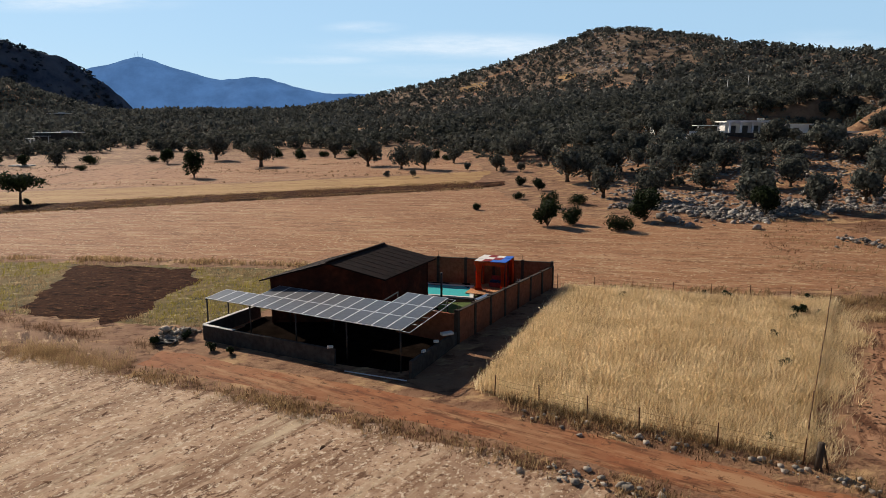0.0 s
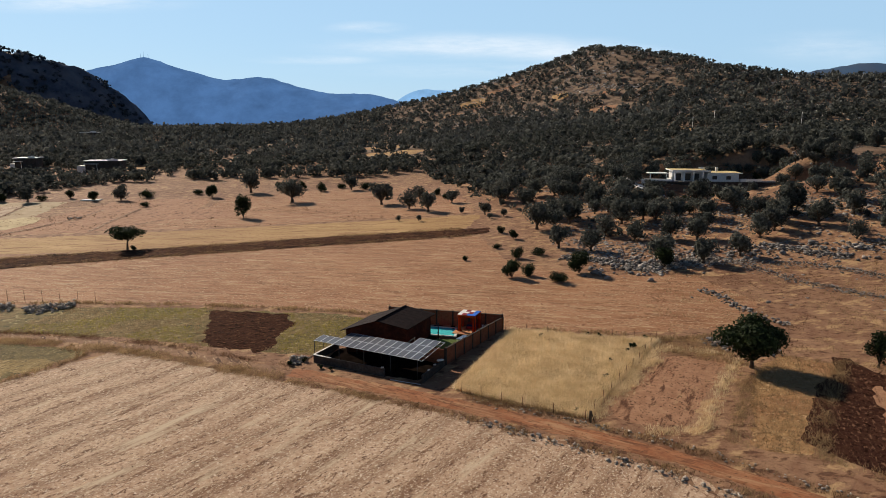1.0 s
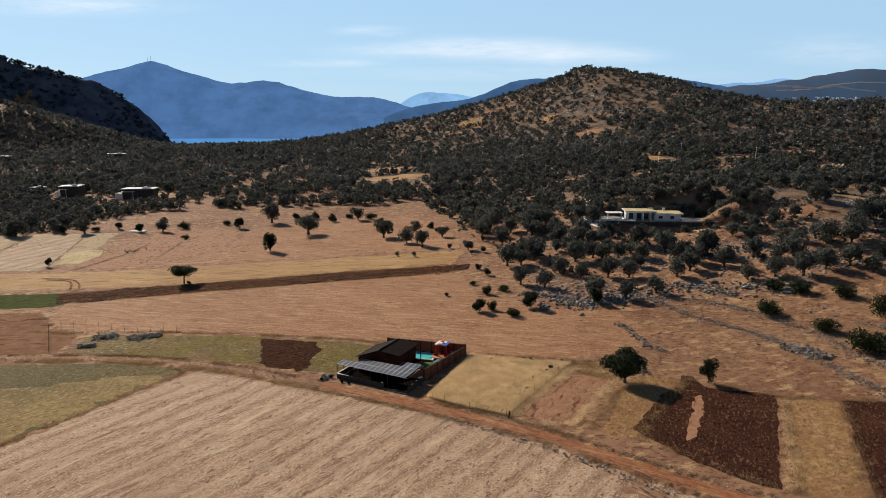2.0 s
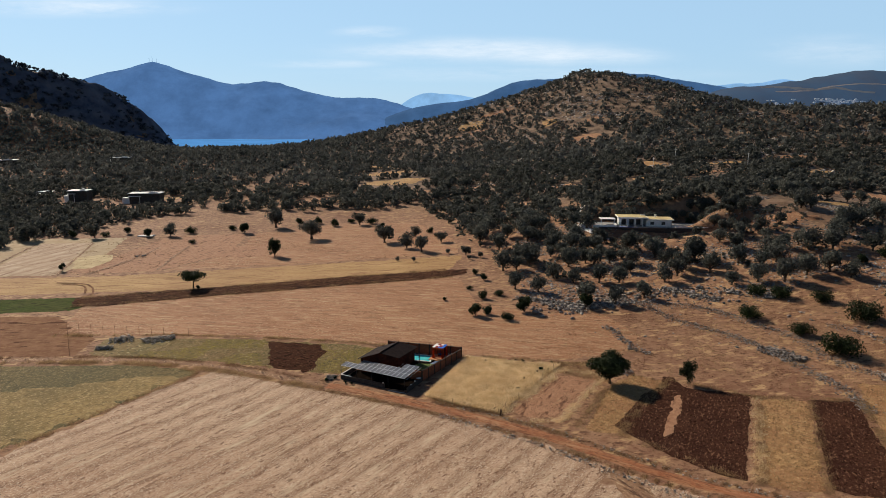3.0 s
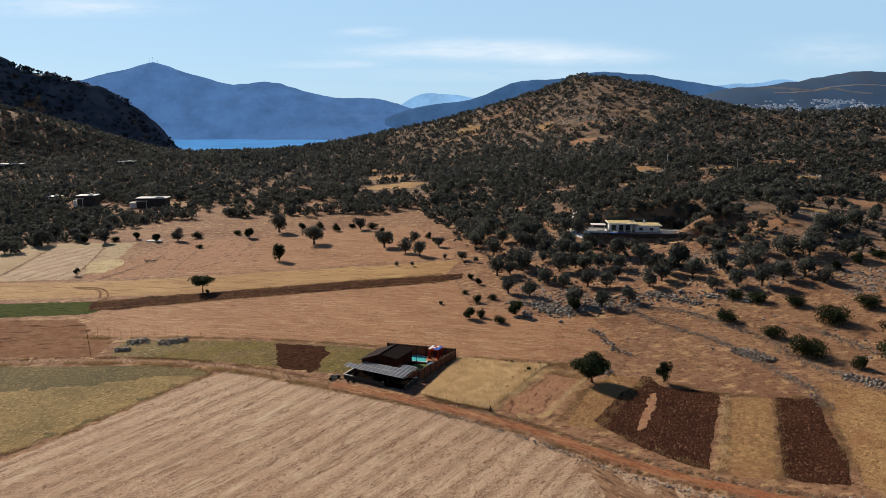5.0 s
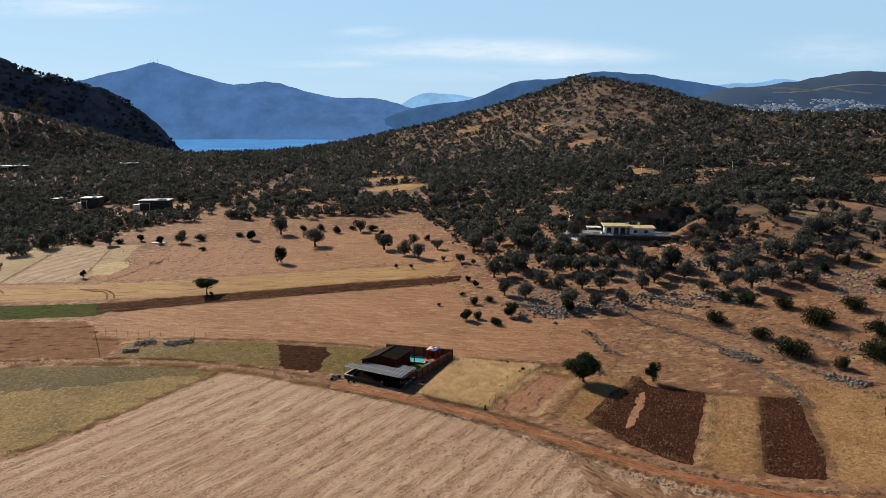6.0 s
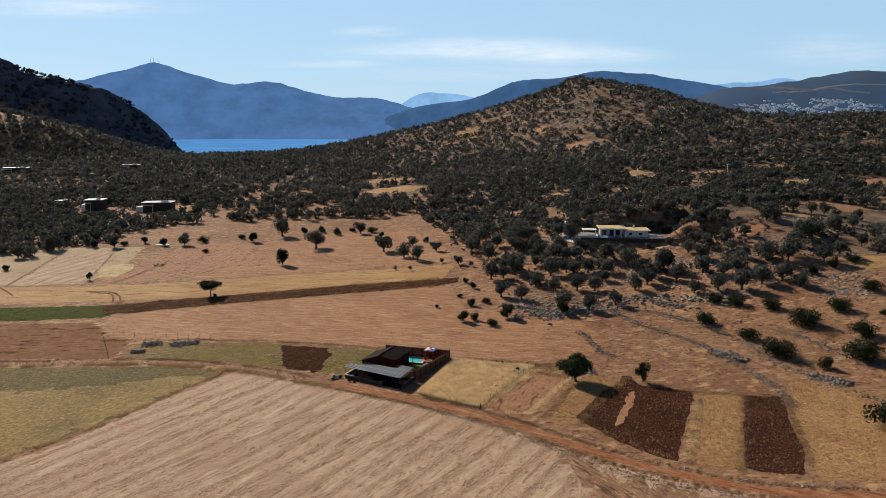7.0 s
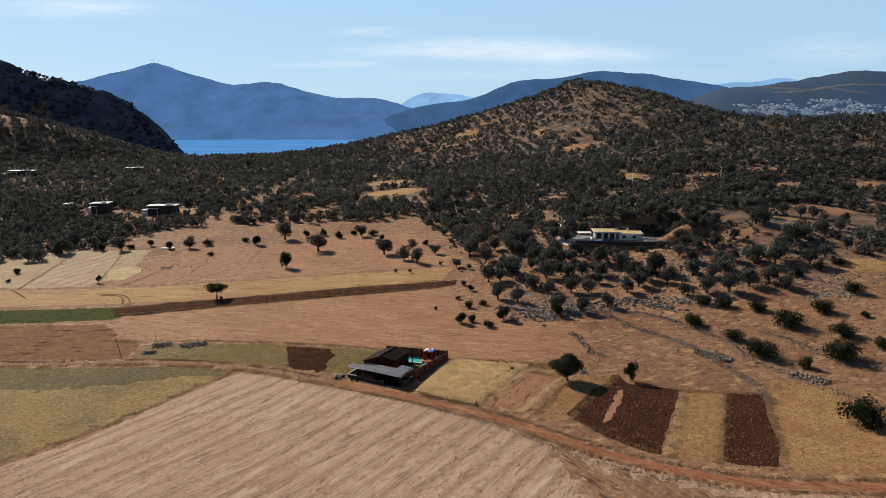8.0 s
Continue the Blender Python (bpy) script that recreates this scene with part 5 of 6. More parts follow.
for y in (0.1, 1.9, 3.8, 5.7):
    x0 = 12.1 if y > 4 else 3.0 if y > 2 else 0
    tube_part("purlin", [(x0, y, Z0 - 0.03 + y * RISE), (15.7, y, Z0 - 0.03 + y * RISE)], [0.03, 0.03], M["steel"], solar, 4)
for y in (0.05, 1.2, 2.4, 3.6, 4.8, 5.8):
    tube_part("ladder_rung", [(15.2, y, Z0 - 0.03 + y * RISE), (15.7, y, Z0 - 0.03 + y * RISE)], [0.02, 0.02], M["alu"], solar, 4)
tube_part("edge_rail", [(15.7, 0, Z0 - 0.03), (15.7, 5.8, Z0 - 0.03 + 5.8 * RISE)], [0.022, 0.022], M["alu"], solar, 4)

# low block walls round the front yard
def low_wall(name, a, b, tall, label, cap=0.0):
    d = Vector((b[0] - a[0], b[1] - a[1]))
    n = d.length
    ob = empty(name, Matrix.Translation((a[0], a[1], h1(*a) - 0.12)) @ Matrix.Rotation(math.atan2(d.y, d.x), 4, "Z"), label, "wall", kind="structure")
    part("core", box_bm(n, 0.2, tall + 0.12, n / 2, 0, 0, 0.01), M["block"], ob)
    if cap:
        part("coping", box_bm(cap, 0.26, 0.04, cap / 2, 0, tall + 0.12, 0.008), M["cap"], ob, "pale plastered coping")
    return ob


low_wall("low_wall_front", (-15.7, 59.3), (-6.4, 54.6), 1.0, "low grey block wall facing the track", 2.6)
low_wall("low_wall_west", (-15.7, 59.4), (-13.4, 64.2), 1.0, "low grey block wall with pale coping", 4.8)
low_wall("low_wall_east", (-1.9, 52.6), (0.7, 57.9), 1.0, "low grey block wall beside the gateway")
slab_ob = part("gate_rail", box_bm(3.9, 0.07, 0.05, 0, 0, 0, 0.01), M["alu"], None)
slab_ob.matrix_world = from_axes((-3.9, 52.9, h1(-3.9, 52.9) + 0.02), 0.93, -0.37)
tagged(slab_ob, "pale metal gate rail lying across the gateway", "gate rail")
for x, y, s, rz in ((0.15, 57.0, 1.0, 0.5), (-0.5, 55.6, 0.4, 0.2), (-1.2, 54.0, 0.4, 1.0), (-6.7, 54.8, 0.45, 0.2)):
    b = part("pale_block", box_bm(0.8 * s, 0.4 * s, 0.16, 0, 0, 0, 0.03), M["cap"], None)
    b.matrix_world = Matrix.Translation((x, y, h1(x, y) + 0.98)) @ Matrix.Rotation(rz, 4, "Z")
    tagged(b, "pale stone block lying on the low wall", "block", "blocks on the wall")
# the floor's shade under canopy and house is in its colour
yard = sheet("yard_floor", [(-15.5, 59.4), (-6.4, 54.7), (-1.9, 52.7), (0.8, 58.1), (8.8, 71.1), (-7.5, 75.0), (-13, 64.5)], M["yard"], 0.05, "bare yard earth, coloured near black for the shade on it", "ground", amp=0.0)
sheet("yard_lawn", [(-2.6, 66.2), (1.4, 61.4), (3.3, 64.5), (5.2, 67.8), (2.6, 69.4), (2.2, 68.0), (-2.2, 69.0)], M["lawn"], 0.09, "small patch of green lawn beside the pool", "lawn", amp=0.08, step=0.4)

# pool
POOL = [(-1.8, 69.2), (2.0, 68.2), (2.2, 71.6), (-1.6, 72.6)]
pool = empty("swimming_pool", Matrix(), "small turquoise pool with a white rim", "swimming pool")
zc = h1(0, 70)
c0 = Vector((sum(p[0] for p in POOL) / 4, sum(p[1] for p in POOL) / 4, 0))
outer = [c0 + (Vector((*p, 0)) - c0) * 1.16 for p in POOL]
inner = [Vector((*p, 0)) for p in POOL]
for i in range(4):
    j = (i + 1) % 4
    q = [outer[i], outer[j], inner[j], inner[i]]
    slab("rim", [v + Vector((0, 0, zc + 0.12)) for v in q], 0.3, M["paving"], pool, "white stone rim")
slab("water", [v + Vector((0, 0, zc + 0.06)) for v in inner], 0.16, M["pool"], pool, "clear turquoise water")

# gazebo
GZ = from_axes((4.15, 71.0, h1(4.15, 71.0) + 0.08), 0.93, -0.36)
gaz = empty("gazebo", GZ, "garden gazebo with orange-red curtains and a patchwork top", "gazebo")
for sx in (-1.25, 1.25):
    for sy in (-1.25, 1.25):
        tube_part("post", [(sx, sy, 0), (sx, sy, 2.4)], [0.045, 0.045], M["steel"], gaz, 6)
for s in (-1.25, 1.25):
    tube_part("top_rail", [(-1.25, s, 2.38), (1.25, s, 2.38)], [0.04, 0.04], M["steel"], gaz, 4)
    tube_part("top_rail", [(s, -1.25, 2.38), (s, 1.25, 2.38)], [0.04, 0.04], M["steel"], gaz, 4)
tops = [["cloth_white", "cloth_maroon", "cloth_blue", "cloth_blue"], ["cloth_white", "cloth_white", "cloth_maroon", "cloth_blue"], ["cloth_white", "cloth_maroon", "cloth_white", "cloth_blue"]]
for j, row in enumerate(tops):
    for i, k in enumerate(row):
        part("roof_cloth", box_bm(0.655, 0.87, 0.03, -0.98 + 0.655 * i, -0.88 + 0.88 * j, 2.42 + 0.02 * ((i + j) % 2), 0.006), M[k], gaz, "%s roof cloth" % k.split("_")[1])


def curtain(x, y, w, ang, tall, pinch):
    """A hanging, gathered curtain."""
    verts, faces, n, m = [], [], 18, 8
    for j in range(m + 1):
        z = tall * (1 - j / m)
        g = 1 - pinch * math.sin(math.pi * j / m * 0.9)
        for i in range(n + 1):
            u = (i / n - 0.5) * w * g
            d = 0.06 * math.sin(i * 2.1) * (0.5 + j / m * 0.6)
            verts.append((x + u * math.cos(ang) - d * math.sin(ang), y + u * math.sin(ang) + d * math.cos(ang), z))
    for j in range(m):
        for i in range(n):
            a = j * (n + 1) + i
            faces.append((a, a + 1, a + n + 2, a + n + 1))
    ob = mesh_ob("curtain", verts, faces, M["cloth_red"], gaz, True)
    ob.modifiers.new("thickness", "SOLIDIFY").thickness = 0.015
    return tagged(ob, "gathered orange-red curtain")


for x, y, w, a in ((-1.25, -0.9, 0.8, 1.57), (-1.25, 1.0, 0.6, 1.57), (-0.95, -1.28, 0.7, 0), (1.05, -1.28, 0.45, 0), (1.28, 1.0, 0.6, 1.57), (1.28, -1.0, 0.45, 1.57), (-0.2, 1.28, 0.6, 0), (1.0, 1.28, 0.5, 0)):
    curtain(x, y, w, a, 2.36, 0.45)
part("valance", box_bm(2.56, 0.03, 0.3, 0, -1.3, 2.1, 0.005), M["cloth_red"], gaz)
part("valance", box_bm(0.03, 2.56, 0.3, -1.3, 0, 2.1, 0.005), M["cloth_red"], gaz)
deck = empty("deck", GZ @ Matrix.Translation((-0.1, -0.5, -0.06)), "orange boarded deck under the gazebo", "deck")
plank = box_bm(0.22, 3.9, 0.07, 0, 0, 0, 0.006)
plank_me = bpy.data.meshes.new("plank")
plank.to_mesh(plank_me)
plank.free()
plank_me.materials.append(M["deck"])
for i in range(14):
    p = new("plank", plank_me)
    p.parent = deck
    p.location = (-1.5 + 0.23 * i, 0, 0)
sofa = empty("sofa", GZ @ Matrix.Translation((0.3, 0.3, 0.02)), "dark sofa with navy cushions", "sofa")
part("seat", box_bm(1.5, 0.7, 0.38, 0, 0, 0, 0.05), M["cloth_maroon"], sofa)
part("backrest", box_bm(1.5, 0.2, 0.55, 0, 0.35, 0.3, 0.05), M["cloth_maroon"], sofa)
part("cushion", box_bm(0.7, 0.55, 0.16, -0.37, -0.03, 0.38, 0.05), M["cloth_navy"], sofa, "navy cushion")
part("cushion", box_bm(0.7, 0.55, 0.16, 0.37, -0.03, 0.38, 0.05), M["cloth_navy"], sofa, "navy cushion")
chair0 = empty("garden_chair", from_axes((6.1, 70.2, h1(6.1, 70.2) + 0.05), 0.9, -0.4), "white slatted garden chair beside the gazebo", "chair", "garden chairs")
for sx in (-0.25, 0.25):
    for sy in (-0.25, 0.25):
        tube_part("leg", [(sx, sy, 0), (sx, sy, 0.45 if sy < 0 else 0.9)], [0.022, 0.022], M["white"], chair0, 5)
part("seat", box_bm(0.54, 0.54, 0.04, 0, 0, 0.43, 0.008), M["white"], chair0)
for i in range(4):
    part("slat", box_bm(0.07, 0.02, 0.42, -0.19 + 0.127 * i, 0.25, 0.48, 0.004), M["white"], chair0)
copy_thing(chair0, from_axes((6.8, 70.5, h1(6.8, 70.5) + 0.05), 0.9, -0.4))
ping = empty("garden_table", from_axes((3.1, 65.7, h1(3.1, 65.7) + 0.06), 0.53, 0.85), "pale blue folding garden table on the lawn", "table")
part("tabletop", box_bm(1.9, 0.9, 0.04, 0, 0, 0.72, 0.01), M["blue_tarp"], ping, "pale blue worn tabletop")
for sx in (-0.8, 0.8):
    for sy in (-0.38, 0.38):
        tube_part("leg", [(sx, sy, 0), (sx, sy, 0.72)], [0.02, 0.02], M["alu"], ping, 5)
tower = empty("yard_post", Matrix.Translation((-0.2, 67.4, h1(-0.2, 67.4))), "dark upright post beside the pool", "post")
tube_part("pole", [(0, 0, 0), (0, 0, 2.3)], [0.09, 0.08], M["steel"], tower, 8)
part("base_plate", box_bm(0.4, 0.4, 0.03, 0, 0, 0, 0.005), M["steel"], tower)
egg = empty("hanging_chair", Matrix.Translation((-2.6, 69.2, h1(-2.6, 69.2) + 0.05)), "dark wicker hanging chair on a stand", "chair")
tube_part("stand", [(0.5, 0, 0), (0.75, 0, 0.9), (0.6, 0, 1.8), (0, 0, 2.05)], [0.035, 0.035, 0.03, 0.025], M["steel"], egg, 6)
for k in range(9):
    t = math.pi * 2 * k / 9
    tube_part("wicker_rib", [(0.46 * math.cos(t) * math.sin(a), 0.46 * math.sin(t) * math.sin(a), 1.05 - 0.75 * math.cos(a)) for a in np.linspace(0.15, 2.6, 9)], [0.018] * 9, M["alu"], egg, 4)
part("cushion", box_bm(0.6, 0.6, 0.16, 0, 0, 0.42, 0.06), M["cloth_navy"], egg)
part("foot", box_bm(0.9, 0.6, 0.04, 0.25, 0, 0, 0.01), M["steel"], egg)

# rubbish beside the yard: tyres and stones under a shrub
heap = empty("tyre", Matrix.Translation((-17.6, 58.6, h1(-17.6, 58.6))), "old black tyre lying in weeds", "tyre", "tyres in the heap")
bm = bmesh.new()
N1, N2 = 18, 8
vv = [[bm.verts.new(((0.3 + 0.11 * math.cos(b)) * math.cos(a), (0.3 + 0.11 * math.cos(b)) * math.sin(a), 0.11 + 0.1 * math.sin(b))) for b in np.linspace(0, 2 * math.pi, N2, False)] for a in np.linspace(0, 2 * math.pi, N1, False)]
for i in range(N1):
    for j in range(N2):
        bm.faces.new((vv[i][j], vv[(i + 1) % N1][j], vv[(i + 1) % N1][(j + 1) % N2], vv[i][(j + 1) % N2]))
part("carcass", bm, M["tyre"], heap)
stone_row("rubble_heap", [(-18.6, 59.9), (-17.6, 60.2), (-16.8, 60.0)], 46, 1.5, 0.1, 0.4, 0.6, "heap of pale rubble and stones beside the yard", 67, "palerock")
for x, y, z in ((-18.3, 58.7, 0),):
    copy_thing(heap, Matrix.Translation((x, y, h1(x, y) + z)) @ Matrix.Rotation(x, 4, "X" if z > 0.15 else "Z"))
for x, y, s in ((-18.6, 58.4, 0.9), (-17.0, 59.4, 0.8), (-14.5, 57.3, 0.8), (-13.2, 56.7, 0.7)):
    put(mini[0], x, y, s * 0.6, x)

# ---- fences ----


def fence(name, line, step, tall, label, wires=3, brace=()):
    pts = along(line, step)
    ob = empty(name, Matrix.Translation((line[0][0], line[0][1], h1(*line[0]))), label, "fence")
    inv = ob.matrix_world.inverted()
    tops = []
    for i, (x, y, dx, dy) in enumerate(pts + [(line[-1][0], line[-1][1], 1, 0)]):
        b = Vector((x, y, h1(x, y) - 0.2))
        k = Vector((noise.noise((x, y, 1)) * 0.1, noise.noise((x, y, 5)) * 0.1, 0))
        t = b + Vector((0, 0, tall + 0.2)) + k
        tube_part("post", [inv @ b, inv @ t], [0.035, 0.03], M["rust_steel"], ob, 6)
        tops.append((b, t))
    for w in range(wires):
        f = 0.35 + 0.6 * (w + 0.5) / wires
        for (b1, t1), (b2, t2) in zip(tops[:-1], tops[1:]):
            p, q = b1.lerp(t1, f), b2.lerp(t2, f)
            tube_part("wire", [inv @ p, inv @ (p.lerp(q, 0.5) - Vector((0, 0, 0.03))), inv @ q], [0.006] * 3, M["rust_steel"], ob, 3)
    return ob


fence("fence", [(2.6, 50.3), (9, 46.4), (15.0, 43.4)], 2.45, 1.15, "thin rusty posts and wire along the track")
fence("fence", [(15.0, 43.4), (29.5, 66.7)], 2.6, 1.2, "leaning thin posts and wire beside the dry grass")
fence("fence", [(29.5, 66.7), (18, 68.4), (9.4, 71.0)], 2.7, 1.2, "thin posts and wire behind the dry grass")
fence("fence", [(-90, 91.5), (-57.5, 87)], 3.0, 2.2, "tall thin posts round stone heaps", 1)
fence("fence", [(-90, 91.5), (-79.5, 74)], 2.2, 1.5, "thin posts along the bare field", 1)
gp = empty("gate_post", Matrix.Translation((15.4, 43.0, h1(15.4, 43.0))), "dark wooden post leaning beside the track", "post")
tube_part("pole", [(0, 0, -0.2), (0.05, 0, 1.2)], [0.16, 0.14], M["bark"], gp, 7)
tube_part("brace", [(0.5, 0.1, -0.1), (0.12, 0, 1.1)], [0.05, 0.05], M["bark"], gp, 6)
for k, (line, w) in enumerate((([(-75, 84), (-70, 85.5)], 3.2), ([(-67, 83.5), (-60.5, 86)], 3.4), ([(-75.5, 78.5), (-72, 79)], 1.8))):
    stone_row("stone_heap", line, 34, w, 0.25, 0.8, 0.9, "heap of pale field stones in the fenced corner", 60 + k, "palerock")

# ---- grass and weeds ----


def blades(name, xy, tall, width, material, label, seed, per=3, lean=0.35):
    """Dry grass: thin bent blades in tufts, one mesh."""
    r = np.random.default_rng(seed)
    x, y = np.repeat(xy[0], per), np.repeat(xy[1], per)
    n = x.size
    x, y = x + r.normal(size=n) * 0.12, y + r.normal(size=n) * 0.12
    z = height(x, y)
    t, h = r.uniform(0, 6.28, n), tall * r.uniform(0.55, 1.2, n)
    w = width * r.uniform(0.6, 1.3, n)
    d = np.stack([np.cos(t), np.sin(t)], 1) * w[:, None]
    l = r.normal(size=(n, 2)) * lean * h[:, None] + np.array([0.12, -0.04]) * h[:, None]
    b = np.stack([x, y], 1)
    v = np.zeros((n, 4, 3))
    v[:, 0, :2], v[:, 1, :2] = b - d, b + d
    v[:, 2, :2], v[:, 3, :2] = b + l + d * 0.5, b + l - d * 0.5
    v[:, 0, 2] = v[:, 1, 2] = z - 0.03
    v[:, 2, 2] = v[:, 3, 2] = z + h
    return tagged(soup(name, v.reshape(-1, 3), np.arange(4 * n).reshape(n, 4), material), label, "grass", kind="stuff")


def in_poly(poly, n, seed):
    r = np.random.default_rng(seed)
    p = np.array(poly)
    x, y = r.uniform(p[:, 0].min(), p[:, 0].max(), n), r.uniform(p[:, 1].min(), p[:, 1].max(), n)
    ok = inside(x, y, poly)
    return x[ok], y[ok]


def beside(line, off, width, per_m, seed):
    r = np.random.default_rng(seed)
    xs, ys = [], []
    for x, y, dx, dy in along(line, 1.0):
        for _ in range(r.poisson(per_m * max(0.06, 1 + 2.2 * noise.noise((x * 0.3, y * 0.3, seed))))):
            o = off + r.normal() * width
            a = r.uniform(0, 1)
            xs.append(x - dy * o + dx * a)
            ys.append(y + dx * o + dy * a)
    return np.array(xs), np.array(ys)


gxs, gys = in_poly(PLOT, 130000, 71)
dn = np.array([noise.noise((a * 0.25, b * 0.25, 6)) for a, b in zip(gxs, gys)])
okg = np.random.default_rng(3).random(gxs.size) < 0.75 + 0.6 * dn
blades("tall_dry_grass", (gxs[okg], gys[okg]), 0.56, 0.011, M["straw"], "tall straw-yellow grass filling the fenced plot", 72, 3, 0.28)
sr = np.random.default_rng(78)
pick = okg & (sr.random(gxs.size) < 0.2) & (dn > -0.25)
heads = np.column_stack([gxs[pick] + sr.normal(size=pick.sum()) * 0.1, gys[pick] + sr.normal(size=pick.sum()) * 0.1, height(gxs[pick], gys[pick]) + sr.uniform(0.42, 0.72, pick.sum())])
tagged(soup("seed_heads", *leaf_quads(heads, 0.055, sr), M["straw"]), "pale feathery seed heads over the dry grass", "grass", kind="stuff")
patch = dn < -0.22
blades("plot_weeds", (gxs[patch][::3], gys[patch][::3]), 0.42, 0.012, M["weed"], "browner weeds among the tall grass", 117, 2, 0.5)
patch = (dn > 0.1) & (gys < 56) & (np.random.default_rng(4).random(gxs.size) < 0.08)
blades("plot_weeds", (gxs[patch], gys[patch]), 0.45, 0.014, M["greenweed"], "greenish weeds among the tall grass", 118, 2, 0.5)
blades("plot_weeds", beside([(3, 49.6), (9, 46.3), (15.2, 43.2)], 0.5, 0.5, 60, 115), 0.35, 0.02, M["weed"], "dry brown weeds along the front fence", 116, 3)
blades("verge_grass", beside(WEST, -1.9, 0.7, 80, 121), 0.42, 0.012, M["weed"], "tall dry grass along the overgrown track", 122)
blades("verge_grass", beside(WEST, 1.5, 0.5, 40, 123), 0.3, 0.012, M["darkweed"], "brown weeds along the overgrown track", 124)
blades("verge_grass", beside(EAST, -2.4, 0.5, 30, 73), 0.24, 0.02, M["weed"], "dry brown grass along the lower verge", 74)
blades("verge_grass", beside(EAST, -2.2, 0.45, 16, 173), 0.16, 0.025, M["darkweed"], "dark brown tussocks along the lower verge", 174)
blades("verge_grass", beside([p for p in EAST if p[0] > 1], 2.0, 0.4, 18, 175), 0.16, 0.025, M["darkweed"], "dark brown tussocks along the upper verge", 176)
blades("verge_grass", beside([p for p in EAST if p[0] > 1], 2.2, 0.5, 24, 75), 0.32, 0.014, M["weed"], "dry brown grass along the upper verge", 76)
BANKLINE = [(-103, 119), (-86, 123), (-60, 130), (-23, 138.5), (6, 145)]
blades("bank_weeds", beside(BANKLINE, 4.6, 1.0, 22, 177), 0.3, 0.03, M["weed"], "pale dry weeds along the top of the field bank", 178)
blades("bank_weeds", beside(BANKLINE, -4.6, 0.9, 16, 179), 0.28, 0.03, M["weed"], "pale dry weeds at the foot of the field bank", 180)
blades("bank_weeds", beside(BANKLINE, 0, 2.8, 60, 77), 0.28, 0.03, M["darkweed"], "tall dry weeds on the field bank", 78)
for k, poly in enumerate(([(29, 38), (34, 35.5), (50.5, 57.5), (44, 62), (38, 56.5)], [(51.8, 20.2), (59.5, 18), (73, 48.5), (65, 50.5)], [(71.2, 15), (92, 12), (112, 26), (104, 48), (86, 56), (82.6, 48)], [(28.5, 63), (31, 60.5), (39, 57), (36, 67), (28, 69)])):
    blades("dry_grass", in_poly(poly, (5200, 5200, 9000, 2500)[k], 80 + k), 0.3, 0.02, M["weed"], "short dry tan grass", 84 + k, 3, 0.6)

# stubble: short tufts and dark clods over the near field
NEAR_STRIP = [(-52, 60), (-26, 57), (-14, 52), (-2, 46.4), (10, 40.2), (22, 33.2), (32, 24.6), (41, 18.4), (46, 10), (30, -14), (-40, -14), (-64, 24)]
nxs, nys = in_poly(NEAR_STRIP, 46000, 91)
lump = np.array([noise.noise((a * 0.45, b * 0.45, 3)) + 0.5 * noise.noise((a * 1.6, b * 1.6, 7)) for a, b in zip(nxs, nys)])
flat = [(v * np.array([1.5, 0.8, 0.2]), f) for v, f in stones]
pick = lump > 0.34
scatter("stubble_tufts", (nxs[pick][::2], nys[pick][::2]), flat, 0.12, 0.5, M["clod"], "flattened brown tufts on the near field", "tufts", 92, 0.01)
blades("stubble_straw", (nxs[lump < 0.2], nys[lump < 0.2]), 0.07, 0.016, M["straw"], "pale cut straw on the near field", 93, 2, 1.2)
# rows left by the plough across the stubble, broken by gaps
rr = np.random.default_rng(190)
ca, sa = math.cos(radians(55)), math.sin(radians(55))
rs, rd = np.meshgrid(np.arange(-120, 120, 0.3), np.arange(-110, 110, 2.2))
rs, rd = rs.ravel() + rr.uniform(-0.2, 0.2, rs.size), rd.ravel() + rr.normal(size=rs.size) * 0.2
rx_, ry_ = rs * ca - rd * sa, rs * sa + rd * ca
ok = inside(rx_, ry_, [(-48, 60), (-26, 56), (-14, 51), (-2, 45.6), (10, 39.4), (20, 33.5), (28, 24), (28.5, 10), (28, -45), (-60, -45), (-92, -12), (-66, 26)])
rx_, ry_ = rx_[ok], ry_[ok]
gate = np.array([noise.noise((a * 0.16, b * 0.16, 31)) + 0.5 * noise.noise((a * 0.5, b * 0.5, 32)) for a, b in zip(rx_, ry_)])
ok = rr.random(rx_.size) < np.clip(0.12 + gate * 2.4, 0, 0.95)
scatter("stubble_rows", (rx_[ok], ry_[ok]), flat, 0.2, 0.55, M["trash"], "broken rows of brown trash and soil across the stubble", "rows", 191, 0.01)
# raked headland beside the track, its streaks running with the track
hs_, hd_ = np.meshgrid(np.arange(0, 34, 0.22), np.arange(0.6, 9.5, 0.75))
hs_, hd_ = hs_.ravel() + rr.uniform(-0.2, 0.2, hs_.size), hd_.ravel() + rr.normal(size=hs_.size) * 0.12
hx_, hy_ = -14 + hs_ * 0.886 - hd_ * 0.463, 51.2 - hs_ * 0.463 - hd_ * 0.886
gate = np.array([noise.noise((a * 0.13 + b * 0.25, b * 0.3, 41)) + 0.5 * noise.noise((a * 0.6, b * 0.6, 42)) for a, b in zip(hs_, hd_)])
ok = rr.random(hx_.size) < np.clip(gate * 2.6, 0, 0.95)
scatter("headland_streaks", (hx_[ok], hy_[ok]), flat, 0.15, 0.5, M["trash"], "red-brown soil streaks raked along the headland", "rows", 192, 0.01)
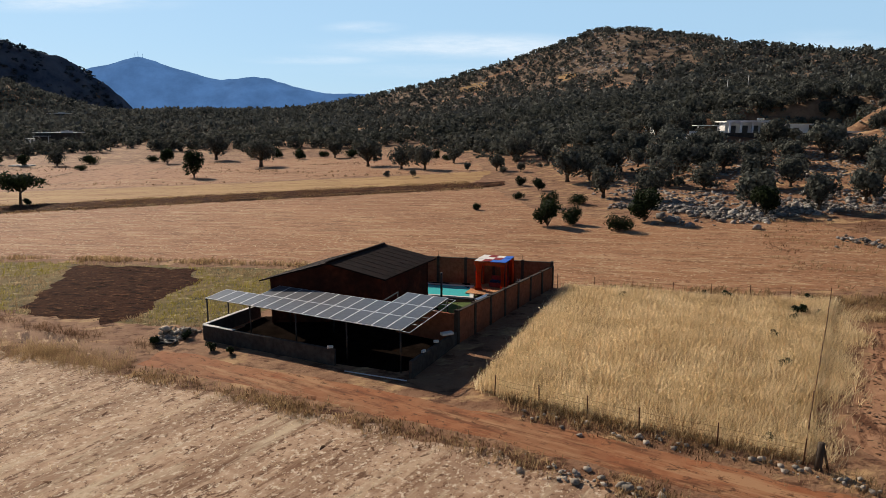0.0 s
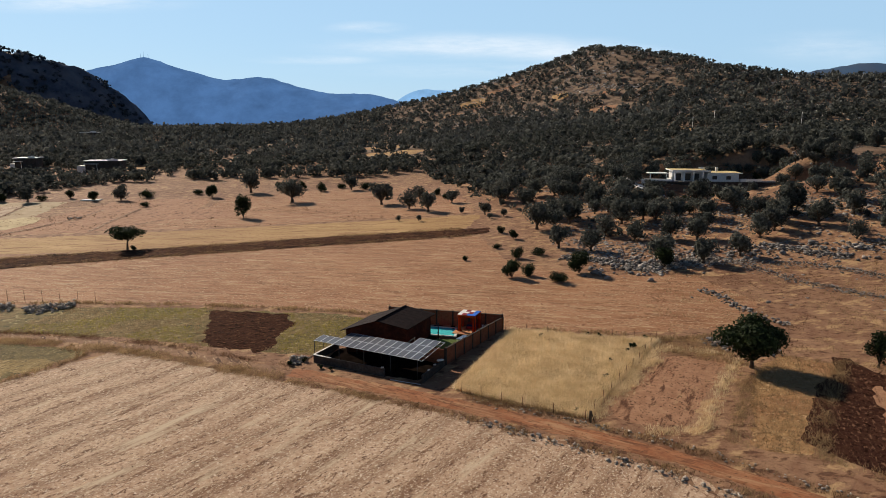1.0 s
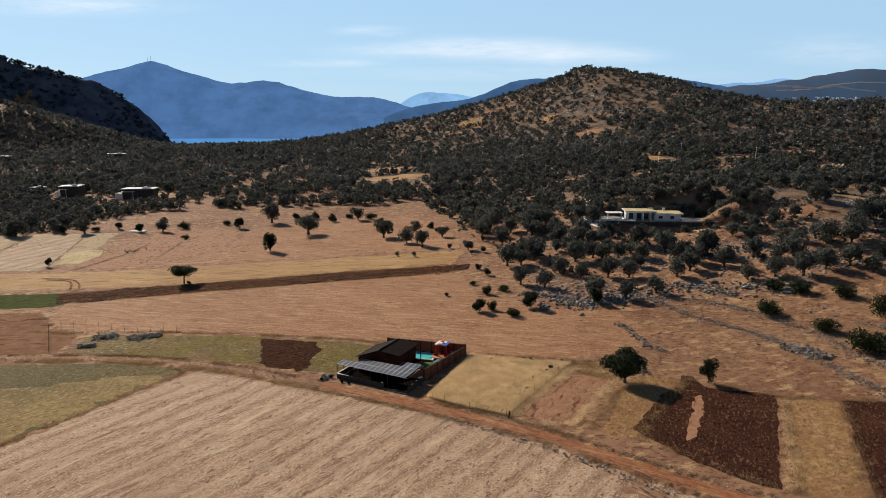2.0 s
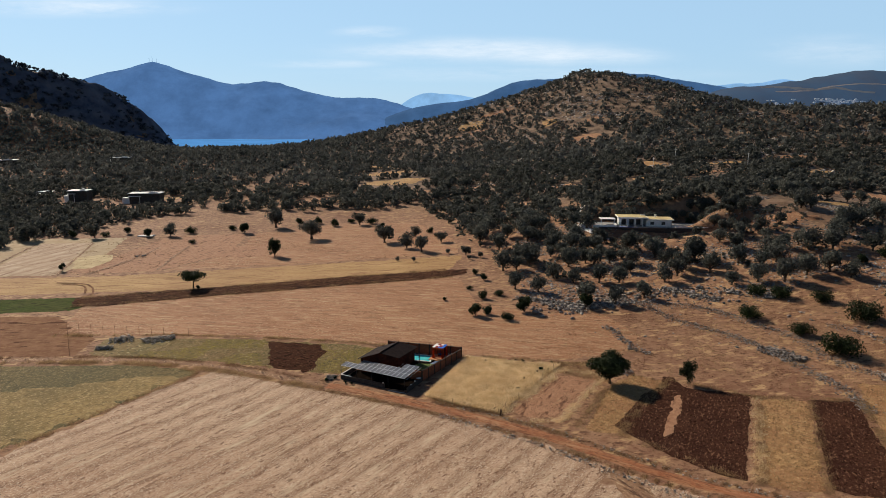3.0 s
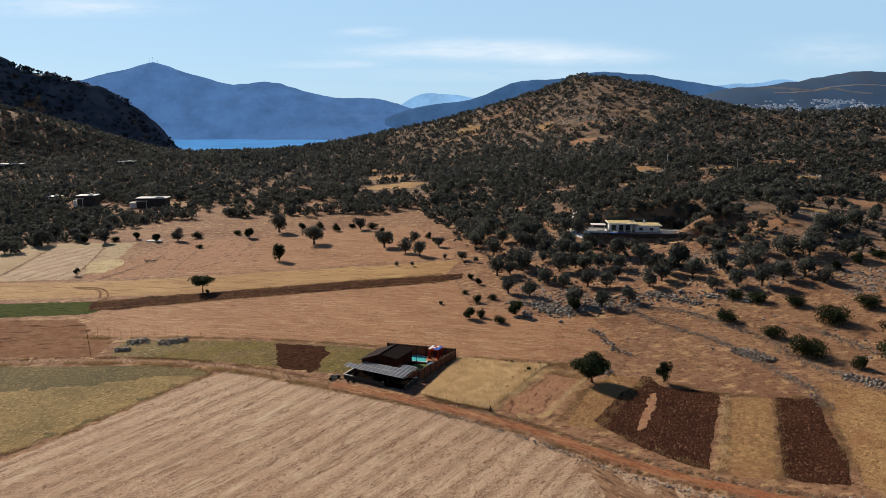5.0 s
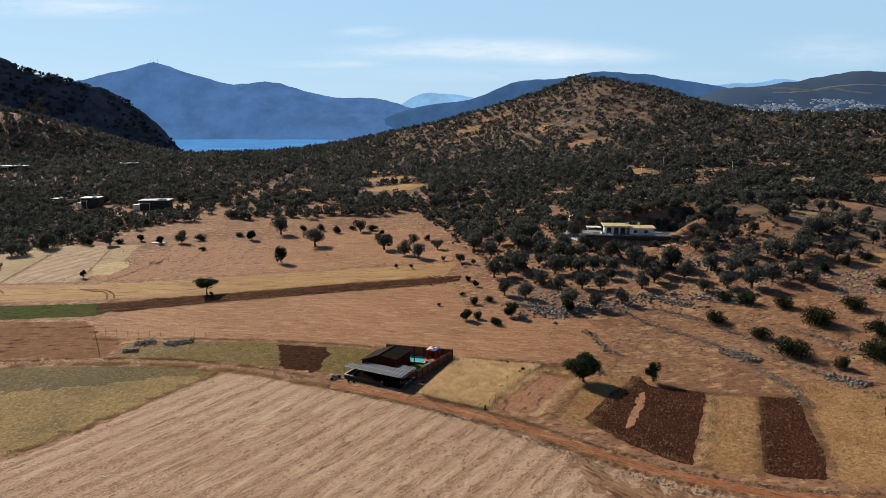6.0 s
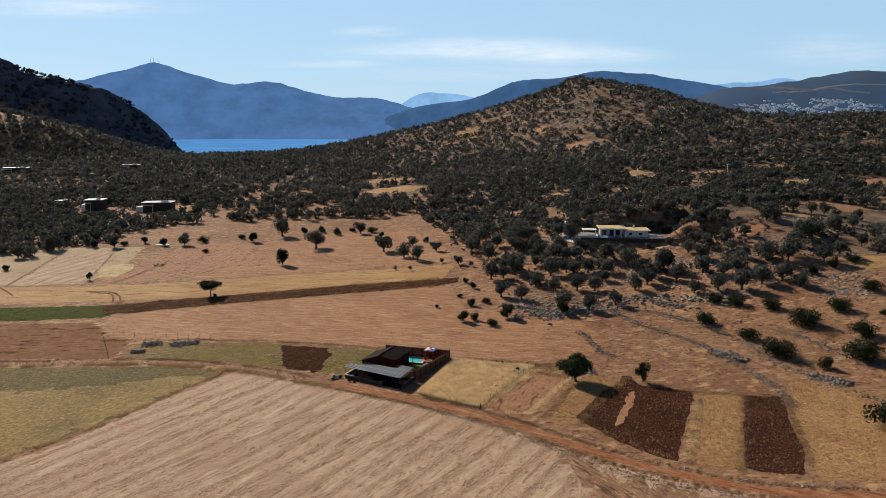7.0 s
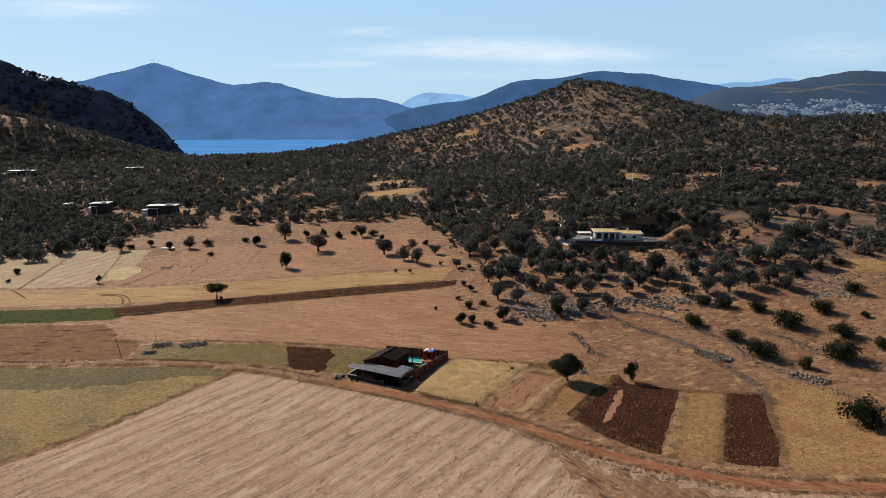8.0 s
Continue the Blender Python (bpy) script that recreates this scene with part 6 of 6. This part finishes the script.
PL_W = [(-36.5, 81.8), (-30, 80.8), (-23.9, 79.5), (-21.6, 74.3), (-22.4, 70.8), (-22, 66), (-23.4, 63.2), (-30.4, 65.1), (-32.4, 67.4), (-34.6, 75)]
scatter("soil_clods", in_poly(PL_W, 4000, 94), stones, 0.06, 0.22, M["plough_l"], "dark clods on ploughed soil", "clods", 95, 0.02)
scatter("soil_clods", in_poly([(35, 36.5), (51, 20.5), (64.5, 50.5), (57, 55), (50.5, 59.5), (44, 50)], 6000, 96), stones, 0.08, 0.28, M["plough"], "dark clods on ploughed soil", "clods", 97, 0.02)
scatter("soil_clods", in_poly([(60, 17.6), (70.5, 15.6), (82, 48), (73.6, 48.8)], 4000, 110), stones, 0.08, 0.28, M["plough"], "dark clods on the narrow plot", "clods", 111, 0.02)
scatter("soil_clods", in_poly([(17.8, 45), (20, 42.4), (25.1, 42.4), (31.2, 52), (36, 59.8), (29.6, 61.4)], 4500, 112), stones, 0.08, 0.3, M["trash"], "reddish clods on the tilled plot", "clods", 113, 0.02)
wdx, wdy = in_poly([(-60, 85.5), (-38, 83.5), (-8, 76), (-16, 61), (-33, 66), (-45, 69.5), (-64, 73)], 16000, 98)
free = ~inside(wdx, wdy, PL_W)
tone = np.array([noise.noise((a * 0.09, b * 0.09, 2)) for a, b in zip(wdx, wdy)])
pick = free & (tone > -0.02)
blades("weeds", (wdx[pick], wdy[pick]), 0.25, 0.02, M["greenweed"], "yellow-green weeds beside the yard", 99, 2)
pick = free & (tone <= -0.02)
blades("weeds", (wdx[pick], wdy[pick]), 0.25, 0.02, M["weed"], "brown dry weeds beside the yard", 108, 2)
blades("edge_grass", beside([(-92, 88.5), (-61, 88), (-38, 85), (-15, 80.3), (-8, 78)], 0, 0.5, 14, 100), 0.35, 0.04, M["weed"], "dry grass along the field edge", 101)
blades("edge_grass", beside([(9.5, 71.8), (25, 69), (30, 67), (38, 68)], 0, 0.5, 16, 102), 0.4, 0.04, M["weed"], "dry grass along the field edge", 103)
blades("edge_grass", beside([(-51, 66), (-46, 63), (-51.5, 55), (-63, 35), (-76, 19)], 0, 0.5, 12, 104), 0.35, 0.04, M["weed"], "dry grass between stubble and crop", 105)
blades("edge_grass", beside([(29.5, 66), (28, 62), (15.6, 43)], -0.5, 0.5, 60, 106), 0.45, 0.011, M["straw"], "tall dry grass along the fence", 107)

sx_, sy_ = in_poly([(28, 69), (36, 60), (46, 62), (60, 57), (82, 50), (112, 30), (125, 60), (110, 112), (50, 104), (40, 104)], 26000, 130)
tone = np.array([noise.noise((a * 0.12, b * 0.12, 5)) for a, b in zip(sx_, sy_)])
blades("slope_weeds", (sx_[tone > 0.05], sy_[tone > 0.05]), 0.28, 0.022, M["weed"], "dry weeds scattered over the slope", 131, 3, 0.5)
blades("slope_weeds", (sx_[tone < -0.22], sy_[tone < -0.22]), 0.22, 0.022, M["darkweed"], "brown weeds scattered over the slope", 132, 3, 0.5)
mx_, my_ = in_poly([(22, 32.3), (27, 29.8), (30.5, 22), (29.3, 15.5), (31, 6), (40, -6), (56, -6), (64, 7.6), (50, 12.6), (41, 17.4), (32, 23.6)], 7000, 133)
blades("margin_weeds", (mx_, my_), 0.2, 0.014, M["darkweed"], "low brown weeds at the end of the stubble", 134, 3, 0.6)
for x, y, s in ((25.2, 63.4, 0.8), (24.4, 62.4, 0.5), (19.5, 54.0, 0.5), (21.3, 58.7, 0.5), (13.8, 67.9, 0.5), (22.1, 67.6, 0.6), (14.4, 45.2, 0.4), (13.8, 70.4, 0.35), (20.5, 68.6, 0.4), (28.2, 67.2, 0.5), (26.8, 63.5, 0.4)):
    put(mini[0], x, y, s, x)

blades("plot_straw", beside([(16.5, 44.2), (29.5, 63.5), (37.5, 61.5)], 0, 0.5, 45, 210), 0.4, 0.014, M["straw"], "tall bright straw round the tilled plot", 211, 3, 0.4)
blades("plot_straw", beside([(20.5, 41), (26, 41), (32.5, 52), (38, 60.5)], 0, 0.45, 40, 212), 0.35, 0.014, M["straw"], "tall bright straw round the tilled plot", 213, 3, 0.4)
blades("plot_straw", beside([(64.4, 50.5), (52, 21.5)], 0, 0.6, 24, 214), 0.3, 0.02, M["straw"], "pale straw beside the ploughed plot", 215, 3, 0.4)
for k, (line, off) in enumerate((([(35, 36.5), (51, 20.5)], 0), ([(51.4, 20.4), (64.8, 50.5)], 0), ([(59.8, 17.8), (73.3, 48.6)], 0), ([(70.9, 15.3), (82.3, 48)], 0), ([(44, 50), (50.5, 59.5), (57, 55), (64.5, 50.5), (82, 48)], 0), ([(28, 38.5), (37, 55)], 0), ([(35, 36.5), (44, 50)], 0))):
    blades("plot_edge_weeds", beside(line, off, 0.55, 34, 140 + k), 0.3, 0.018, M["weed"], "dry weeds along the edge of a plot", 150 + k, 3, 0.5)

tx_, ty_ = in_poly([(-95, 90), (-98, 111), (-63, 125), (2, 138), (14, 112), (30, 102), (47, 101), (52, 84), (44, 72), (9, 72), (-38, 85)], 9000, 160)
tone = np.array([noise.noise((a * 0.05, b * 0.25, 11)) for a, b in zip(tx_, ty_)])
blades("field_tufts", (tx_[tone > 0.12], ty_[tone > 0.12]), 0.1, 0.02, M["darkweed"], "dark dry tufts on the harvested field", 161, 3, 0.6)
blades("field_tufts", (tx_[tone < -0.15], ty_[tone < -0.15]), 0.12, 0.016, M["straw"], "pale straw lying on the harvested field", 162, 3, 0.9)
fx_, fy_ = in_poly([(-200, 150), (-110, 152), (-20, 168), (8, 175), (8, 200), (-10, 250), (-84, 224), (-135, 216), (-200, 195)], 5000, 163)
tone = np.array([noise.noise((a * 0.03, b * 0.1, 12)) for a, b in zip(fx_, fy_)])
blades("field_tufts", (fx_[tone > 0.1], fy_[tone > 0.1]), 0.35, 0.06, M["darkweed"], "dry tufts on the far fields", 164, 3, 0.6)

# ---- villa on the slope ----


def block(name, parent, sx, sy, sz, x, y, z, material, label="", bevel=0.02):
    return part(name, box_bm(sx, sy, sz, x, y, z, bevel), material, parent, label)


VZ = 9.5
villa = empty("villa", from_axes((82.0, 190.0, VZ), 0.995, -0.1), "white flat-roofed villa with a yellow roof above a grey wall", "house")
block("retaining_wall", villa, 40, 0.5, 4.2, 2, -8.5, -2.4, M["block"], "dark grey retaining wall")
block("terrace", villa, 40, 16.5, 2.2, 2, -0.2, -1.0, M["grey"])
block("body", villa, 9.5, 8, 2.5, 5.7, 2.5, 1.2, M["white"])
block("body", villa, 9, 5, 3.1, -4.5, 4, 1.2, M["white"])
block("roof", villa, 11.5, 10, 0.3, -4.2, 2.4, 4.3, M["white"], "flat white roof slab")
block("roof_screed", villa, 11.0, 9.4, 0.05, -4.2, 2.5, 4.6, M["yellow"], "yellow roof screed")
block("roof", villa, 10, 8.6, 0.28, 6.4, 2.4, 3.7, M["white"], "lower flat white roof slab")
block("roof_screed", villa, 9.5, 8.0, 0.05, 6.4, 2.5, 3.98, M["yellow"], "lower yellow roof screed")
block("parapet", villa, 11.5, 0.2, 0.3, -4.2, -2.6, 4.5, M["white"])
for x in (-9, -6.2, -3.4, -0.6):
    block("pillar", villa, 0.4, 0.4, 3.1, x, -2.2, 1.2, M["white"])
for x in (-7.2, -4.2, -1.6):
    w = block("window", villa, 1.7, 0.1, 2.2, x, 1.46, 1.3, M["dark"], "dark glazed door")
for x in (3.2, 7.4):
    w = block("window", villa, 1.4, 0.1, 1.1, x, -1.54, 1.9, M["dark"], "dark window")
block("side_wall", villa, 9, 0.3, 1.3, 15, -3, 1.0, M["cap"])
block("pool", villa, 7, 3, 0.1, -6, -5.3, 1.2, M["cloth_blue"], "blue pool")
block("terrace_parapet", villa, 12, 0.3, 1.1, 16.5, -8.4, 1.2, M["cap"], "pale terrace parapet")
block("terrace_parapet", villa, 0.3, 9, 1.1, 22.2, -4, 1.2, M["cap"], "pale terrace parapet")
block("balustrade", villa, 14, 0.15, 0.35, -4.5, -7.2, 1.2, M["white"])
tank = block("water_heater", villa, 1.8, 0.6, 0.6, 0.2, 3, 4.85, M["white"], "white roof water heater", 0.15)
block("chimney", villa, 0.7, 0.7, 1.3, 5.5, 5, 3.9, M["white"])
sheet("villa_drive", ribbon(smooth_line([(66, 177), (60, 184), (58, 194), (58.5, 206), (62, 218), (72, 232), (90, 246), (115, 252)]), 3.0), M["cap"], 0.2, "pale concrete drive with a low wall", "drive", amp=0.15)
block("drive_wall", villa, 0.35, 16, 1.2, -22.5, 5, 0.6, M["cap"], "low white wall beside the drive")
block("garden_wall", villa, 9, 0.3, 1.3, -15.5, -6.5, 0.9, M["white"], "white garden wall")
block("garden_wall", villa, 0.3, 6, 1.3, -11, -3.5, 1.0, M["white"], "white garden wall")
block("pool_rim", villa, 8, 4, 0.14, -6, -5.3, 1.06, M["white"], "white pool rim")
block("pergola", villa, 6, 4.5, 0.2, -13.5, 2.5, 3.4, M["white"], "white pergola slab beside the house")
for x in (-16, -11):
    block("pillar", villa, 0.3, 0.3, 2.4, x, 0.6, 1.1, M["white"])
for x, y, w in ((103, 184, 3.4), (106, 189, 3.8), (109, 193, 4.2), (112, 189, 4.0), (113, 183, 3.6), (108, 197, 4.4), (102, 197, 3.6), (98, 203, 4.2), (116, 194, 4.4)):
    put(bushes[1], x, y, w / 4.7, x)
for i in range(16):
    put(olives[i % 4], 106 + 4.6 * (i % 4) + rng.uniform(-1.2, 1.2), 178 + 7 * (i // 4) + rng.uniform(-2, 2), rng.uniform(0.7, 1.0), i)
for i in range(12):
    put(olives[i % 4], 88 + 3.4 * (i % 6) + rng.uniform(-1, 1), 201 + 6 * (i // 6) + rng.uniform(-2, 2), rng.uniform(0.7, 1.0), i)

# ---- farm buildings in the wood ----


def farm(x, y, w, d, h, turn, label, roof):
    ob = empty("farm_building", Matrix.Translation((x, y, h1(x, y) - 0.2)) @ Matrix.Rotation(turn, 4, "Z"), label, "house", "farm buildings")
    block("body", ob, w, d, h, 0, 0, 0, M["block"])
    block("roof", ob, w + 1.2, d + 1.2, 0.3, 0, 0, h, M[roof], "pale flat roof")
    for k in range(int(w / 3)):
        block("window", ob, 1.3, 0.1, 1.2, -w / 2 + 1.6 + 3 * k, -d / 2 - 0.02, h * 0.4, M["dark"])
    block("porch", ob, w * 0.4, 2.2, 0.2, -w * 0.3, -d / 2 - 1.1, h * 0.75, M["white"])
    for s in (-1, 1):
        block("porch_post", ob, 0.2, 0.2, h * 0.75, -w * 0.3 + s * w * 0.18, -d / 2 - 2.0, 0, M["white"])
    block("annex", ob, w * 0.24, d * 0.6, h * 0.6, -w * 0.62, -d * 0.2, 0, M["white"], "white annex")
    block("parapet", ob, w * 0.3, 0.3, 0.7, w * 0.3, -d / 2, h + 0.3, M["white"], "white parapet")
    block("tank", ob, 1.6, 0.7, 0.8, w * 0.2, 0, h + 0.3, M["white"], "white roof water heater", 0.1)
    return ob


farm(-213, 322, 10, 8, 6.5, 0.15, "grey two-storey farm building with a pale flat roof", "white")
farm(-172, 319, 17, 8, 5.8, 0.1, "long dark farm building with a pale roof", "white")
farm(-370, 490, 20, 9, 4.5, 0.2, "far white farm building among trees", "white")
farm(-275, 500, 14, 8, 4.5, 0.2, "far white farm building among trees", "white")
farm(-242, 336, 7, 5, 3.2, 0.1, "small shed with a pale roof", "white")
sl = part("white_slab", box_bm(6.5, 3.2, 0.35, 0, 0, 0, 0.03), M["cap"], None)
sl.matrix_world = Matrix.Translation((-128.5, 221, h1(-128.5, 221)))
tagged(sl, "white concrete slab at the edge of the field", "slab")
stone_row("stone_heap", [(-114, 180), (-110, 180.5)], 16, 2.2, 0.3, 0.7, 0.8, "low heap of earth and stones in the field", 66)
put(bushes[0], -72.0, 131.8, 0.45, 1.0)

# poles on the hillside
for x, y in ((118, 300), (172, 305), (140, 330)):
    po = empty("utility_pole", Matrix.Translation((x, y, h1(x, y))), "thin pale utility pole on the wooded slope", "pole", "utility poles")
    tube_part("pole", [(0, 0, -0.5), (0, 0, 9.5)], [0.16, 0.11], M["cap"], po, 6)
    part("cross_arm", box_bm(1.6, 0.12, 0.12, 0, 0, 8.8, 0.01), M["cap"], po)

# templates stand among the wood
for k, ob in enumerate(olives):
    ob.matrix_world = Matrix.Translation((96 + 8 * k, 150 + 3 * k, h1(96 + 8 * k, 150 + 3 * k)))
for k, ob in enumerate(bushes):
    ob.matrix_world = Matrix.Translation((126 + 9 * k, 122 + 4 * k, h1(126 + 9 * k, 122 + 4 * k)))
for k, ob in enumerate(mini):
    ob.matrix_world = Matrix.Translation((118 + 5 * k, 136 + 3 * k, h1(118 + 5 * k, 136 + 3 * k)))

# ---- plan units to metres ----
for ob in list(scene.objects):
    if ob.parent is None and ob.type in ("MESH", "EMPTY"):
        ob.matrix_basis = Matrix.Scale(UNIT, 4) @ ob.matrix_basis
